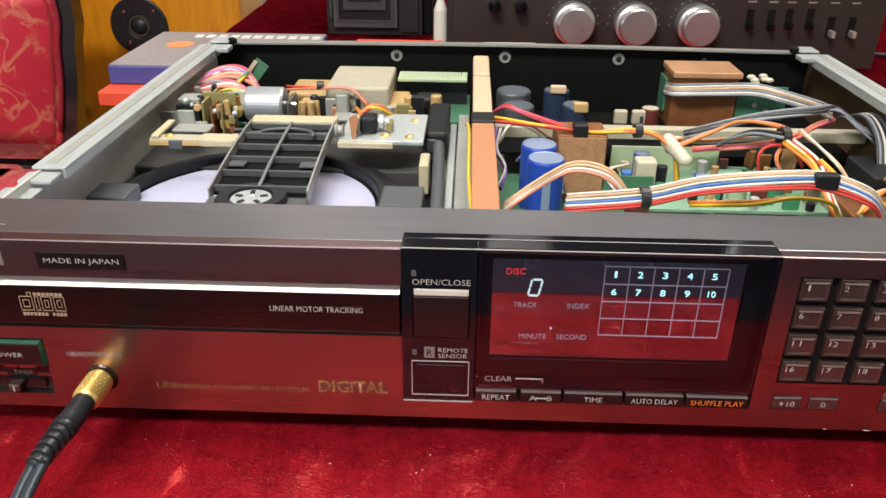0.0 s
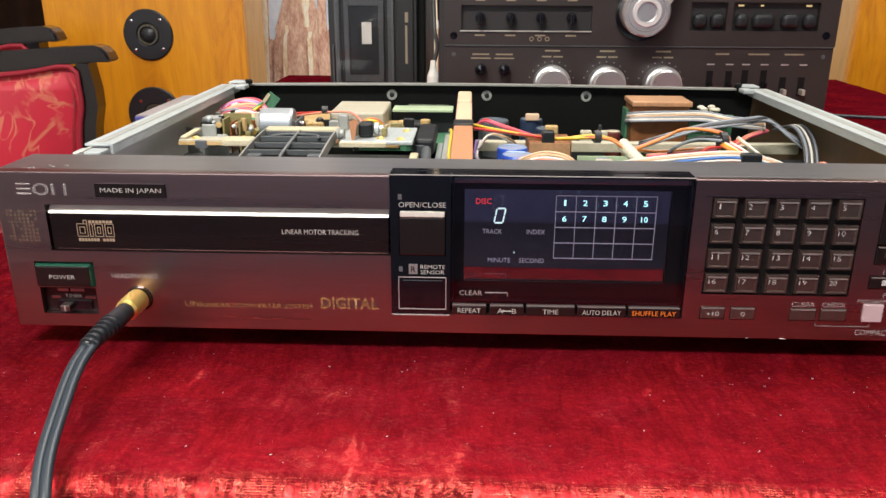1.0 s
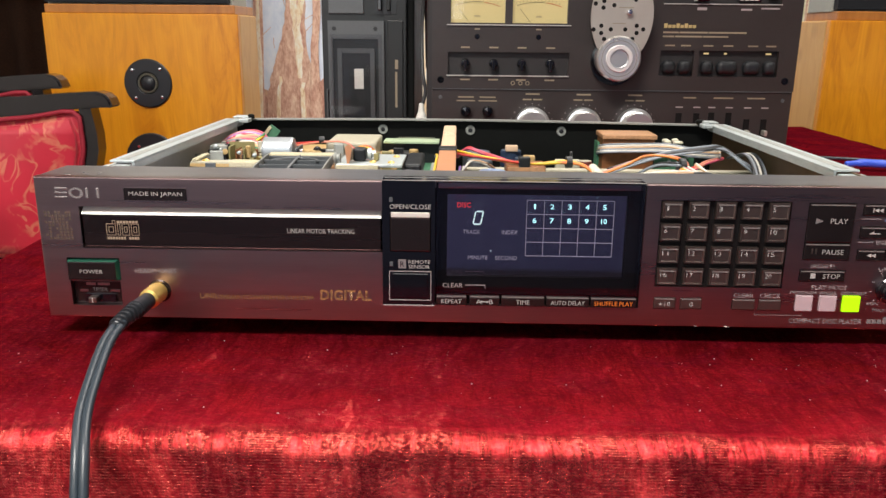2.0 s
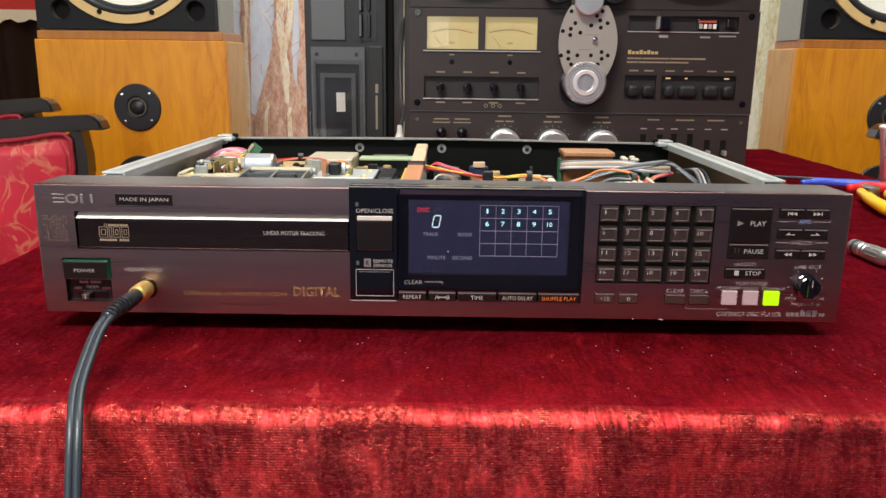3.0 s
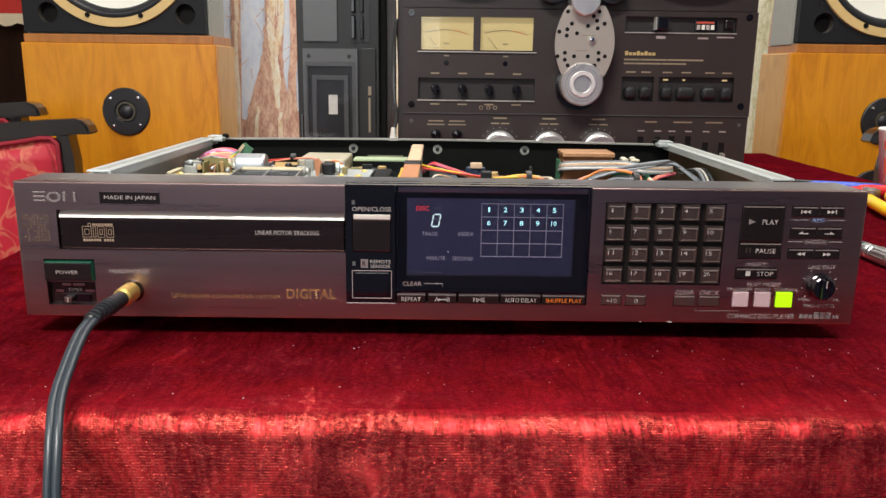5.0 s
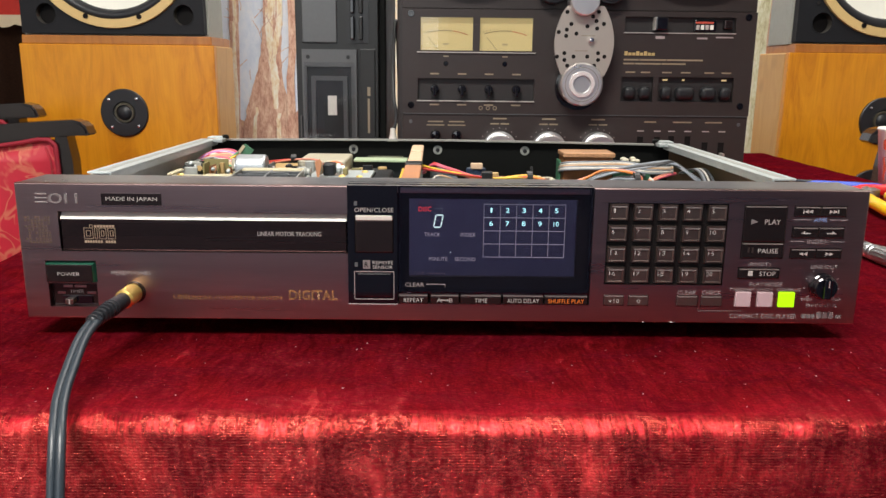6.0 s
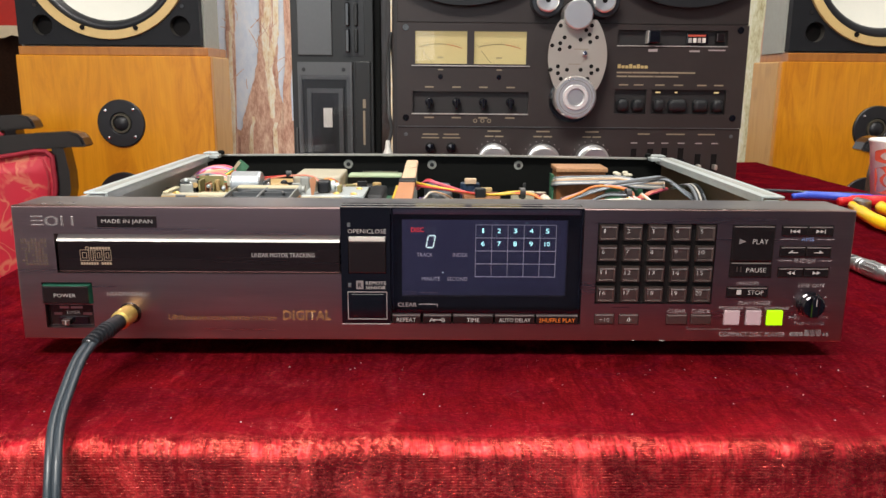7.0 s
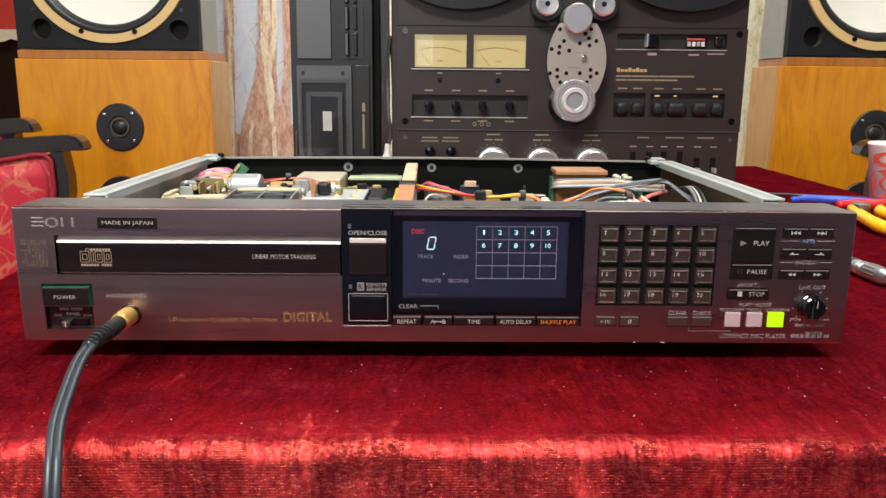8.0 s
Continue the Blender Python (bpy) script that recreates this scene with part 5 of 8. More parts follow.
# ---- disc mechanism ----
DX, DYC = -0.1310, 0.1080
part("mechanism_deck", boxed(-0.205, -0.046, 0.042, 0.200, 0.030, 0.036, bevel=0.001), MECH_BLACK, player, "dark plastic mechanism deck")
part("disc_tray", turned((DX, DYC, 0.036), (0, 0, 1), [(0.0, 0.0), (0.0612, 0.0), (0.0616, 0.0130), (0.0622, 0.0138), (0.0650, 0.0138), (0.0658, 0.0100), (0.0742, 0.0096), (0.0745, 0.0)], 72), MECH_BLACK, player, "black round disc tray", smooth=False)
part("disc", turned((DX, DYC, 0.0425), (0, 0, 1), [(0.0075, 0.0), (0.06, 0.0), (0.06, 0.0012), (0.0200, 0.0012), (0.0195, 0.0016), (0.0170, 0.0016), (0.0165, 0.0012), (0.0075, 0.0012), (0.0075, 0.0)], 72), DISC, player, "shiny compact disc")
for x0, x1, y0, y1 in ((-0.205, -0.186, 0.100, 0.118), (-0.068, -0.048, 0.098, 0.122)):
    part("tray_guide", boxed(x0, x1, y0, y1, 0.040, 0.0515, bevel=0.001), MECH_GREY, player, "grey plastic tray guide")


def arch(y):
    """Height of the clamp's side rails, rising gently towards the back."""
    return 0.0585 + 0.0082 * math.sin(math.pi * 0.5 * (y - 0.082) / 0.092)


clamp = part("clamp_bridge", boxed(-0.1442, -0.0988, 0.078, 0.0945, 0.0525, 0.0560, bevel=0.0008), MECH_GREY, player, "clamp bridge over the disc")
for x in (-0.1442, -0.0996):
    bmr = bmesh.new()
    rows = []
    for i in range(11):
        y = 0.093 + 0.081 * i / 10
        z = arch(y)
        rows.append([bmr.verts.new((x + dx, y, z + dz)) for dx, dz in ((0, -0.006), (0.0009, -0.006), (0.0009, 0), (0, 0))])
    for a, b in zip(rows, rows[1:]):
        for i in range(4):
            bmr.faces.new((a[i], b[i], b[(i + 1) % 4], a[(i + 1) % 4]))
    bmr.faces.new(rows[0][::-1]), bmr.faces.new(rows[-1])
    bmesh.ops.recalc_face_normals(bmr, faces=bmr.faces)
    part("side_rail", bmr, GREY_EDGE, clamp, "thin bare steel side rail")


for i in range(6):
    y = 0.0985 + 0.0142 * i
    part("crossbar", boxed(-0.1432, -0.0998, y, y + 0.0012, arch(y) - 0.0045, arch(y) - 0.0012, bevel=0.0003), MECH_GREY, clamp)
for x in (-0.1220,):
    bmr = bmesh.new()
    pts = [(x, 0.0985 + 0.074 * i / 8, arch(0.0985 + 0.074 * i / 8) - 0.0012) for i in range(9)]
    tube(bmr, pts, 0.0009, 6, 2)
    part("rib", bmr, surface("rib_grey", (0.16, 0.165, 0.17), 0.45), clamp)
bmr = bmesh.new()
rows = []
for i in range(9):
    y = 0.0975 + 0.0740 * i / 8
    rows.append([bmr.verts.new((x, y, arch(y) + dz)) for x, dz in ((-0.1432, -0.0056), (-0.0998, -0.0056), (-0.0998, -0.0046), (-0.1432, -0.0046))])
for a, b in zip(rows, rows[1:]):
    for i in range(4):
        bmr.faces.new((a[i], b[i], b[(i + 1) % 4], a[(i + 1) % 4]))
bmr.faces.new(rows[0][::-1]), bmr.faces.new(rows[-1])
bmesh.ops.recalc_face_normals(bmr, faces=bmr.faces)
part("crossplate", bmr, BLACK_STEEL, clamp, "black curved plate below the bars")
part("end_plate", boxed(-0.1445, -0.0985, 0.1715, 0.1825, 0.0645, 0.0664, bevel=0.0006), CREAM, clamp, "cream end plate")
puck = part("puck", turned((-0.1235, 0.0885, 0.0545), (0, 0, 1), [(0.0, 0.0030), (0.0096, 0.0030), (0.0100, 0.0046), (0.0150, 0.0046), (0.0158, 0.0034), (0.0162, 0.0)], 44), MECH_BLACK, clamp, "round black clamp puck with rings")
part("puck_disc", turned((-0.1235, 0.0885, 0.0575), (0, 0, 1), [(0.0092, 0.0), (0.0088, 0.0007), (0.0030, 0.0007), (0.0026, 0.0002), (0.0, 0.0002)], 36), ZINC, puck, "silver disc in the puck")
for a in (20, 95, 165, 235, 310):
    bmr = bmesh.new()
    bmesh.ops.create_cube(bmr, size=1, matrix=Matrix.Translation((-0.1235 + 0.0058 * math.cos(radians(a)), 0.0885 + 0.0058 * math.sin(radians(a)), 0.0584)) @ Matrix.Rotation(radians(a), 4, "Z") @ Matrix.Diagonal((0.0034, 0.0020, 0.0003, 1)))
    part("puck_slot", bmr, MECH_BLACK, puck)
for x0, x1, y in ((-0.1425, -0.1345, 0.1200), (-0.1080, -0.1005, 0.1200), (-0.1425, -0.1350, 0.1560), (-0.1085, -0.1005, 0.1560)):
    part("cell_floor", boxed(x0, x1, y, y + 0.006, arch(y) - 0.0036, arch(y) - 0.0022, bevel=0.0004), MECH_GREY, clamp)
bmr = bmesh.new()
tube(bmr, [(-0.1220 + 0.0150 * math.cos(radians(a)), 0.1540 + 0.0100 * math.sin(radians(a)), 0.0648) for a in range(-10, 200, 30)], 0.0010, 8, 3)
part("curved_rib", bmr, MECH_GREY, clamp)
rail_l = part("cross_rail", boxed(-0.1890, -0.1445, 0.1440, 0.1520, 0.0628, 0.0650, bevel=0.0006), IVORY, player, "cream cross rail")
part("under_strip", boxed(-0.1890, -0.1445, 0.1432, 0.1439, 0.0618, 0.0638), AMBER_BOX, rail_l, "yellowed lower edge")
part("latch", boxed(-0.1880, -0.1840, 0.1440, 0.1700, 0.0650, 0.0668, bevel=0.0006), CREAM, rail_l)
part("rail_sleeve", boxed(-0.1640, -0.1450, 0.1430, 0.1530, 0.0612, 0.0656, bevel=0.0012), CREAM, rail_l)
part("rail_screw", turned((-0.1800, 0.1480, 0.0650), (0, 0, 1), [(0.0024, 0.0), (0.0024, 0.0006), (0.0012, 0.0013), (0.0, 0.0014)], 14), GOLD, rail_l, "brass screw")
part("rail_clip", boxed(-0.1790, -0.1720, 0.1425, 0.1445, 0.0600, 0.0645, bevel=0.0005), MECH_GREY, rail_l)
part("tray_cover", boxed(-0.2050, -0.0490, 0.1560, 0.1980, 0.0360, 0.0452, bevel=0.001), surface("dusty_black_plastic", (0.045, 0.045, 0.044), 0.6, 0.0, 0.35, 26, grain=0.08), player, "dusty black mechanism cover")
sled = part("sled_plate", boxed(-0.0941, -0.0504, 0.1514, 0.1974, 0.0613, 0.0635, bevel=0.0005), ZINC, player, "zinc plated sled plate")
part("front_edge", boxed(-0.0941, -0.0660, 0.1490, 0.1513, 0.0603, 0.0627), CREAM, sled)
for x, y in ((-0.0706, 0.1600), (-0.0581, 0.1580), (-0.0566, 0.1850), (-0.0864, 0.1870)):
    part("screw", turned((x, y, 0.0635), (0, 0, 1), [(0.0024, 0.0), (0.0024, 0.0006), (0.0012, 0.0013), (0.0, 0.0014)], 14), GOLD, sled, "brass screw")
motor = part("motor", turned((-0.1590, 0.2150, 0.0626), (1, 0, 0), [(0.0, 0.0), (0.004, 0.0), (0.004, 0.0016), (0.0094, 0.0018), (0.0099, 0.0030), (0.0099, 0.0225), (0.0092, 0.0240), (0.0, 0.0240)], 32), surface("motor_case", (0.40, 0.43, 0.45), 0.36, 0.6, 0.06, 60, grain=0.03), player, "silver cylindrical motor", smooth=False)
part("shaft", cylinder((-0.1350, 0.2150, 0.0626), (1, 0, 0), 0.0015, 0.0060, 10), CHROME, motor)
part("motor_mount", boxed(-0.1330, -0.1312, 0.2080, 0.2300, 0.0480, 0.0655, bevel=0.0006), MECH_GREY, player)
# upright boards and small hardware beside the motor
olive = part("servo_board", boxed(-0.1830, -0.1640, 0.2130, 0.2145, 0.0450, 0.0690), PCB_OLIVE, player, "small upright olive circuit board")
for x0, x1, y0, y1, z0, z1, m in (
        (-0.1950, -0.1630, 0.2280, 0.2420, 0.0530, 0.0545, PCB_OLIVE), (-0.1800, -0.1785, 0.2000, 0.2300, 0.0450, 0.0670, PCB_OLIVE),
        (-0.1745, -0.1735, 0.1980, 0.2280, 0.0450, 0.0650, BROWN_CORE), (-0.1690, -0.1680, 0.1990, 0.2260, 0.0450, 0.0660, PCB_OLIVE),
        (-0.1960, -0.1830, 0.2040, 0.2200, 0.0450, 0.0640, MECH_BLACK), (-0.1960, -0.1835, 0.2080, 0.2200, 0.0640, 0.0665, ZINC_DULL)):
    part("board", boxed(x0, x1, y0, y1, z0, z1, bevel=0.0002), m, olive)
r2 = random.Random(3)
for i in range(38):
    x, y = r2.uniform(-0.196, -0.160), r2.uniform(0.197, 0.242)
    z = r2.uniform(0.046, 0.062)
    h = r2.uniform(0.003, 0.009)
    m = r2.choice([MECH_BLACK, CREAM, AMBER_BOX, GOLD, MECH_BLACK, PCB_OLIVE, ZINC_DULL, BROWN_CORE, BROWN_TOP, HOTMELT, WIRES["green"]])
    if r2.random() < 0.5:
        part("component", boxed(x, x + r2.uniform(0.002, 0.006), y, y + r2.uniform(0.002, 0.005), z, z + h, bevel=0.0004), m, olive)
    else:
        part("component", cylinder((x, y, z), r2.choice([(0, 0, 1), (1, 0, 0), (0.3, -1, 0.2)]), r2.uniform(0.0011, 0.0026), h, 10, bevel=0.0003), m, olive)
for x, y, z, r in ((-0.1905, 0.2060, 0.0660, 0.0022), (-0.1870, 0.2050, 0.0640, 0.0014), (-0.1715, 0.1975, 0.0630, 0.0016), (-0.1610, 0.2000, 0.0610, 0.0018)):
    bmr = bmesh.new()
    bmesh.ops.create_icosphere(bmr, subdivisions=2, radius=r, matrix=Matrix.Translation((x, y, z)))
    part("solder_blob", bmr, ZINC, olive, "bright solder blob", smooth=True)
# grey bent brackets
bent = part("bracket", boxed(-0.1905, -0.1810, 0.1900, 0.1915, 0.0420, 0.0655, bevel=0.0006), ZINC_DULL, player, "grey upright bracket")
part("bracket_foot", boxed(-0.1905, -0.1700, 0.1780, 0.1900, 0.0565, 0.0580, bevel=0.0006), ZINC_DULL, bent)
part("bracket_wing", boxed(-0.1810, -0.1740, 0.1902, 0.1914, 0.0420, 0.0590, bevel=0.0006), ZINC_DULL, bent)
part("bracket", boxed(-0.2040, -0.1925, 0.1980, 0.1995, 0.0420, 0.0620, bevel=0.0006), ZINC_DULL, player)
tall = part("bracket", boxed(-0.1060, -0.0985, 0.2180, 0.2196, 0.0480, 0.0682, bevel=0.0012), ZINC_DULL, player, "grey upright sled bracket")
part("bracket_foot", boxed(-0.1060, -0.0880, 0.2040, 0.2180, 0.0560, 0.0574, bevel=0.0004), ZINC_DULL, tall)
plain_plate = part("bracket", boxed(-0.1260, -0.1060, 0.2330, 0.2346, 0.0480, 0.0612, bevel=0.0008), ZINC_DULL, player, "grey bracket with a black screw")
part("screw", turned((-0.1210, 0.2328, 0.0608), (0, -1, 0), [(0.0, 0.0), (0.0030, 0.0), (0.0030, 0.0014), (0.0016, 0.0022), (0.0, 0.0022)], 14), MECH_BLACK, plain_plate, "black round-headed screw")
part("bracket_slot", boxed(-0.1100, -0.1075, 0.2322, 0.2329, 0.0500, 0.0575), MECH_BLACK, plain_plate)
part("roller", turned((-0.0965, 0.1580, 0.0668), (1, 0, 0), [(0.0, 0.0), (0.0030, 0.0), (0.0034, 0.0010), (0.0024, 0.0022), (0.0024, 0.0034), (0.0034, 0.0046), (0.0, 0.0050)], 18), ZINC_DULL, tall, "dull guide roller")
for i in range(16):
    x, y = r2.uniform(-0.136, -0.058), r2.uniform(0.216, 0.246)
    h = r2.uniform(0.003, 0.009)
    m = r2.choice([MECH_BLACK, CREAM, AMBER_BOX, ZINC_DULL, GOLD, BROWN_TOP, MECH_BLACK, PCB_OLIVE])
    part("component", cylinder((x, y, 0.0480), (0, 0, 1), r2.uniform(0.0014, 0.0030), h + 0.006, 10, bevel=0.0003) if r2.random() < 0.5 else boxed(x, x + r2.uniform(0.003, 0.008), y, y + r2.uniform(0.002, 0.005), 0.048, 0.054 + h, bevel=0.0004), m, player)
# capacitor boxes behind the mechanism
for name, x0, x1, y0, y1, z0, z1, m, lab in (
        ("ivory_can", -0.1160, -0.0770, 0.2420, 0.2960, 0.0400, 0.0655, IVORY, "ivory plastic can"),
        ("amber_block", -0.1430, -0.1180, 0.2560, 0.2900, 0.0400, 0.0575, AMBER_BOX, "amber film capacitor"),
        ("amber_block", -0.1290, -0.1180, 0.2300, 0.2360, 0.0470, 0.0610, AMBER_BOX, "amber film capacitor"),
        ("amber_block", -0.0850, -0.0660, 0.2420, 0.2760, 0.0400, 0.0545, AMBER_BOX, "amber film capacitor"),
        ("amber_block", -0.0660, -0.0590, 0.2500, 0.2640, 0.0400, 0.0520, AMBER_BOX, "amber film capacitor"),
        ("black_module", -0.0842, -0.0755, 0.1610, 0.1720, 0.0638, 0.0724, MECH_BLACK, "black moulded connector"),
        ("black_module", -0.0610, -0.0450, 0.2520, 0.2680, 0.0440, 0.0565, MECH_BLACK, "black moulded module")):
    part(name, boxed(x0, x1, y0, y1, z0, z1, bevel=0.0015), m, player, lab)
edge = part("upright_board", boxed(-0.0745, -0.0290, 0.2830, 0.2846, 0.0400, 0.0600), MECH_BLACK, player, "pale green upright circuit board")
part("board_top", boxed(-0.0745, -0.0290, 0.2760, 0.2960, 0.0605, 0.0624, bevel=0.0004), PCB_PALE, edge)
bmr = bmesh.new()
for i in range(17):
    x = -0.0620 + 0.0018 * i
    cyl(bmr, (x, 0.2840, 0.0624), (0, 0, 1), 0.0004, 0.0028, 5)
part("pin_row", bmr, CHROME, edge, "row of bright pins")
part("green_base", boxed(-0.0980, -0.0270, 0.2440, 0.3050, 0.0380, 0.0440), PCB_GREEN, player, "green circuit board")
# tapering copper tag, white comb and a small bright can on the sled plate
bmr = bmesh.new()
tag = [(-0.0872, 0.0628), (-0.0858, 0.0628), (-0.0836, 0.0740), (-0.0850, 0.0765), (-0.0884, 0.0745)]
prism(bmr, tag, 0.1535, 0.1545)
part("copper_tag", bmr, COPPER, sled, "tapering copper tag")
for i in range(6):
    z = 0.0650 + 0.0014 * i
    part("comb_tooth", boxed(-0.0858, -0.0840, 0.1575, 0.1640, z, z + 0.0008), IVORY, sled)
part("small_can", turned((-0.0752, 0.1680, 0.0682), (1, 0, 0), [(0.0, 0.0), (0.0034, 0.0), (0.0038, 0.0008), (0.0038, 0.0030), (0.0022, 0.0034), (0.0022, 0.0060), (0.0, 0.0062)], 18), ZINC, sled, "bright turned spindle end")
part("spindle_block", boxed(-0.0705, -0.0672, 0.1640, 0.1720, 0.0638, 0.0690, bevel=0.0008), PCB_OLIVE, sled)
for x, y, r, h, m in ((-0.1275, 0.2260, 0.0020, 0.0150, AMBER_BOX), (-0.1225, 0.2260, 0.0020, 0.0150, AMBER_BOX), (-0.0925, 0.2060, 0.0022, 0.0160, MECH_BLACK), (-0.0640, 0.2480, 0.0042, 0.0130, AMBER_BOX), (-0.0590, 0.2440, 0.0030, 0.0100, CREAM), (-0.0480, 0.2480, 0.0036, 0.0140, AMBER_BOX)):
    part("round_post", cylinder((x, y, 0.0460), (0, 0, 1), r, h, 14, bevel=0.0006), m, player)
lever = part("lever", boxed(-0.0510, -0.0385, 0.1760, 0.2330, 0.0500, 0.0600, bevel=0.002), MECH_BLACK, player, "black plastic lever")
bmr = bmesh.new()
tube(bmr, [(-0.0440, 0.1900, 0.0540), (-0.0425, 0.1500, 0.0510), (-0.0415, 0.1100, 0.0490), (-0.0410, 0.0600, 0.0480)], 0.0032, 12)
part("rod", bmr, MECH_GREY, lever, "grey rod")
part("hinge", cylinder((-0.0475, 0.1800, 0.0490), (0, 0, 1), 0.0052, 0.0075, 16, bevel=0.0008), MECH_GREY, lever)
part("inner_rail", boxed(-0.0385, -0.0345, 0.0400, 0.2350, 0.0380, 0.0460, bevel=0.0006), ZINC, player, "zinc inner rail")
part("inner_rail", boxed(-0.0335, -0.0270, 0.0400, 0.2350, 0.0360, 0.0520, bevel=0.0006), ZINC_DULL, player, "dull zinc inner rail")
part("cream_block", boxed(-0.0520, -0.0470, 0.1380, 0.1560, 0.0400, 0.0560, bevel=0.0008), CREAM, player, "small cream plastic block")

# ---- centre bar ----
bar = part("centre_strip", boxed(-0.0258, -0.0145, 0.0450, 0.1560, 0.0700, 0.0728, bevel=0.0006), COPPER, player, "copper coloured centre strip")
part("black_tape", boxed(-0.0262, -0.0141, 0.1560, 0.1720, 0.0690, 0.0738, bevel=0.0008), MECH_BLACK, bar, "band of black tape")
part("tan_end", boxed(-0.0254, -0.0149, 0.1720, 0.2480, 0.0690, 0.0725, bevel=0.0010), TAN, bar, "tan paper sleeve")
part("tan_end", boxed(-0.0254, -0.0150, 0.2500, 0.2980, 0.0690, 0.0735, bevel=0.0014), TAN, bar)
part("post", boxed(-0.0245, -0.0160, 0.0460, 0.0500, 0.0115, 0.0700), ZINC_DULL, bar)
part("post", boxed(-0.0245, -0.0160, 0.2900, 0.2940, 0.0115, 0.0690), ZINC_DULL, bar)

# ---- power supply side ----
part("main_board", boxed(-0.0120, 0.2000, 0.0420, 0.2150, 0.0200, 0.0216), PCB_GREEN, player, "large green main circuit board")
part("pale_board", boxed(0.0600, 0.1600, 0.1480, 0.2120, 0.0290, 0.0306), surface("faded_green_board", (0.20, 0.34, 0.235), 0.5, 0.0, 0.3, 60, grain=0.08), player, "faded green upper circuit board")
beam = part("cross_beam", boxed(-0.0120, 0.2060, 0.2180, 0.2260, 0.0440, 0.0505, bevel=0.0006), IVORY, player, "pale grey cross beam")
part("shelf", boxed(-0.0120, 0.2060, 0.2265, 0.3120, 0.0300, 0.0315), BLACK_STEEL, player)


def can_capacitor(x, y, z0, z1, r, material, top, label):
    c = part("capacitor", turned((x, y, z0), (0, 0, 1), [(0.0, 0.0), (r, 0.0), (r, z1 - z0 - 0.0012), (r * 0.93, z1 - z0)], 28), material, player, label)
    part("capacitor_top", turned((x, y, z1 - 0.0006), (0, 0, 1), [(r * 0.93, 0.0006), (r * 0.86, 0.0003), (r * 0.86, 0.0), (0.0, 0.0)], 28), top, c)
    return c


for x, y in ((0.0125, 0.1500), (0.0105, 0.1710)):
    c = can_capacitor(x, y, 0.0216, 0.0570, 0.0096, BLUE_CAP, CAP_TOP, "bright blue electrolytic capacitor")
    part("white_band", boxed(x - 0.0020, x + 0.0022, y - 0.0099, y - 0.0091, 0.024, 0.052), CAP_TOP, c, "pale printed band")
can_capacitor(0.0300, 0.2800, 0.0315, 0.0560, 0.0085, NAVY_CAP, SLATE_TOP, "dark navy electrolytic capacitor")
can_capacitor(0.0400, 0.2580, 0.0315, 0.0530, 0.0085, NAVY_CAP, SLATE_TOP, "dark navy electrolytic capacitor")
can_capacitor(0.0020, 0.2850, 0.0315, 0.0540, 0.0115, MECH_GREY, SLATE_TOP, "dark grey electrolytic capacitor")
can_capacitor(0.0040, 0.2640, 0.0315, 0.0500, 0.0105, MECH_GREY, SLATE_TOP, "dark grey electrolytic capacitor")
can_capacitor(0.0880, 0.2600, 0.0315, 0.0510, 0.0055, MAROON_CAP, IVORY, "maroon electrolytic capacitor")
can_capacitor(0.0570, 0.1300, 0.0216, 0.0430, 0.0060, MAROON_CAP, MAROON_CAP, "maroon electrolytic capacitor")
can_capacitor(0.0700, 0.1900, 0.0306, 0.0460, 0.0045, BLUE_CAP, CAP_TOP, "small blue capacitor")
can_capacitor(0.1000, 0.1720, 0.0306, 0.0400, 0.0040, BLUE_CAP, CAP_TOP, "small blue capacitor")
can_capacitor(0.1170, 0.1640, 0.0306, 0.0390, 0.0050, PCB_PALE, PCB_PALE, "small green capacitor")
part("tan_clip", boxed(0.0250, 0.0350, 0.2700, 0.2740, 0.0560, 0.0610, bevel=0.0008), TAN, player)
part("tan_clip", boxed(0.0380, 0.0470, 0.2490, 0.2540, 0.0500, 0.0560, bevel=0.0008), AMBER_BOX, player)
for x in (0.0620, 0.0730):
    part("ivory_block", boxed(x, x + 0.0080, 0.2400, 0.2450, 0.0460, 0.0545, bevel=0.001), IVORY, player)
shield = part("brown_shield", boxed(0.0205, 0.0480, 0.1780, 0.2020, 0.0216, 0.0595, bevel=0.0008), BROWN_CORE, player, "brown laminated choke")
part("gloss_cover", boxed(0.0215, 0.0470, 0.1766, 0.1779, 0.0260, 0.0585), BROWN_TOP, shield)
xf = part("transformer", boxed(0.1045, 0.1465, 0.2770, 0.3050, 0.0320, 0.0662, bevel=0.0008), BROWN_CORE, player, "brown laminated mains transformer")
part("top_shield", boxed(0.1035, 0.1478, 0.2745, 0.3070, 0.0664, 0.0702, bevel=0.0008), BROWN_TOP, xf, "copper brown top shield")
part("side_board", boxed(0.1026, 0.1041, 0.2900, 0.3060, 0.0400, 0.0620), PCB_GREEN, xf)
part("side_board", boxed(0.1480, 0.1800, 0.2800, 0.2815, 0.0380, 0.0600), PCB_GREEN, xf)
for x, z in ((0.1600, 0.0480), (0.1680, 0.0440), (0.1740, 0.0520)):
    part("solder_blob", cylinder((x, 0.2800, z), (0, -1, 0), 0.0016, 0.0010, 10), ZINC, xf)
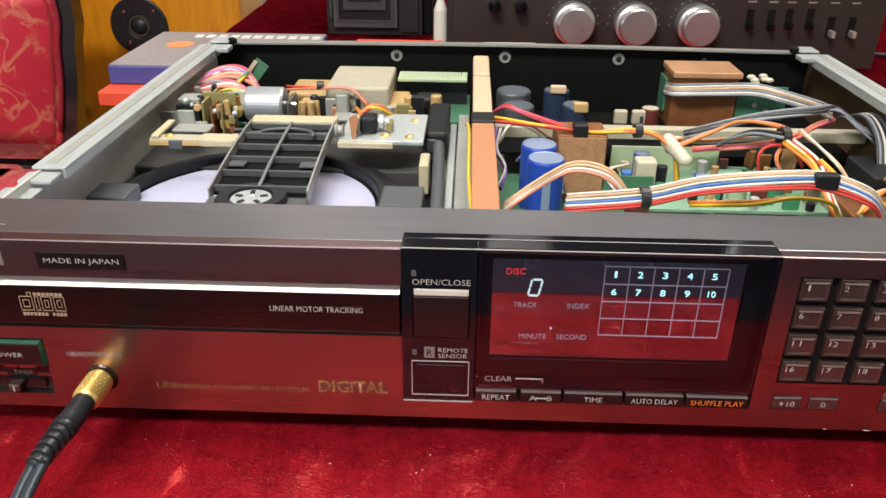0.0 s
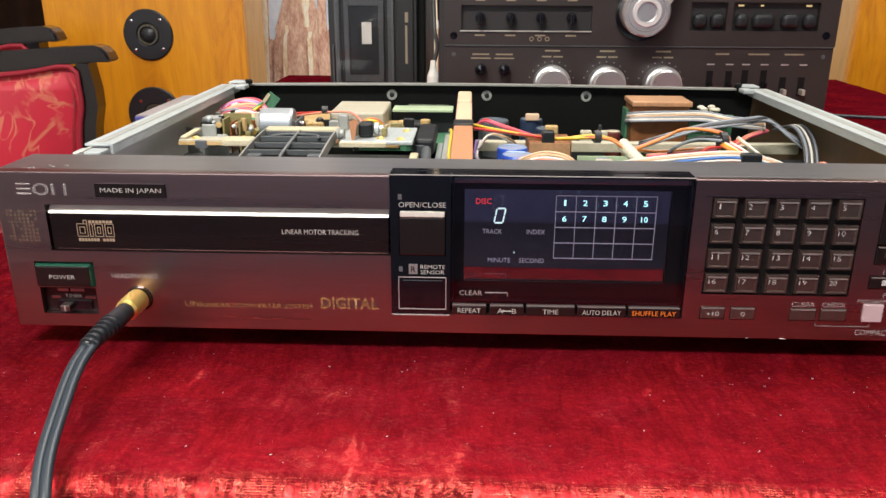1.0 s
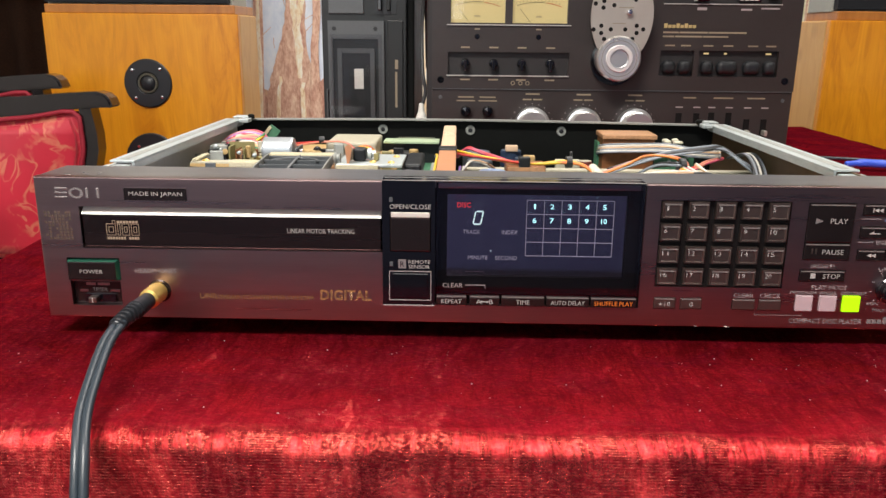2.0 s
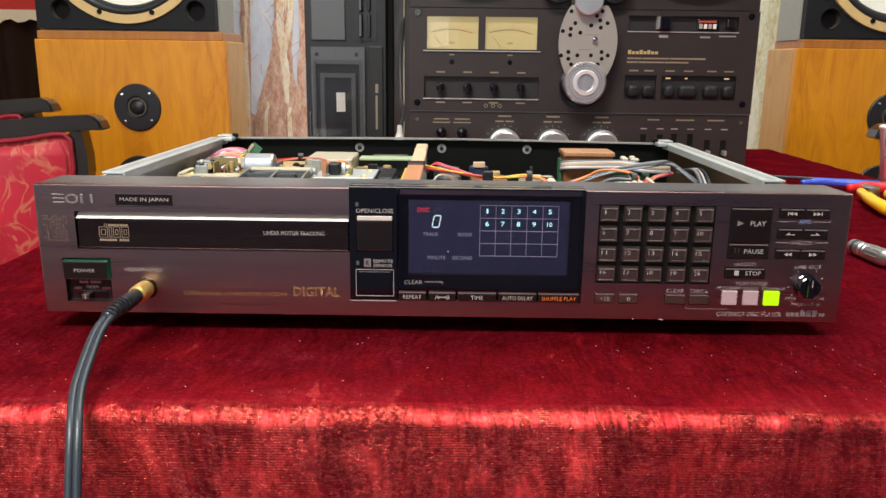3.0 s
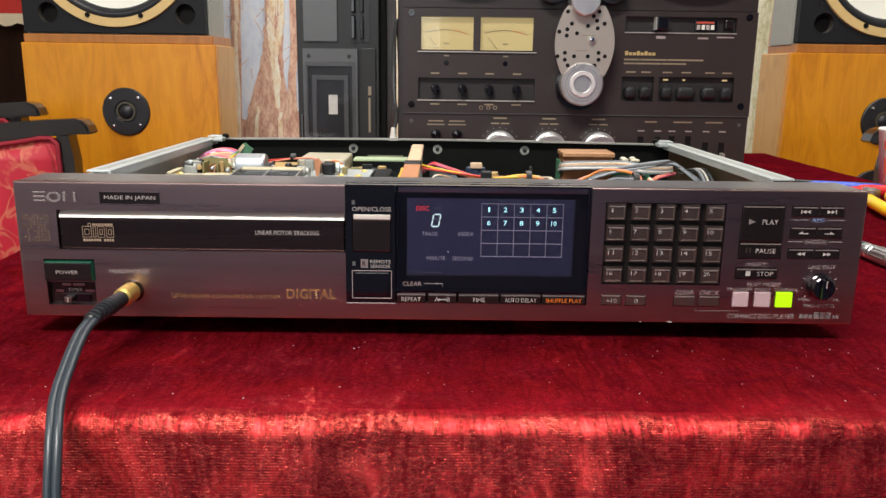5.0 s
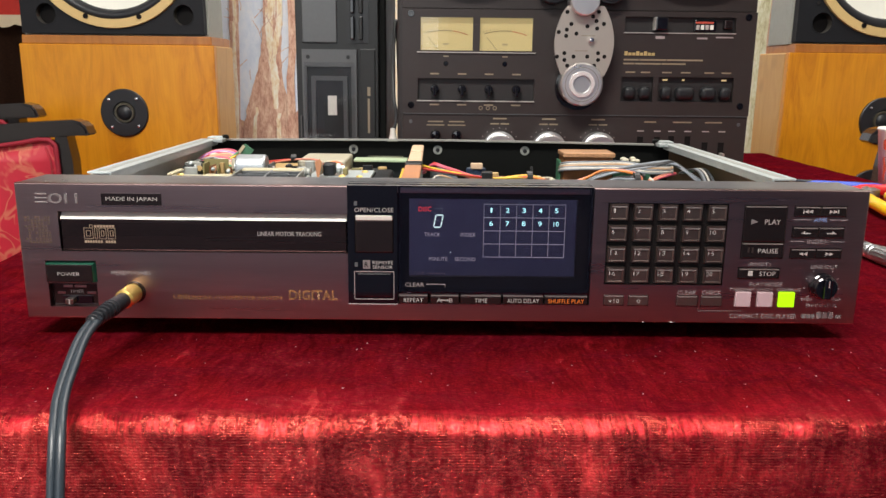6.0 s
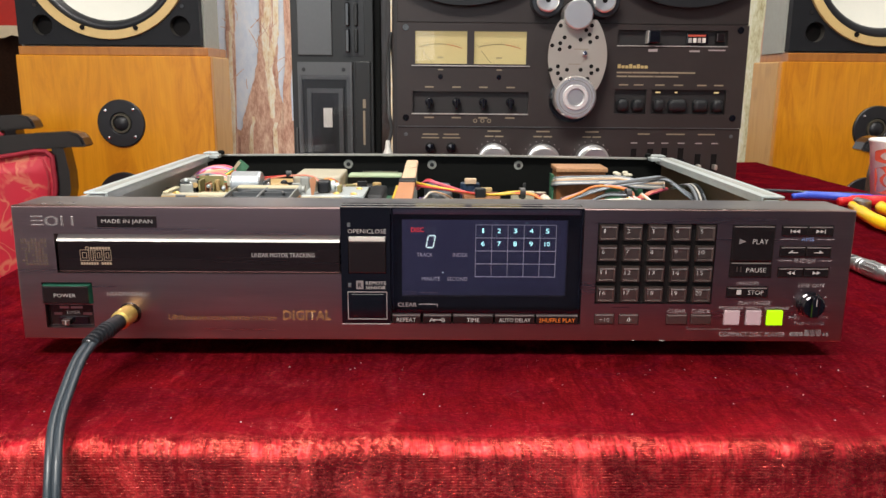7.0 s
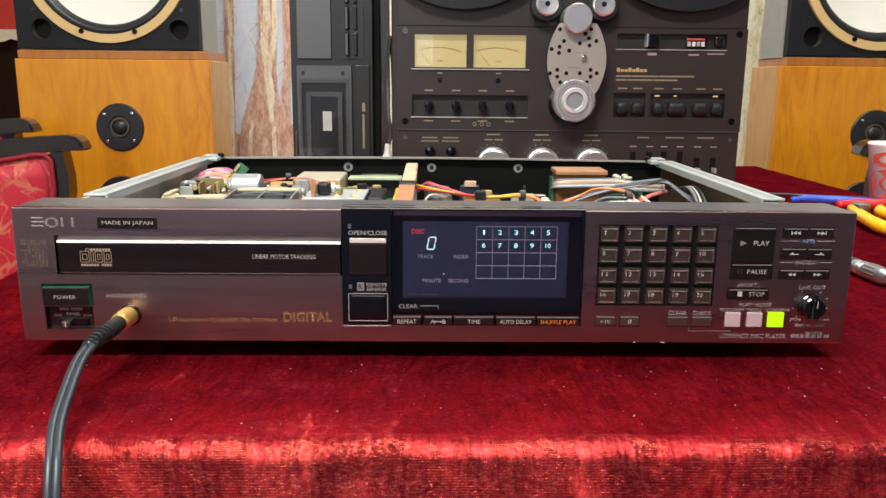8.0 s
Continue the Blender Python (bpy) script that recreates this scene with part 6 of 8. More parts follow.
for i in range(7):
    bmr = bmesh.new()
    bmesh.ops.create_icosphere(bmr, subdivisions=2, radius=1, matrix=pose(0.155 + r2.uniform(0, 0.018), 0.288 + r2.uniform(-0.006, 0.006), 0.0605 + r2.uniform(0, 0.004)) @ Matrix.Diagonal((0.0030, 0.0022, 0.0017, 1)))
    part("glue", bmr, HOTMELT, xf, "lump of dried hot glue", smooth=True)
for i in range(6):
    bmr = bmesh.new()
    bmesh.ops.create_icosphere(bmr, subdivisions=2, radius=1, matrix=pose(0.0805 + 0.0014 * i, 0.1790 - 0.0025 * i, 0.0570 - 0.0012 * i) @ Matrix.Diagonal((0.0040, 0.0036, 0.0045 - 0.0002 * i, 1)))
    part("glue", bmr, HOTMELT, player, "cream lump of hot glue on the harness", smooth=True)
part("brown_side_plate", boxed(0.1600, 0.2060, 0.1150, 0.1500, 0.0216, 0.0400, bevel=0.001), BROWN_CORE, player)
part("black_relay", boxed(0.1830, 0.2050, 0.1560, 0.1900, 0.0216, 0.0470, bevel=0.001), MECH_BLACK, player, "black relay block")
# small parts soldered to the boards
for i in range(60):
    x, y = r2.uniform(-0.008, 0.178), r2.uniform(0.085, 0.208)
    z = 0.0306 if 0.06 < x < 0.16 and y > 0.148 else 0.0216
    if -0.004 < x < 0.026 and y > 0.135 or 0.018 < x < 0.05 and y > 0.17:
        continue
    h, m = r2.uniform(0.003, 0.011), r2.choice([MECH_BLACK, CREAM, AMBER_BOX, PCB_PALE, WIRES["blue"], WIRES["green"], MAROON_CAP, ZINC])
    if r2.random() < 0.5:
        part("component", cylinder((x, y, z), (0, 0, 1), r2.uniform(0.0015, 0.0035), h, 12, bevel=0.0004), m, player)
    else:
        part("component", boxed(x, x + r2.uniform(0.003, 0.009), y, y + r2.uniform(0.002, 0.005), z, z + h, bevel=0.0004), m, player)

for x, y, h, r, m in ((0.0880, 0.0960, 0.020, 0.0030, WIRES["green"]), (0.0960, 0.0930, 0.014, 0.0032, WIRES["blue"]), (0.1110, 0.1000, 0.020, 0.0026, PCB_PALE), (0.1180, 0.0960, 0.021, 0.0024, PCB_PALE), (0.0800, 0.0920, 0.018, 0.0030, HOTMELT), (0.1300, 0.0940, 0.016, 0.0028, WIRES["green"]), (0.1010, 0.1560, 0.012, 0.0030, PCB_PALE), (0.1060, 0.1630, 0.013, 0.0024, WIRES["green"])):
    part("trimmer", cylinder((x, y, 0.0216), (0, 0, 1), r, h, 12, bevel=0.0006), m, player, "small coloured trimmer")
part("upright_card", boxed(0.0560, 0.1180, 0.2060, 0.2072, 0.0306, 0.0440), PCB_PALE, player, "pale green upright card")
part("upright_card", boxed(0.0500, 0.0720, 0.1640, 0.1652, 0.0306, 0.0420), PCB_GREEN, player)
part("adjuster", boxed(0.0630, 0.0740, 0.1680, 0.1780, 0.0306, 0.0490, bevel=0.0012), HOTMELT, player, "cream moulded adjuster")
for i in range(44):
    x, y = r2.uniform(0.100, 0.200), r2.uniform(0.120, 0.215)
    z = 0.0306 if x < 0.16 and y > 0.148 else 0.0216
    h, m = r2.uniform(0.004, 0.016), r2.choice([MECH_BLACK, CREAM, AMBER_BOX, BROWN_CORE, PCB_GREEN, WIRES["green"], MAROON_CAP, ZINC_DULL, BROWN_TOP])
    part("component", cylinder((x, y, z), (0, 0, 1), r2.uniform(0.0014, 0.0034), h, 10, bevel=0.0004) if r2.random() < 0.5 else boxed(x, x + r2.uniform(0.003, 0.009), y, y + r2.uniform(0.002, 0.005), z, z + h, bevel=0.0004), m, player)

# ---- wiring ----


def harness(points, colours, r, spread, seed, ribbon=False):
    """Insulated wires lying side by side along one smooth line, in millimetres."""
    rr = random.Random(seed)
    n = len(colours)
    for i, c in enumerate(colours):
        pts = []
        for q, (x, y, z) in enumerate(points):
            # the wires change places a little on the way
            k = 0.72 * (i - (n - 1) / 2) * math.cos(0.55 * q + seed) + 0.30 * math.sin(1.7 * q + 2.1 * i + seed)
            u = 0.5 * math.sin(0.9 * q + 1.3 * i + seed)
            if ribbon:
                k, u = i - (n - 1) / 2 + 0.12 * math.sin(1.3 * q + i), 0.15 * u
            loose = 0.12 if ribbon else 0.7
            pts.append(((x + spread[0] * k + rr.uniform(-loose, loose)) / 1000, (y + spread[1] * k + u + rr.uniform(-loose, loose)) / 1000, (z + spread[2] * k + u + 0.7 * rr.uniform(-loose, loose)) / 1000))
        part("wire", tube(bmesh.new(), pts, 0.94 * r / 1000, 7, 6), WIRES[c], player, c + " insulated wire")


harness([(16, 90, 58), (51, 94, 60), (81, 105, 62), (118, 104, 66), (137, 107, 64), (155, 104, 58), (167, 110, 46)], ["red", "red", "white", "blue", "white", "tan", "white"], 0.70, (0.2, 0.9, 1.05), 1, True)
harness([(-11, 104, 48), (2, 110, 56), (19, 126, 60), (30, 127, 61), (41, 124, 58), (50, 124, 48)], ["salmon", "white", "tan", "tan"], 0.9, (0.2, 0.9, 1.2), 2, True)
harness([(-17, 164, 72), (-13, 175, 69), (9, 180, 64), (37, 181, 60), (61, 180, 62), (75, 179, 60), (83, 173, 52), (87, 172, 34)], ["orange", "yellow", "yellow", "red"], 1.0, (0.3, 1.4, 0.9), 3)
harness([(-14, 213, 60), (-7, 203, 68), (1, 196, 66), (26, 194, 58), (44, 196, 52)], ["pink", "red", "pink"], 1.0, (0.3, 1.4, 1.2), 4)
harness([(80, 178, 52), (105, 186, 60), (120, 186, 66), (137, 182, 66), (147, 184, 60), (138, 174, 52), (142, 172, 42)], ["orange", "salmon"], 0.95, (0.3, 1.6, 1.0), 5)
harness([(96, 206, 52), (130, 200, 64), (162, 195, 70), (175, 199, 70), (188, 195, 62), (203, 195, 52)], ["grey", "black", "grey", "black", "black", "grey"], 0.85, (0.4, 1.3, 1.0), 6)
harness([(103, 293, 55), (106, 273, 59), (131, 272, 60), (156, 274, 60), (172, 268, 58), (180, 231, 62), (176, 205, 66)], ["grey", "white", "grey", "tan", "white", "grey"], 0.85, (0.2, 0.9, 1.15), 7, True)
harness([(100, 197, 46), (131, 195, 50), (151, 191, 56), (165, 199, 60), (179, 207, 62)], ["salmon", "red", "salmon", "pink"], 1.0, (0.3, 1.3, 1.1), 8)
harness([(128, 167, 42), (126, 170, 55), (134, 175, 58), (146, 178, 55), (152, 172, 46)], ["red"], 0.9, (0, 1, 1), 9)
harness([(-10, 205, 54), (-12, 193, 46), (-7, 176, 40), (-11, 165, 32)], ["purple", "white", "black", "purple"], 0.95, (1.5, 0.6, 0.4), 10)
harness([(84, 134, 40), (106, 113, 50), (124, 108, 55), (144, 115, 50), (151, 116, 38)], ["yellow", "orange"], 1.0, (0.2, 1.2, 1.3), 11)
harness([(142, 175, 60), (149, 154, 56), (148, 136, 52), (153, 122, 38)], ["orange", "yellow", "white", "red", "white"], 1.0, (1.7, 0.6, 0.7), 12)
harness([(156, 194, 59), (168, 177, 50), (173, 164, 44), (176, 150, 34)], ["tan", "white"], 0.9, (1.2, 0.6, 0.6), 13)
harness([(-201, 250, 54), (-199, 256, 62), (-190, 262, 67), (-180, 266, 68), (-170, 264, 66), (-162, 256, 62)], ["salmon", "pink", "tan", "pink", "white", "purple", "tan", "pink"], 1.35, (0.9, -2.0, -0.9), 14)
harness([(-203, 242, 48), (-200, 248, 59), (-189, 250, 64), (-176, 252, 64), (-162, 248, 58)], ["salmon", "white", "pink", "grey", "salmon"], 1.35, (0.5, -1.8, -1.1), 34)
harness([(-196, 238, 54), (-184, 240, 60), (-172, 244, 62), (-160, 240, 56)], ["tan", "yellow", "green", "tan"], 0.9, (0.5, -1.6, -1.0), 44)
bmr = bmesh.new()
bmesh.ops.create_cube(bmr, size=1, matrix=pose(-0.1650, 0.2720, 0.0680, 0, 38, 0) @ Matrix.Diagonal((0.0090, 0.0014, 0.0120, 1)))
tab = part("green_tab", bmr, PCB_GREEN, player, "small tilted green circuit board")
bmr = bmesh.new()
bmesh.ops.create_cube(bmr, size=1, matrix=pose(-0.1690, 0.2708, 0.0690, 0, 38, 0) @ Matrix.Diagonal((0.0024, 0.0014, 0.0120, 1)))
part("tab_edge", bmr, CREAM, tab, "cream edge strip")
harness([(-182, 246, 60), (-174, 254, 64), (-168, 262, 68)], ["yellow", "green"], 1.1, (1.2, 0.8, 0.5), 24)
harness([(-143, 252, 62), (-117, 236, 67), (-100, 237, 66), (-89, 232, 58)], ["red", "salmon"], 0.8, (0.2, 1.0, 0.8), 15)
harness([(-89, 186, 62), (-84, 190, 68), (-77, 192, 69), (-70, 198, 62)], ["orange", "yellow", "red", "orange"], 1.15, (0.6, 1.5, 0.9), 25)
harness([(-90, 196, 66), (-84, 184, 66), (-76, 180, 63), (-70, 186, 56)], ["red", "orange", "salmon"], 1.1, (0.6, 1.2, 1.0), 45)
harness([(187, 212, 62), (196, 203, 66), (198, 186, 58), (198, 174, 40)], ["black", "grey", "black", "white", "black", "grey"], 0.85, (1.55, 0.2, 0.1), 16, True)
harness([(189, 168, 36), (189, 150, 52), (195, 146, 52), (201, 160, 42)], ["tan", "salmon", "white"], 0.9, (0.4, 1.2, 1.0), 17)
harness([(20, 208, 46), (8, 200, 56), (-4, 192, 60), (-10, 186, 52)], ["white", "tan"], 0.9, (0.4, 1.2, 1.0), 18)
harness([(-26, 50, 70), (-27, 90, 69), (-27, 150, 69), (-28, 175, 66), (-24, 190, 58)], ["yellow", "grey"], 0.9, (-1.0, 0.2, -1.4), 19)
harness([(150, 150, 58), (160, 140, 50), (172, 128, 46), (182, 122, 36)], ["yellow", "orange", "red", "white"], 1.0, (1.2, 0.8, 0.6), 20)
harness([(140, 176, 62), (128, 188, 60), (118, 194, 54), (112, 200, 46)], ["black", "black", "grey"], 1.0, (0.6, 1.4, 0.8), 21)
harness([(60, 178, 44), (48, 172, 42), (52, 160, 36), (66, 158, 30)], ["tan", "yellow", "white"], 0.8, (0.6, 1.2, 0.8), 22)
harness([(90, 205, 50), (110, 212, 46), (140, 214, 48), (170, 214, 50)], ["white", "orange", "white"], 1.0, (0.4, -2.4, 1.0), 23)
harness([(0, 190, 40), (8, 186, 48), (20, 172, 44), (24, 160, 34)], ["blue", "red", "white"], 0.8, (0.6, 1.2, 0.8), 26)
harness([(160, 118, 42), (172, 128, 50), (186, 138, 48), (196, 150, 38)], ["orange", "yellow", "red", "white", "tan"], 1.0, (0.8, -1.2, 1.0), 27)
for x, y, z, w, d in ((33, 181, 61.5, 8, 8), (134, 106, 64.5, 11, 6)):
    part("black_sleeve", boxed((x - w / 2) / 1000, (x + w / 2) / 1000, (y - d / 2) / 1000, (y + d / 2) / 1000, (z - 3.4) / 1000, (z + 4.0) / 1000, bevel=0.001), MECH_BLACK, player, "black sleeve round the wires")
for x, y, z, s in ((51, 94, 60, 5), (64, 181, 62, 4), (-118, 237, 68, 2.6), (142, 180, 60, 6)):
    part("cable_tie", turned((x / 1000, y / 1000, z / 1000), (1, 0.1, 0), [(0.7 * s / 1000, -0.002), (s / 1000, -0.002), (s / 1000, 0.002), (0.7 * s / 1000, 0.002), (0.7 * s / 1000, -0.002)], 14), WIRES["black"], player, "black tie wrap")
part("tie_tail", boxed(0.0650, 0.0668, 0.1830, 0.1850, 0.0620, 0.0690, bevel=0.0004), WIRES["black"], player)

# ---- headphone plug and cord ----
lead = thing("headphone_lead", (-0.158, -0.03, 0.0), "dark grey headphone lead with a gold-plated plug in the jack", "cable")
AX = Vector((-0.035, -1, -0.02)).normalized()
P0 = Vector((-0.1592, -0.0005, 0.0240))
gold = part("plug_barrel", turned(P0, AX, [(0.0, -0.012), (0.0031, -0.012), (0.0031, 0.0), (0.0044, 0.0002), (0.0048, 0.0010), (0.0048, 0.0120), (0.0041, 0.0132), (0.0, 0.0132)], 36), GOLD, lead, "gold-plated knurled plug barrel", smooth=False)
bmr = bmesh.new()
for i in range(22):
    for k in range(6):
        a = 2 * math.pi * (i + 0.5 * (k % 2)) / 22
        q = P0 + AX * (0.0022 + 0.0016 * k) + Vector((math.cos(a) * 0.0048, 0, math.sin(a) * 0.0048))
        bmesh.ops.create_cone(bmr, cap_ends=False, segments=4, radius1=0.0007, radius2=0.0, depth=0.0005, matrix=Matrix.Translation(q) @ Vector((math.cos(a), 0, math.sin(a))).to_track_quat("Z", "Y").to_matrix().to_4x4())
part("knurling", bmr, GOLD, gold)
bmr = bmesh.new()
BOOT = [P0 + AX * 0.0125, P0 + AX * 0.022, P0 + AX * 0.032 + Vector((-0.0003, 0, 0.0002)), P0 + AX * 0.044 + Vector((-0.0012, 0, -0.0008))]
tube(bmr, BOOT, [0.0039, 0.0040, 0.0041, 0.0040, 0.0034, 0.0029, 0.0026, 0.0025], 18, 8)
boot = part("strain_relief", bmr, RUBBER, lead, "black rubber strain relief with ribs")
line = spline(BOOT, 12)
for i in (17, 20, 23, 26, 29, 32, 35):
    a, b = line[i], line[min(i + 1, len(line) - 1)]
    part("rib", turned(a, b - a if (b - a).length > 0 else AX, [(0.0026, -0.0007), (0.0044 - 0.00005 * (i - 17), -0.0005), (0.0044 - 0.00005 * (i - 17), 0.0005), (0.0026, 0.0007), (0.0026, -0.0007)], 20), RUBBER, boot)
CORDLINE = [BOOT[-1] + Vector((0.0004, 0.004, 0.0003)), (-0.1612, -0.0560, 0.0195), (-0.1578, -0.0760, 0.0142), (-0.1535, -0.0970, 0.0070), (-0.1480, -0.1140, -0.0040), (-0.1445, -0.1270, -0.0250), (-0.1435, -0.1350, -0.0560), (-0.1435, -0.1550, -0.2200)]
for s in (-1, 1):
    part("cord", tube(bmesh.new(), [Vector(p) + Vector((s * 0.0016, 0.0, 0.0002 * s)) for p in CORDLINE], 0.0018, 12, 8), CORD, lead, "smooth dark grey cord")

# ---- open-reel tape deck ----
FY = 0.545
reel_deck = thing("reel_tape_deck", (0.157, FY + 0.1, 0), "charcoal open-reel tape deck with lit meters and silver knobs", "tape deck")
DL, DR = -0.0445, 0.3640
DECK_HOLES = [(-0.0235, 0.0368, 0.1600, 0.1968), (0.0450, 0.1060, 0.1600, 0.1968), (-0.0267, 0.1097, 0.1030, 0.1282), (0.2117, 0.3400, 0.1825, 0.1998), (0.2114, 0.2488, 0.1042, 0.1323), (0.2549, 0.3432, 0.1042, 0.1323)]
upper = part("upper_panel", plate(bmesh.new(), DL, DR, 0.0880, 0.2060, FY, FY + 0.006, DECK_HOLES), DECK_BLACK, reel_deck, "charcoal control panel")
part("reel_panel", boxed(DL, DR, FY + 0.003, FY + 0.008, 0.2064, 0.4460, bevel=0.0008), DECK_BLACK, reel_deck, "charcoal reel panel")
lower = part("lower_panel", boxed(DL, DR, FY + 0.0015, FY + 0.0075, 0.0080, 0.0872, bevel=0.0008), DECK_BLACK, reel_deck, "charcoal lower panel with level knobs")
part("seam_line", boxed(DL + 0.001, DR - 0.001, FY - 0.0002, FY + 0.001, 0.0871, 0.0879), MECH_GREY, lower)
part("cabinet", boxed(DL - 0.0065, DR + 0.0015, FY + 0.010, FY + 0.21, 0.006, 0.4480, bevel=0.003), DECK_DARK, reel_deck, "black cabinet shell")
for x in (DL + 0.05, DR - 0.05):
    for y in (FY + 0.04, FY + 0.18):
        part("foot", cylinder((x, y, 0.0), (0, 0, 1), 0.014, 0.006, 20), RUBBER, reel_deck)

for x0, x1 in ((-0.0235, 0.0368), (0.0450, 0.1060)):
    z0, z1 = 0.1600, 0.1968
    meter = part("level_meter", boxed(x0 - 0.001, x1 + 0.001, FY + 0.0065, FY + 0.0085, z0 - 0.001, z1 + 0.001), METER_FACE, reel_deck, "warm yellow lit level meter")
    w = x1 - x0
    bmd = bmesh.new()
    cx, cz, rr = x0 + 0.46 * w, z0 - 0.052, 0.0745
    arc = [(cx + rr * math.sin(radians(a)), FY + 0.006, cz + rr * math.cos(radians(a))) for a in range(-18, 8, 2)]
    tube(bmd, arc, 0.00028, 5, 1, smooth=False)
    for a in range(-18, 21, 3):
        d = Vector((math.sin(radians(a)), 0, math.cos(radians(a))))
        c = Vector((cx, FY + 0.006, cz))
        tube(bmd, [c + d * (rr + 0.001), c + d * (rr + 0.0035)], 0.00018, 4, 1, smooth=False)
    part("scale", bmd, METER_INK, meter)
    arc = [(cx + rr * math.sin(radians(a)), FY + 0.006, cz + rr * math.cos(radians(a))) for a in range(7, 23, 2)]
    part("red_scale", tube(bmesh.new(), arc, 0.0004, 5, 1, smooth=False), METER_RED, meter)
    part("needle", tube(bmesh.new(), [(x0 + 0.33 * w, FY + 0.0055, z0 + 0.001), (x0 + 0.14 * w, FY + 0.0055, z0 + 0.0150)], 0.00022, 5, 1, smooth=False), METER_INK, meter)
    part("unit_mark", boxed(x0 + 0.43 * w, x0 + 0.54 * w, FY + 0.0062, FY + 0.0066, z0 + 0.0060, z0 + 0.0082), surface("meter_grey", (0.45, 0.36, 0.18), 0.7, grain=0.0), meter)
    part("cover_pane", boxed(x0 + 0.0004, x1 - 0.0004, FY + 0.0012, FY + 0.0020, z0 + 0.0004, z1 - 0.0004), CLEAR_PANE, meter)
part("ledge", boxed(-0.0278, 0.1100, FY - 0.0022, FY + 0.001, 0.1572, 0.1582), TRIM_LIGHT, upper, "thin bright ledge")
for x in (0.0060, 0.0745):
    part("pilot_lamp", turned((x, FY, 0.1450), (0, -1, 0), [(0.0, 0.001), (0.0024, 0.001), (0.0030, 0.0)], 14), BLACK_GLOSS, upper)
    bars([(x - 0.003, x + 0.003, 0.1525, 0.1540)], FY - 0.0001, DECK_PRINT, upper)
recess = part("switch_recess", boxed(-0.0275, 0.1105, FY + 0.0062, FY + 0.0075, 0.1020, 0.1290), DECK_DARK, reel_deck)
part("recess_ledge", boxed(-0.0278, 0.1100, FY - 0.0020, FY + 0.006, 0.1018, 0.1029), TRIM_LIGHT, recess, "thin bright ledge")
for i, x in enumerate((-0.0070, 0.0250, 0.0565, 0.0885)):
    sw = part("selector", turned((x, FY + 0.0062, 0.1160), (0, -1, 0), [(0.0052, 0.0), (0.0052, 0.0080), (0.0044, 0.0120), (0.0, 0.0122)], 20), BLACK_GLOSS, reel_deck, "small black selector knob")
    part("pointer", boxed(x - 0.0018, x + 0.0018, FY - 0.0090, FY - 0.0010, 0.1080, 0.1205, bevel=0.0008), BLACK_GLOSS, sw)
    bars([(x - 0.0050, x + 0.0050, 0.1325, 0.1342), (x - 0.0055, x + 0.0055, 0.0972, 0.0988)], FY - 0.0001, DECK_PRINT, upper)
for x in (0.0475, 0.0560, 0.0640):
    part("print_ring", turned((x, FY, 0.0945), (0, -1, 0), [(0.0016, 0.0), (0.0024, 0.0), (0.0024, 0.0003), (0.0016, 0.0003), (0.0016, 0.0)], 14), DECK_PRINT, upper)
for x, z in ((-0.0345, 0.2005), (0.3540, 0.2005), (-0.0345, 0.0975), (0.3530, 0.0998)):
    part("panel_screw", turned((x, FY, z), (0, -1, 0), [(0.0, 0.0004), (0.0016, 0.0004), (0.0020, 0.0012), (0.0036, 0.0012), (0.0040, 0.0)], 16), BLACK_GLOSS, upper, "recessed black screw")
for x in (-0.0345, 0.354):
    part("panel_screw", turned((x, FY + 0.0015, 0.0780), (0, -1, 0), [(0.0, 0.0006), (0.0020, 0.0004), (0.0022, 0.0)], 12), MECH_GREY, lower)

# head cover plate
bmp = bmesh.new()
n = 20
zc0, zc1 = 0.1310, 0.2090
half = [(0.0205 + 0.0120 * math.sin(math.pi * i / n) ** 0.8 + 0.002 * (1 - i / n), zc0 + (zc1 - zc0) * i / n) for i in range(n + 1)]
cxp = 0.1610
prism(bmp, [(cxp - w, z) for w, z in half] + [(cxp + w, z) for w, z in reversed(half)], FY - 0.0260, FY - 0.0230)
head_plate = part("head_cover", bmp, HEADPLATE, reel_deck, "champagne metal head cover with round holes")
part("head_block", boxed(cxp - 0.024, cxp + 0.026, FY - 0.0230, FY + 0.002, 0.135, 0.203, bevel=0.002), DECK_DARK, reel_deck)
HOLES_XZ = ((-20.5, 202.3), (14.6, 202.7), (-15.5, 189.4), (8.5, 197.7), (12.5, 192.8), (-20.3, 183.2), (13.6, 184.8), (-29.2, 180.6), (21.0, 189.8), (2.6, 187.1), (-9.3, 179.0),
            (-20.7, 176.4), (-21.9, 157.7), (16.1, 158.0), (-30.1, 153.8), (23.4, 154.3), (-21.6, 150.1), (16.5, 150.5), (-11.4, 154.0), (4.1, 154.1), (-18.1, 143.9), (12.3, 144.1))
for x, z in HOLES_XZ:
    part("hole", cylinder((cxp + x / 1000, FY - 0.0258, z / 1000), (0, -1, 0), 0.0023, 0.0004, 14), WELL, head_plate)
part("azimuth_screw", turned((cxp + 0.0073, FY - 0.026, 0.1722), (0, -1, 0), [(0.0034, 0.0), (0.0034, 0.004), (0.0024, 0.0055), (0.0, 0.0058)], 18), CHROME, head_plate, "bright adjusting screw")
bars([(cxp - 0.004, cxp + 0.012, 0.1765, 0.1771), (cxp - 0.010, cxp + 0.004, 0.1600, 0.1606)], FY - 0.0262, DECK_PRINT, head_plate)
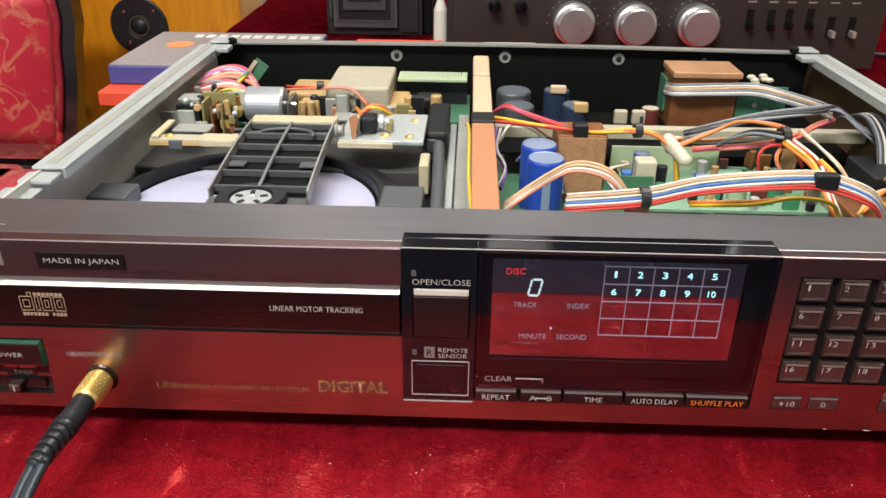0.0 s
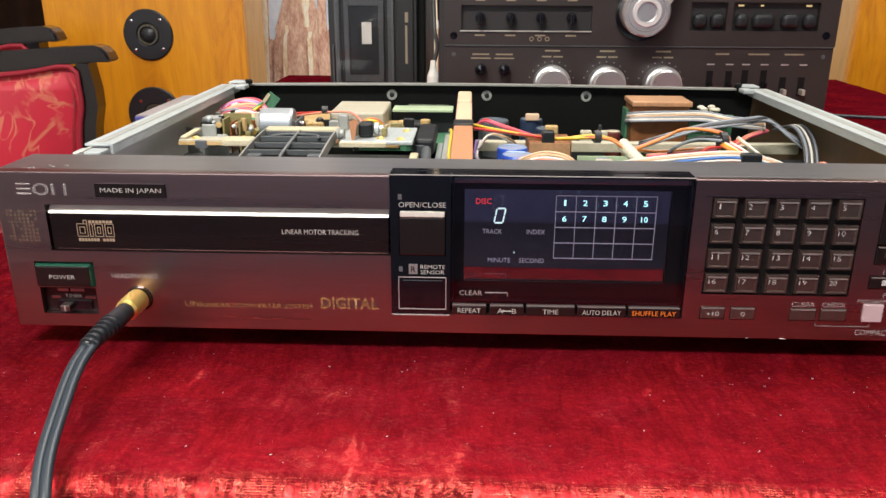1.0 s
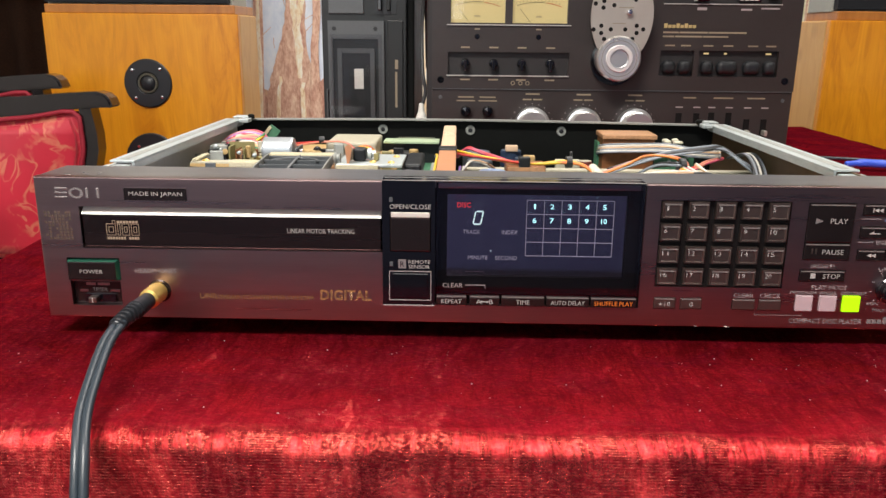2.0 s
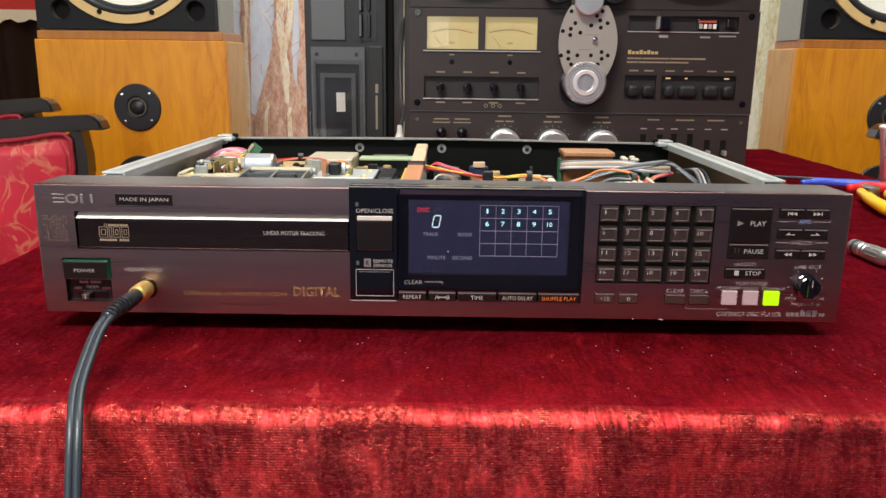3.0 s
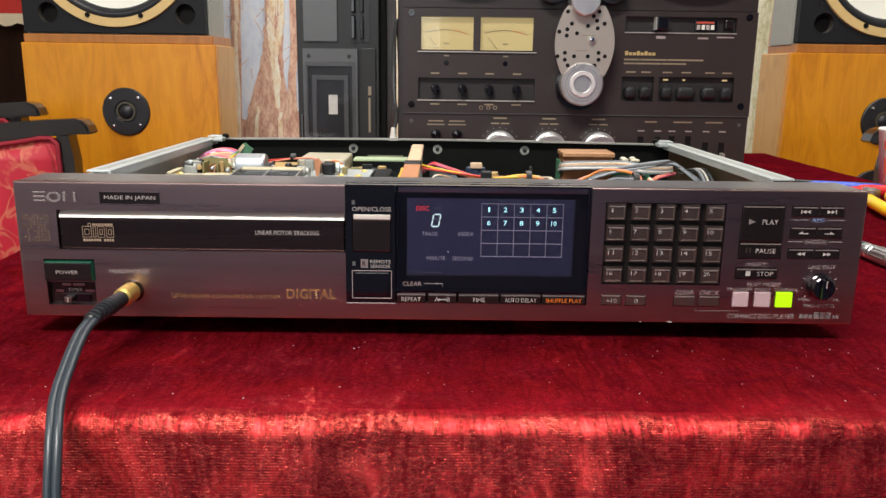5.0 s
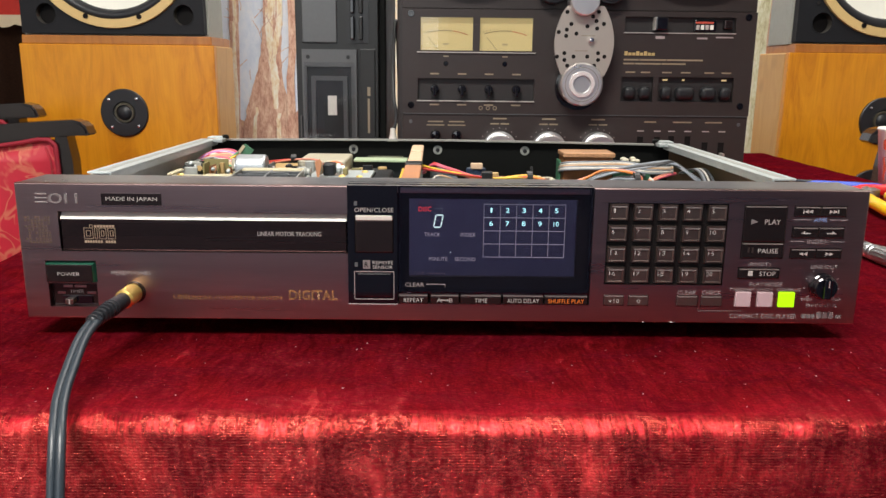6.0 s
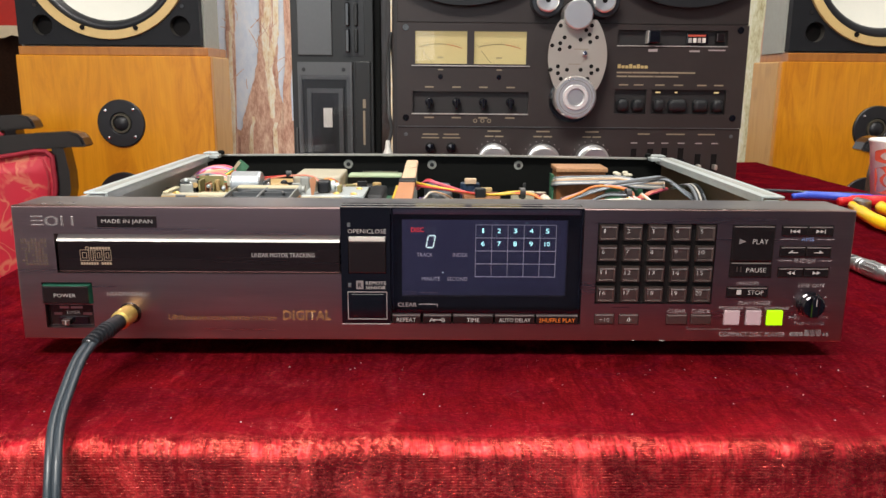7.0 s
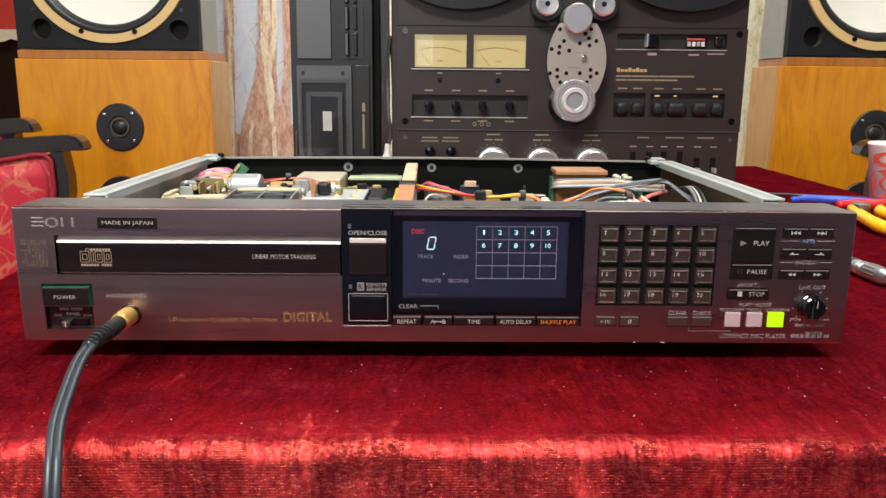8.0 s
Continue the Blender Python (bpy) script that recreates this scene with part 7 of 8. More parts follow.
part("lower_roller", turned((0.1603, FY - 0.004, 0.1233), (0, -1, 0), [(0.0235, 0.0), (0.0243, 0.010), (0.0243, 0.022), (0.0225, 0.0245), (0.0135, 0.0245), (0.0130, 0.0260), (0.0098, 0.0260), (0.0092, 0.0235), (0.0, 0.0235)], 48), BRUSHED, reel_deck, "polished aluminium capstan roller", smooth=False)
part("roller_ring", turned((0.1603, FY - 0.0285, 0.1233), (0, -1, 0), [(0.0100, 0.0), (0.0104, 0.0016), (0.0140, 0.0016), (0.0146, 0.0)], 40), surface("pale_satin_metal", (0.86, 0.82, 0.80), 0.3, 0.5, 0.03, 60, grain=0.0), reel_deck, "bright raised ring on the roller")
part("roller_groove", turned((0.1603, FY - 0.0284, 0.1233), (0, -1, 0), [(0.0186, 0.0), (0.0186, 0.0003), (0.0194, 0.0003), (0.0194, 0.0)], 40), HEADPLATE, reel_deck)
# black disc set low behind the roller paints its shadow
part("painted_roller_shade", turned((0.1600, FY, 0.1200), (0, -1, 0), [(0.0265, 0.0), (0.0265, 0.004), (0.0, 0.004)], 40), BLACK_GLOSS, reel_deck)
part("upper_roller", turned((0.1585, FY - 0.010, 0.2140), (0, -1, 0), [(0.0160, 0.0), (0.0162, 0.026), (0.0150, 0.0275), (0.0, 0.0275)], 48), BRUSHED, reel_deck, "turned aluminium roller", smooth=False)
for x in (0.1265, 0.1905):
    idler = part("tension_roller", turned((x, FY + 0.003, 0.2300), (0, -1, 0), [(0.0180, 0.0), (0.0185, 0.016), (0.0170, 0.0180), (0.0128, 0.0182)], 40), RUBBER, reel_deck, "black tension roller with silver cap")
    part("cap", turned((x, FY - 0.0140, 0.2300), (0, -1, 0), [(0.0128, 0.0), (0.0126, 0.0045), (0.0110, 0.0055), (0.0, 0.0050)], 36), BRUSHED, idler)
    part("axle", cylinder((x, FY - 0.0190, 0.2305), (0, -1, 0), 0.0028, 0.0010, 14), WELL, idler)
for x in (0.0320, 0.2880):
    reel = part("tape_reel", turned((x, FY - 0.008, 0.3515), (0, -1, 0), [(0.0, 0.0), (0.1270, 0.0), (0.1275, 0.0012), (0.1270, 0.0022), (0.0, 0.0022)], 72), MECH_BLACK, reel_deck, "large black tape reel")
    part("hub", turned((x, FY - 0.010, 0.3515), (0, -1, 0), [(0.036, 0.0), (0.036, 0.012), (0.030, 0.014), (0.0, 0.014)], 40), BRUSHED, reel)
    part("tape_pack", turned((x, FY + 0.002, 0.3515), (0, -1, 0), [(0.110, 0.0), (0.110, 0.009), (0.0, 0.009)], 60), MECH_BLACK, reel)

# counter slot, print and key groups
slot = part("counter_slot", boxed(0.2105, 0.3410, FY + 0.0062, FY + 0.0075, 0.1815, 0.2005), DECK_DARK, reel_deck)
part("slot_ledge", boxed(0.2110, 0.3405, FY - 0.0015, FY + 0.006, 0.1815, 0.1824), TRIM_LIGHT, slot)
part("pitch_slider", boxed(0.2460, 0.2600, FY - 0.0060, FY + 0.0060, 0.1850, 0.1995, bevel=0.0012), BLACK_GLOSS, slot, "black slider cap")
part("slider_edge", boxed(0.2452, 0.2460, FY - 0.0055, FY + 0.006, 0.1850, 0.1995), TRIM_LIGHT, slot)
cnt = part("tape_counter", boxed(0.2925, 0.3178, FY + 0.0010, FY + 0.0060, 0.1845, 0.1968, bevel=0.0006), BLACK_GLOSS, slot, "tape counter with four small wheels")
part("red_bar", boxed(0.2935, 0.3140, FY + 0.0004, FY + 0.0011, 0.1930, 0.1952), surface("counter_red", (0.45, 0.07, 0.04), 0.5, grain=0.0), cnt)
for i in range(4):
    part("wheel", boxed(0.2942 + 0.0054 * i, 0.2980 + 0.0054 * i, FY + 0.0002, FY + 0.0011, 0.1862, 0.1915), LABEL_WHITE if i % 2 else TRIM_LIGHT, cnt)
part("reset_key", boxed(0.3262, 0.3355, FY - 0.0020, FY + 0.0060, 0.1870, 0.1970, bevel=0.0010), BUTTON_DARK, slot)
bars([(0.2480, 0.2585, 0.1755, 0.1785), (0.2960, 0.3080, 0.1755, 0.1775), (0.3180, 0.3380, 0.1770, 0.1785)], FY - 0.0001, PRINT_DIM, upper)
bars([(0.2131 + 0.0045 * i, 0.2131 + 0.0045 * i + 0.0036, 0.1565, 0.1612 if i in (0, 3, 5) else 0.1597) for i in range(8)], FY - 0.0002, surface("deck_gold_mark", (0.55, 0.42, 0.18), 0.4, 0.4, grain=0.0), upper, "maker_mark", "gold blocks of a maker's mark")
bars([(0.2125, 0.2300, 0.1508, 0.1526), (0.2310, 0.2620, 0.1508, 0.1526), (0.2630, 0.3045, 0.1508, 0.1526), (0.2125, 0.2250, 0.1465, 0.1482), (0.2260, 0.2560, 0.1465, 0.1482), (0.2570, 0.2850, 0.1465, 0.1482)], FY - 0.0001, DECK_PRINT, upper)
for x0, x1, keys in ((0.2105, 0.2497, ((0.2212, 0.0075), (0.2390, 0.0075))), (0.2540, 0.3441, ((0.2640, 0.0070), (0.2860, 0.0115), (0.3135, 0.0095), (0.3335, 0.0070)))):
    back = part("key_recess", boxed(x0, x1, FY + 0.0062, FY + 0.0075, 0.1032, 0.1333), DECK_DARK, reel_deck)
    for x, w in keys:
        bmk = bmesh.new()
        box(bmk, x - w, x + w, FY - 0.0060, FY + 0.0062, 0.1065, 0.1215, bevel=0.0058, segments=5)
        part("transport_key", bmk, MECH_BLACK, back, "black rounded transport key")
        bars([(x - 0.0055, x + 0.0055, 0.1368, 0.1384)], FY - 0.0001, DECK_PRINT, upper)
for x, w in ((0.2640, 0.0028), (0.2855, 0.0014), (0.3335, 0.0028)):
    part("indicator", boxed(x - w, x + w, FY + 0.0050, FY + 0.0062, 0.1283, 0.1300), LED_WARM, reel_deck, "small warm indicator light")
for x in (0.0705, 0.1285, 0.1870):
    k3 = part("level_knob", turned((x, FY + 0.0015, 0.0490), (0, -1, 0), [(0.0190, 0.0), (0.0195, 0.014), (0.0190, 0.0150), (0.0172, 0.0155), (0.0168, 0.026), (0.0155, 0.0275), (0.0, 0.0275)], 48), BRUSHED, reel_deck, "large silver double level knob", smooth=False)
    bmk = bmesh.new()
    for i in range(11):
        a = radians(-90 + 18 * i)
        cyl(bmk, (x + 0.0245 * math.sin(a), FY + 0.0016, 0.0470 + 0.0245 * math.cos(a)), (0, -1, 0), 0.0006, 0.0004, 6)
    part("dial_dots", bmk, PRINT_DIM, lower)
    bars([(x - 0.008, x + 0.008, 0.0815, 0.0832), (x - 0.011, x - 0.001, 0.0755, 0.0770), (x + 0.001, x + 0.011, 0.0755, 0.0770)], FY + 0.0014, DECK_PRINT, lower)
for x in (-0.0055, 0.0195):
    part("small_knob", turned((x, FY + 0.0015, 0.0630), (0, -1, 0), [(0.0060, 0.0), (0.0060, 0.010), (0.0046, 0.0135), (0.0, 0.0140)], 24), BLACK_GLOSS, reel_deck, "small black knob")
    bars([(x - 0.009, x + 0.009, 0.0775, 0.0790), (x - 0.0105, x + 0.0105, 0.0735, 0.0748)], FY + 0.0014, DECK_PRINT, lower)
for x, z in ((0.2380, 0.0560), (0.2580, 0.0560), (0.2750, 0.0570), (0.2945, 0.0570), (0.3155, 0.0500), (0.3350, 0.0500)):
    slotp = part("lever_slot", boxed(x - 0.0034, x + 0.0034, FY + 0.0008, FY + 0.0016, z - 0.0130, z + 0.0070), WELL, lower)
    part("lever", boxed(x - 0.0018, x + 0.0018, FY - 0.0100, FY + 0.0010, z - 0.0110, z - 0.0050, bevel=0.0008), HEADPLATE if x > 0.31 else BLACK_GLOSS, slotp, "small lever")
    bars([(x - 0.004, x + 0.004, 0.0690, 0.0703)], FY + 0.0014, PRINT_DIM, lower)
bars([(0.2420, 0.2560, 0.0795, 0.0810), (0.2760, 0.2980, 0.0795, 0.0810), (0.3140, 0.3340, 0.0795, 0.0810)], FY + 0.0014, DECK_PRINT, lower)

# ---- cassette deck standing on end ----
CY = 0.70
cass = thing("cassette_deck", (-0.14, CY + 0.1, 0), "dark grey cassette deck standing on its side beside the reel deck", "cassette deck")
CX0, CX1 = -0.1945, -0.0835
part("case", boxed(CX0 + 0.0015, CX1 + 0.010, CY + 0.008, CY + 0.25, 0.0, 0.43, bevel=0.002), BLACK_STEEL, cass, "black steel case")
face = part("face", boxed(CX0, CX1, CY, CY + 0.0078, 0.0, 0.43, bevel=0.0012), CASS_GREY, cass, "dark grey face")
door = part("cassette_door", plate(bmesh.new(), -0.1860, -0.1125, 0.010, 0.1630, CY - 0.0060, CY, [(-0.1800, -0.1200, 0.018, 0.140)]), CASS_LIGHT, cass, "grey cassette door")
part("well", boxed(-0.1800, -0.1200, CY - 0.0040, CY - 0.0002, 0.018, 0.140), CASS_GREY, door)
part("step", plate(bmesh.new(), -0.1740, -0.1250, 0.030, 0.128, CY - 0.0075, CY - 0.0042, [(-0.1680, -0.1310, 0.038, 0.122)]), CASS_LIGHT, door)
part("window", boxed(-0.1680, -0.1310, CY - 0.0055, CY - 0.0042, 0.038, 0.122), CASS_DARK, door)
part("tape_label", boxed(-0.1520, -0.1400, CY - 0.0070, CY - 0.0056, 0.0760, 0.1020), LABEL_WHITE, door, "small white label")
part("door_pane", boxed(-0.1830, -0.1150, CY - 0.0096, CY - 0.0088, 0.014, 0.146), CLEAR_PANE, door)
for x in (-0.178, -0.124):
    part("door_screw", turned((x, CY - 0.006, 0.1530), (0, -1, 0), [(0.0, 0.0008), (0.0024, 0.0008), (0.0028, 0.0)], 12), CASS_DARK, door)
part("strip_panel", boxed(-0.1080, -0.0880, CY - 0.0030, CY, 0.004, 0.1640, bevel=0.0008), CASS_GREY, cass)
bars([(-0.0985, -0.0945, 0.1020, 0.1140), (-0.0983, -0.0955, 0.0520, 0.0985)], CY - 0.0033, DECK_PRINT, cass, "maker_mark")
part("side_hinge", boxed(-0.1900, -0.1880, CY - 0.0050, CY, 0.02, 0.075, bevel=0.0005), CASS_LIGHT, cass)
part("cover_panel", boxed(-0.1850, -0.1390, CY - 0.0030, CY, 0.1720, 0.34, bevel=0.0008), CASS_LIGHT, cass, "pale grey meter cover")
recp = part("key_channel", boxed(-0.1250, -0.0960, CY - 0.0015, CY, 0.1720, 0.36), CASS_DARK, cass)
for i in range(5):
    z = 0.176 + 0.034 * i
    part("function_key", boxed(-0.1205, -0.1150, CY - 0.0100, CY - 0.0015, z, z + 0.030, bevel=0.0012), BLACK_GLOSS, recp)
    part("function_key", boxed(-0.1090, -0.1040, CY - 0.0070, CY - 0.0015, z, z + 0.030, bevel=0.0012), CASS_GREY, recp)

# white plug on a thin lead hanging between the two decks
plug = thing("phono_lead", (-0.060, 0.60, 0.03), "black lead with a white plug beside the reel deck", "cable")
part("plug_body", turned((-0.0590, 0.60, 0.0), (0, 0.05, 1), [(0.0, 0.0), (0.0070, 0.0), (0.0070, 0.048), (0.0040, 0.056), (0.0030, 0.066), (0.0, 0.066)], 16), LABEL_WHITE, plug, "white plastic plug")
part("cord", tube(bmesh.new(), [(-0.0590, 0.603, 0.060), (-0.0545, 0.605, 0.080), (-0.0580, 0.61, 0.105), (-0.0600, 0.64, 0.16), (-0.0600, 0.72, 0.20), (-0.060, 0.80, 0.10)], 0.0022, 8), WIRES["black"], plug)


# ---- loudspeakers ----
def woofer(cab, x, y, z):
    w = part("woofer", turned((x, y, z), (0, -1, 0), [(0.0, -0.045), (0.045, -0.042), (0.138, -0.008)], 64), CONE_WHITE, cab, "large white paper cone woofer", smooth=True)
    part("surround", turned((x, y, z), (0, -1, 0), [(0.137, -0.008), (0.144, 0.004), (0.153, 0.005), (0.158, 0.001)], 64), RUBBER, w, "black rubber surround", smooth=True)
    part("gasket", turned((x, y, z), (0, -1, 0), [(0.1570, 0.0), (0.1570, 0.006), (0.1745, 0.006), (0.1755, 0.0)], 64), CONE_RING, w, "cream gasket ring")
    for a in (-160, -200, -112, -248, -22, 22, 68, -68):
        part("fixing", cylinder((x + 0.1610 * math.sin(radians(a)), y - 0.004, z + 0.1610 * math.cos(radians(a))), (0, -1, 0), 0.0052, 0.0045, 12), WELL, w)


def bore(ob, holes, depth):
    """Cuts round holes (x, y, z, radius) through a part along y."""
    for x, y, z, r in holes:
        bmc = bmesh.new()
        cyl(bmc, (x, y - 0.01, z), (0, 1, 0), r, depth, 56)
        bmesh.ops.recalc_face_normals(bmc, faces=bmc.faces)
        me = bpy.data.meshes.new("cutter")
        bmc.to_mesh(me)
        tool = bpy.data.objects.new("cutter", me)
        bpy.context.scene.collection.objects.link(tool)
        tool.matrix_world = Matrix.Identity(4)
        cut = ob.modifiers.new("cut", "BOOLEAN")
        cut.operation, cut.solver, cut.object = "DIFFERENCE", "EXACT", tool
        bpy.context.view_layer.update()
        solid = bpy.data.meshes.new_from_object(ob.evaluated_get(bpy.context.evaluated_depsgraph_get()))
        ob.modifiers.clear()
        ob.data = solid
        bpy.data.objects.remove(tool)
        bpy.data.meshes.remove(me)


def loudspeaker(side, x0, x1, y0):
    """A black monitor on a tall pine cabinet. side: -1 west, 1 east."""
    z1, depth = 0.182, 0.155
    low = thing("pine_cabinet", ((x0 + x1) / 2, y0 + 0.1, FLOOR_Z), "tall orange varnished pine speaker cabinet with a black tweeter", "speaker cabinet", "pine cabinets")
    part("front", boxed(x0 + (0.010 if side < 0 else 0), x1 - (0 if side < 0 else 0.010), y0, y0 + 0.018, FLOOR_Z, z1, bevel=0.002), PINE, low, "orange varnished pine front")
    for a in (x0, x1 - 0.016):
        part("side", boxed(a, a + 0.016, y0 + 0.0185, y0 + depth, FLOOR_Z, z1, bevel=0.003), PINE_PALE, low, "paler pine side")
    part("top_band", boxed(x0 + 0.014, x1 - 0.006, y0 + 0.006, y0 + depth, z1, z1 + 0.018, bevel=0.002), PINE_BAND, low, "reddish brown plinth band")
    part("back", boxed(x0 + 0.016, x1 - 0.016, y0 + depth - 0.012, y0 + depth, FLOOR_Z, z1), PINE_BAND, low)
    tx = -0.6650 if side < 0 else 0.9500
    ring_mat = surface("dull_bronze_ring", (0.11, 0.10, 0.075), 0.4, 0.6, grain=0.03)
    for z, r in ((0.042, 0.0500), (-0.118, 0.056)):
        t = part("tweeter", turned((tx - (0.004 if z < 0 else 0), y0, z), (0, -1, 0), [(r, 0.0), (r, 0.004), (r - 0.002, 0.0055), (0.024, 0.0055), (0.021, 0.003)], 48), TWEETER, low, "round black tweeter plate with screws")
        part("ring", turned((tx - (0.004 if z < 0 else 0), y0, z), (0, -1, 0), [(0.0215, 0.003), (0.020, 0.006), (0.0165, 0.006), (0.0160, 0.003)], 36), ring_mat, t)
        part("dome", turned((tx - (0.004 if z < 0 else 0), y0, z), (0, -1, 0), [(0.0162, 0.002), (0.0140, 0.0055), (0.008, 0.0085), (0.0, 0.0095)], 28), TWEETER, t, smooth=True)
        for a in (44, 134, 222, 312):
            part("screw", turned((tx + 0.0405 * math.sin(radians(a)), y0 - 0.0055, z + 0.0405 * math.cos(radians(a))), (0, -1, 0), [(0.0036, 0.0), (0.0030, 0.0016), (0.0, 0.0020)], 12), CHROME, t, "bright screw")
    mon = thing("monitor_speaker", ((x0 + x1) / 2, y0 + 0.1, z1 + 0.018), "black monitor loudspeaker with a white woofer cone", "loudspeaker", "monitor speakers")
    mx0, mx1, mz0, mz1 = x0 + 0.011, x1 - 0.017, z1 + 0.018, z1 + 0.018 + 0.60
    my = y0 + 0.010
    cx = (x0 + x1) / 2
    ports = [cx - 0.1400, cx + 0.1450]
    baffle = part("baffle", boxed(mx0 + 0.004, mx1 - 0.004, my, my + 0.020, mz0 + 0.004, mz1 - 0.004), SPEAKER_BLACK, mon, "black front baffle")
    bore(baffle, [(cx, my, mz0 + 0.190, 0.1572)] + [(x, my, mz0 + 0.0428, 0.0207) for x in ports], 0.05)
    shell = part("cabinet", boxed(mx0, mx1, my + 0.021, my + 0.130, mz0, mz1), SPEAKER_GREY, mon, "grey cabinet shell")
    bore(shell, [(cx, my, mz0 + 0.190, 0.1572)], 0.08)
    woofer(mon, cx, my, mz0 + 0.190)
    for x in ports:
        port = part("port", turned((x, my, mz0 + 0.0428), (0, -1, 0), [(0.0, -0.0190), (0.0205, -0.0190), (0.0205, 0.0), (0.0210, 0.0006), (0.0226, 0.0006), (0.0230, -0.0002)], 40), SPEAKER_BLACK, mon, "round bass port")
        part("port_sleeve", turned((x, my, mz0 + 0.0428), (0, -1, 0), [(0.0203, -0.0185), (0.0203, -0.0005)], 32), surface("dim_cardboard", (0.055, 0.05, 0.042), 0.8, 0.0, 0.15, 60, grain=0.1), port, "pale cardboard sleeve", smooth=True)
        part("port_throat", cylinder((x, my + 0.0186, mz0 + 0.0428), (0, -1, 0), 0.0200, 0.0006, 28), WELL, port)
    for s in (-1, 1):
        part("baffle_screw", turned((cx + s * 0.152, my, mz0 + 0.083), (0, -1, 0), [(0.0, 0.001), (0.0045, 0.001), (0.005, 0.0)], 12), BLACK_GLOSS, mon)


loudspeaker(-1, -0.8850, -0.4700, 1.30)
loudspeaker(1, 0.7350, 1.1500, 1.30)


# ---- chairs ----
def armchair(tip_x, y, s, dz=0.0):
    """A lacquered chair seen from its back: crest rail, raked posts, padded back. s: which way the rail's free end points."""
    def X(d):
        return tip_x - s * d
    ch = thing("chair", (X(0.25), y - 0.2, FLOOR_Z), "black lacquered chair with red and gold brocade upholstery", "chair", "lacquered chairs")
    bm = bmesh.new()
    out = [(0.0, 0.020), (0.005, 0.033), (0.014, 0.041), (0.028, 0.0445), (0.070, 0.042), (0.157, 0.0345), (0.33, 0.024), (0.50, 0.020), (0.50, -0.022), (0.33, -0.014), (0.16, 0.0016), (0.054, 0.0145), (0.020, 0.0165), (0.005, 0.0165)]
    out = [(X(d), z + dz) for d, z in out]
    prism(bm, out if s < 0 else out[::-1], y - 0.020, y + 0.020)
    bmesh.ops.bevel(bm, geom=[e for e in bm.edges if abs(e.verts[0].co.y - e.verts[1].co.y) < 1e-6], offset=0.004, segments=2, affect="EDGES")
    part("crest_rail", bm, LACQUER, ch, "thick black lacquered rail with a rounded end")
    bow = [(0.062, 0.014), (0.0555, -0.030), (0.0555, -0.060), (0.064, -0.095), (0.071, -0.153), (0.089, -0.236), (0.110, -0.330)]
    for mirror in (0, 1):
        bm = bmesh.new()
        near = [(X(0.56 - d if mirror else d), z + dz) for d, z in bow]
        far = [(X(0.56 - d + 0.022 if mirror else d - 0.022), z + dz) for d, z in reversed(bow)]
        prism(bm, near + far, y - 0.016, y + 0.016)
        part("back_post", bm, LACQUER, ch, "bowed black post")
    edge = [(X(d + 0.004), z + dz) for d, z in bow[1:-1]]
    other = [(X(0.552 - d), z + dz) for d, z in reversed(bow[1:-1])]
    bm = bmesh.new()
    prism(bm, [(X(0.070), 0.008 + dz)] + edge + [(X(0.100), -0.262 + dz), (X(0.46), -0.262 + dz)] + other + [(X(0.485), -0.012 + dz), (X(0.33), -0.016 + dz), (X(0.16), -0.004 + dz)], y - 0.026, y + 0.012)
    bmesh.ops.bevel(bm, geom=[e for e in bm.edges if all(v.co.y < y - 0.02 for v in e.verts)], offset=0.011, segments=4, affect="EDGES")
    pad = part("back_pad", bm, BROCADE, ch, "padded red brocade back", smooth=True)
    part("piping", tube(bmesh.new(), [(X(0.485), y - 0.020, -0.012 + dz), (X(0.33), y - 0.020, -0.016 + dz), (X(0.16), y - 0.020, -0.003 + dz), (X(0.070), y - 0.020, 0.009 + dz)] + [(x, y - 0.020, z) for x, z in edge], 0.0042, 8, 3), surface("crimson_piping", (0.26, 0.008, 0.022), 0.7, 0.0, 0.15, 60, grain=0.2), pad, "dark red piping")
    part("lower_rail", boxed(min(X(0.49), X(0.03)), max(X(0.49), X(0.03)), y - 0.018, y + 0.018, -0.345, -0.300, bevel=0.004), LACQUER, ch)
    part("seat", boxed(min(X(0.50), X(0.02)), max(X(0.50), X(0.02)), y - 0.40, y - 0.022, -0.36, -0.30, bevel=0.012), BROCADE, ch)
    for d in (0.05, 0.47):
        for yy in (y - 0.37, y):
            part("leg", boxed(min(X(d), X(d + 0.03)), max(X(d), X(d + 0.03)), yy - 0.015, yy + 0.015, FLOOR_Z, -0.345, bevel=0.003), LACQUER, ch)


armchair(-0.622, 1.035, 1)
armchair(0.785, 1.06, -1)
armchair(-0.775, 1.17, 1, 0.022)

# ---- things on the table behind and beside the player ----
case = thing("boxed_set", (-0.25, 0.49, 0.0), "flat blue printed case lying behind the player", "case")
part("case_body", boxed(-0.336, -0.170, 0.425, 0.560, 0.0135, 0.0290, bevel=0.001), BOX_BLUE, case, "blue case body")
part("printed_lid", boxed(-0.335, -0.171, 0.426, 0.559, 0.0291, 0.0300), BOX_TOP, case, "grey and pink printed lid")
for i in range(11):
    part("title_bar", boxed(-0.297 + 0.0115 * i, -0.289 + 0.0115 * i, 0.535, 0.548, 0.0300, 0.0303), LABEL_WHITE, case, "pale print block")
part("orange_spot", turned((-0.300, 0.505, 0.0300), (0, 0, 1), [(0.013, 0.0), (0.013, 0.0003), (0.0, 0.0003)], 20), BOX_ORANGE, case)
redcase = thing("red_case", (-0.25, 0.49, 0.0), "thin bright red case under the blue one", "case")
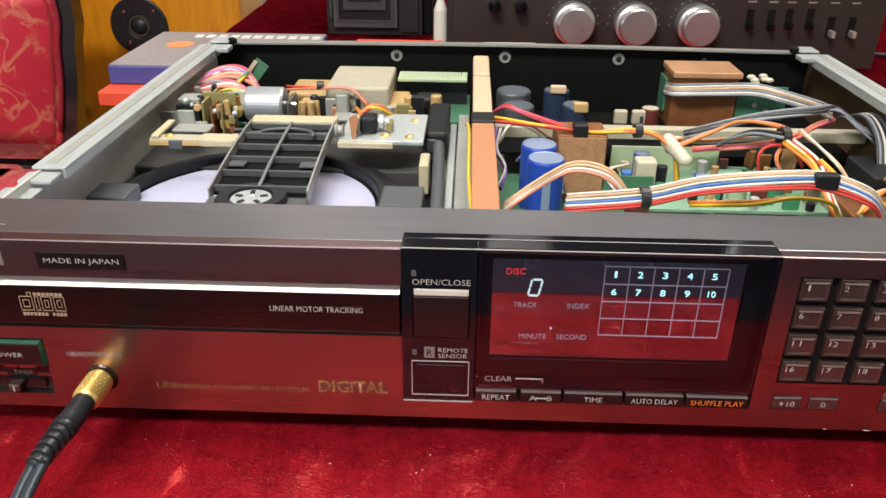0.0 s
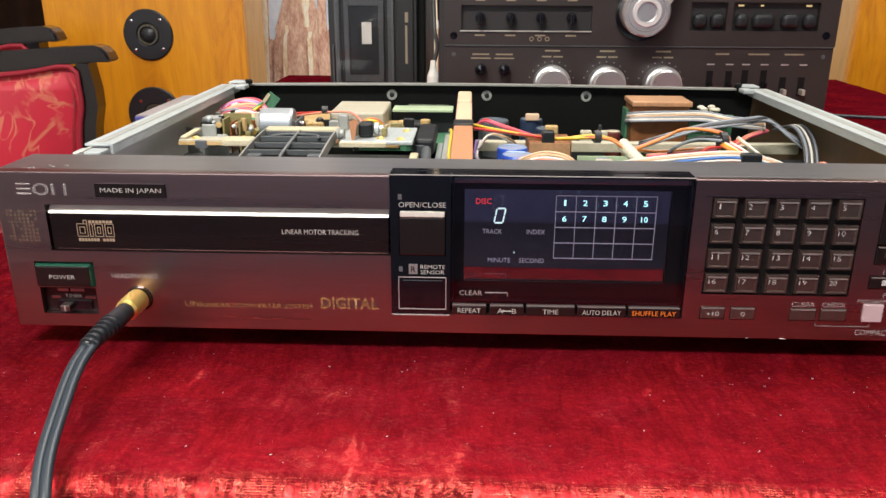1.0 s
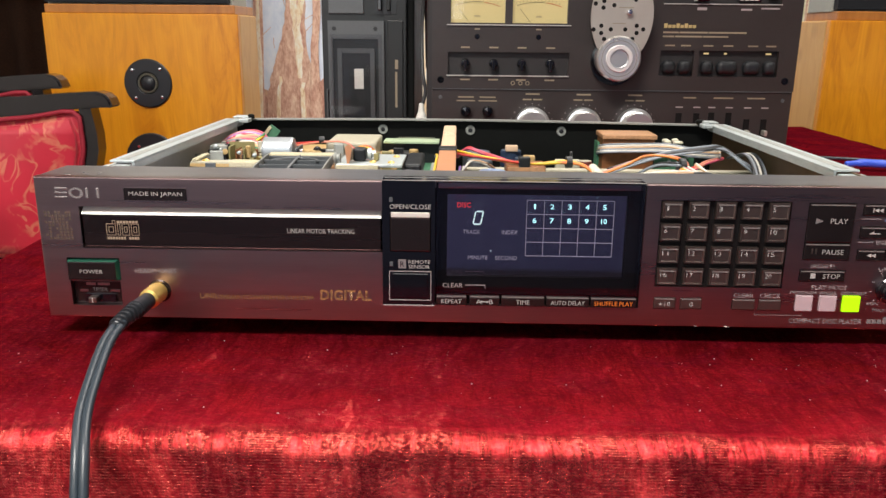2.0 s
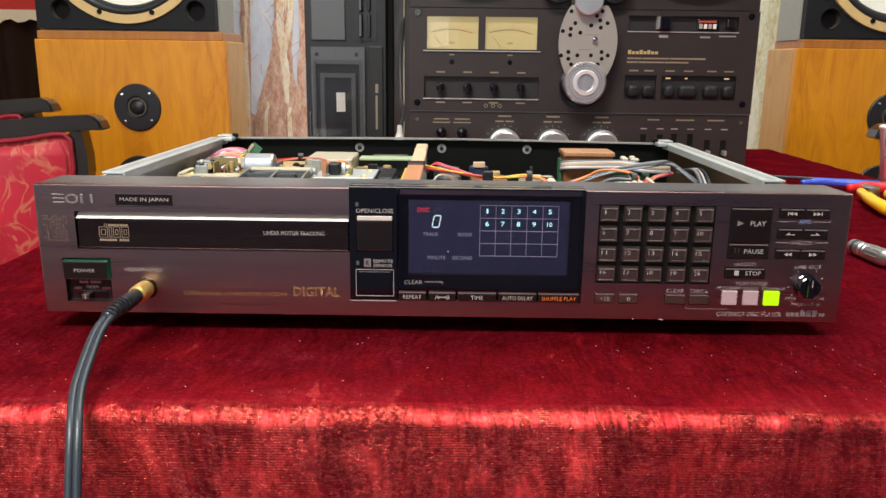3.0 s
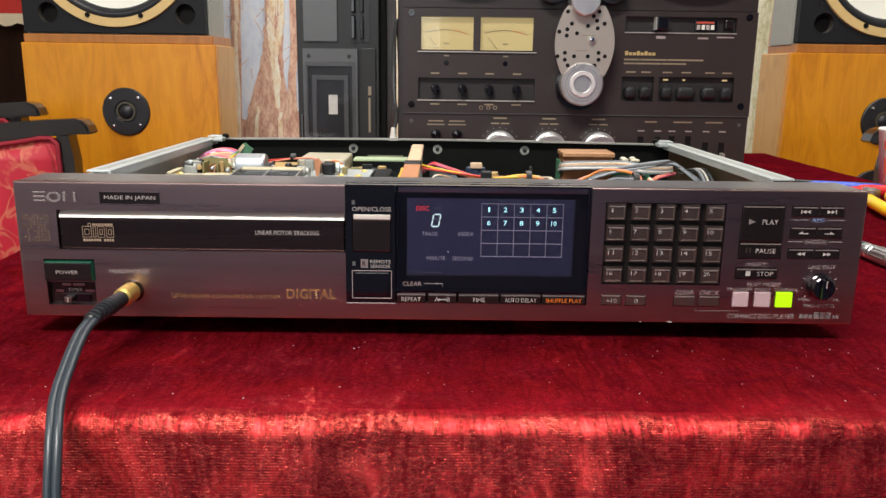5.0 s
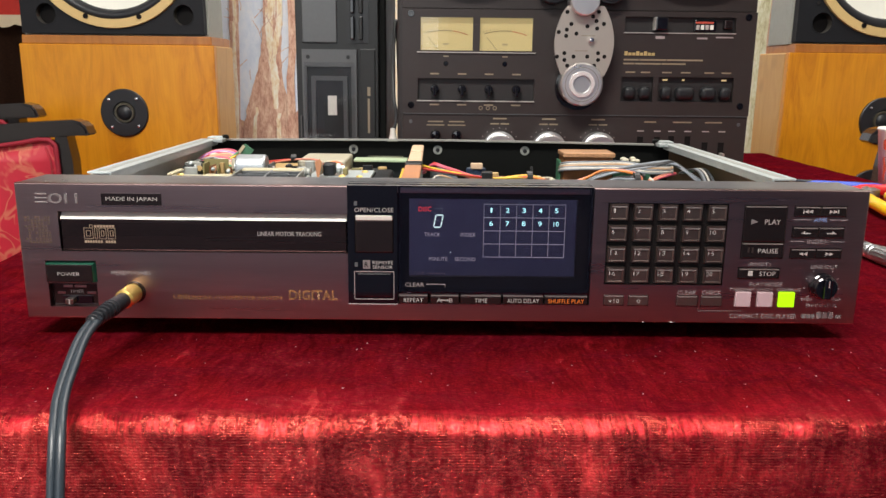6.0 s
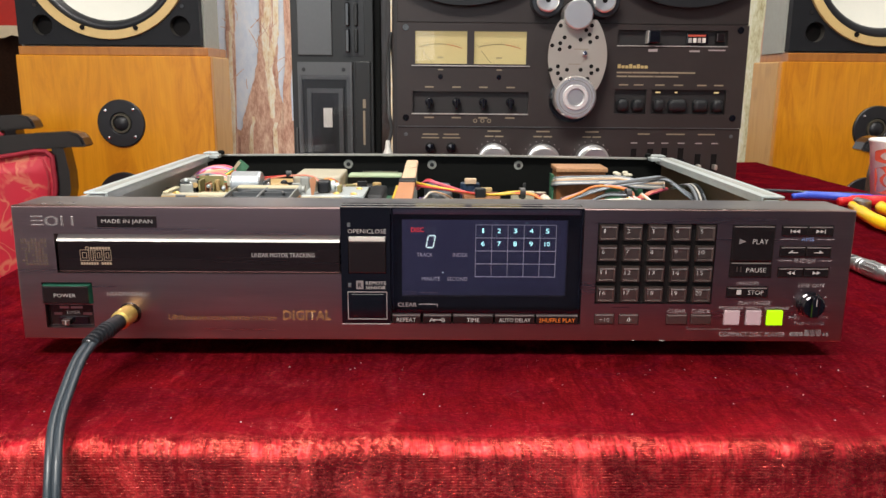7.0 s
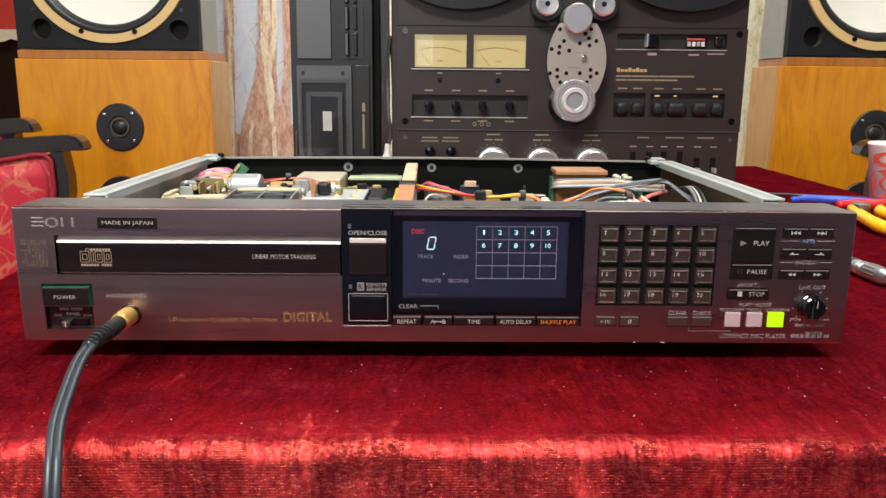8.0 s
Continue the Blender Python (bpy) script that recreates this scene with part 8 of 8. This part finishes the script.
part("case_body", boxed(-0.338, -0.180, 0.402, 0.550, 0.0010, 0.0130, bevel=0.001), BOX_RED, redcase)
book = thing("white_case", (-0.083, 0.40, 0.0), "white case with a red stripe standing behind the player", "case")
part("case_body", boxed(-0.118, -0.049, 0.383, 0.40, 0.0008, 0.060, bevel=0.001), LABEL_WHITE, book)
part("red_stripe", boxed(-0.1175, -0.0495, 0.3826, 0.4004, 0.0560, 0.0605), BOX_RED, book)
tagged(part("small_box", boxed(-0.017, 0.025, 0.385, 0.405, 0.0008, 0.0590, bevel=0.001), LABEL_WHITE), "small off-white cardboard box behind the player", "box")


def grip(name, label, pts, jaw):
    """A hand tool: two dipped grips that meet at a steel joint."""
    tool = thing(name, (*pts[0][2][:2], 0.0), label, "hand tool")
    for i, (m, rr, *line) in enumerate(pts):
        part("grip", tube(bmesh.new(), line, [rr * 0.75, rr, rr, rr * 1.05, rr, rr * 0.8], 14, 6), m, tool, "soft plastic dipped grip")
    a, b = Vector(jaw[0]), Vector(jaw[1])
    part("joint", turned(a + Vector((0, 0, -0.006)), (0, 0, 1), [(0.0, 0.0), (0.009, 0.0), (0.009, 0.010), (0.004, 0.012), (0.0, 0.012)], 20), TOOL_STEEL, tool)
    part("jaw", tube(bmesh.new(), [a, (a + b) / 2, b], [0.006, 0.006, 0.005, 0.004, 0.003], 8), TOOL_STEEL, tool, "steel jaws")


grip("yellow_pliers", "pliers with thick yellow grips lying on the cloth", [
    (TOOL_YELLOW, 0.0062, (0.466, 0.466, 0.009), (0.4486, 0.4136, 0.010), (0.4379, 0.3722, 0.010), (0.4372, 0.345, 0.009), (0.446, 0.305, 0.009)),
    (TOOL_YELLOW, 0.0062, (0.500, 0.468, 0.009), (0.484, 0.435, 0.010), (0.492, 0.395, 0.010), (0.520, 0.345, 0.009))], ((0.482, 0.474, 0.009), (0.500, 0.535, 0.006)))
grip("blue_red_pliers", "pliers with blue and red grips lying on the cloth", [
    (TOOL_BLUE, 0.0048, (0.4364, 0.5493, 0.006), (0.4559, 0.5483, 0.008), (0.4782, 0.5417, 0.008), (0.5050, 0.5300, 0.008), (0.5450, 0.5220, 0.008)),
    (TOOL_RED, 0.0062, (0.4715, 0.506, 0.007), (0.4978, 0.509, 0.008), (0.5231, 0.504, 0.008), (0.550, 0.506, 0.008))], ((0.556, 0.514, 0.009), (0.590, 0.520, 0.006)))
conn = thing("metal_connector", (0.327, 0.175, 0.0), "silver metal plug connector lying on the cloth", "connector")
A0, AD = Vector((0.3255, 0.2020, 0.0068)), Vector((0.08, -1.0, 0.0)).normalized()
part("shell", turned(A0, AD, [(0.0038, 0.0), (0.0052, 0.0), (0.0058, 0.0015), (0.0058, 0.0140), (0.0049, 0.0152), (0.0049, 0.0165), (0.0061, 0.0172), (0.0061, 0.0200), (0.0053, 0.0208), (0.0062, 0.0216), (0.0062, 0.0420), (0.0042, 0.0480), (0.0, 0.0480)], 32), surface("dull_nickel", (0.42, 0.43, 0.44), 0.34, 0.9, 0.08, 80, grain=0.03), conn, "turned silver shell")
for i in range(14):
    a = 2 * math.pi * i / 14
    q = A0 + AD * 0.025 + Vector((math.cos(a) * 0.0061, 0, math.sin(a) * 0.0061))
    part("flute", cylinder(q, AD, 0.0006, 0.014, 6), TOOL_STEEL, conn)
part("socket", turned(A0, AD, [(0.0038, 0.0), (0.0034, 0.004), (0.0, 0.004)], 20), WELL, conn)
part("black_ring", turned(A0 + AD * 0.0045, AD, [(0.0058, 0.0), (0.0061, 0.0003), (0.0061, 0.0034), (0.0058, 0.0037)], 28), RUBBER, conn, "black insulating ring")
tagged(part("thin_cord", tube(bmesh.new(), [(0.300, 0.650, 0.0026), (0.380, 0.640, 0.0026), (0.4626, 0.6195, 0.0026), (0.5011, 0.6046, 0.0026), (0.5450, 0.597, 0.0026), (0.5790, 0.594, 0.0010)], 0.0019, 8), CORD), "thin black cord lying across the red cloth", "cord")
cup = thing("paper_cup", (0.560, 0.60, 0.0), "white paper cup printed with red and grey swirls", "cup")
part("wall", turned((0.560, 0.545, 0.0006), (0, 0, 1), [(0.0, 0.0), (0.026, 0.0), (0.0345, 0.072), (0.0360, 0.074), (0.0345, 0.076), (0.0330, 0.073), (0.025, 0.003), (0.0, 0.003)], 40), CUP_WHITE, cup, "tapered white cup wall", smooth=True)
for x, z, r, m in ((0.545, 0.030, 0.020, CUP_RED), (0.556, 0.055, 0.014, CUP_GREY), (0.534, 0.058, 0.009, CUP_RED)):
    bmc = bmesh.new()
    k = 30
    ring = []
    for i in range(k):
        for rr in (r, r * 0.55):
            a = 2 * math.pi * i / k
            px, pz = x + rr * math.cos(a), z + rr * math.sin(a)
            rad = 0.0263 + 0.0090 * min(max(pz, 0), 0.076) / 0.076
            dx = max(-rad * 0.995, min(rad * 0.995, px - 0.560))
            ring.append(bmc.verts.new((0.560 + dx, 0.545 - math.sqrt(rad * rad - dx * dx) - 0.0004, max(pz, 0.002))))
    for i in range(k):
        j = (i + 1) % k
        bmc.faces.new((ring[2 * i], ring[2 * j], ring[2 * j + 1], ring[2 * i + 1]))
    part("printed_swirl", bmc, m, cup)
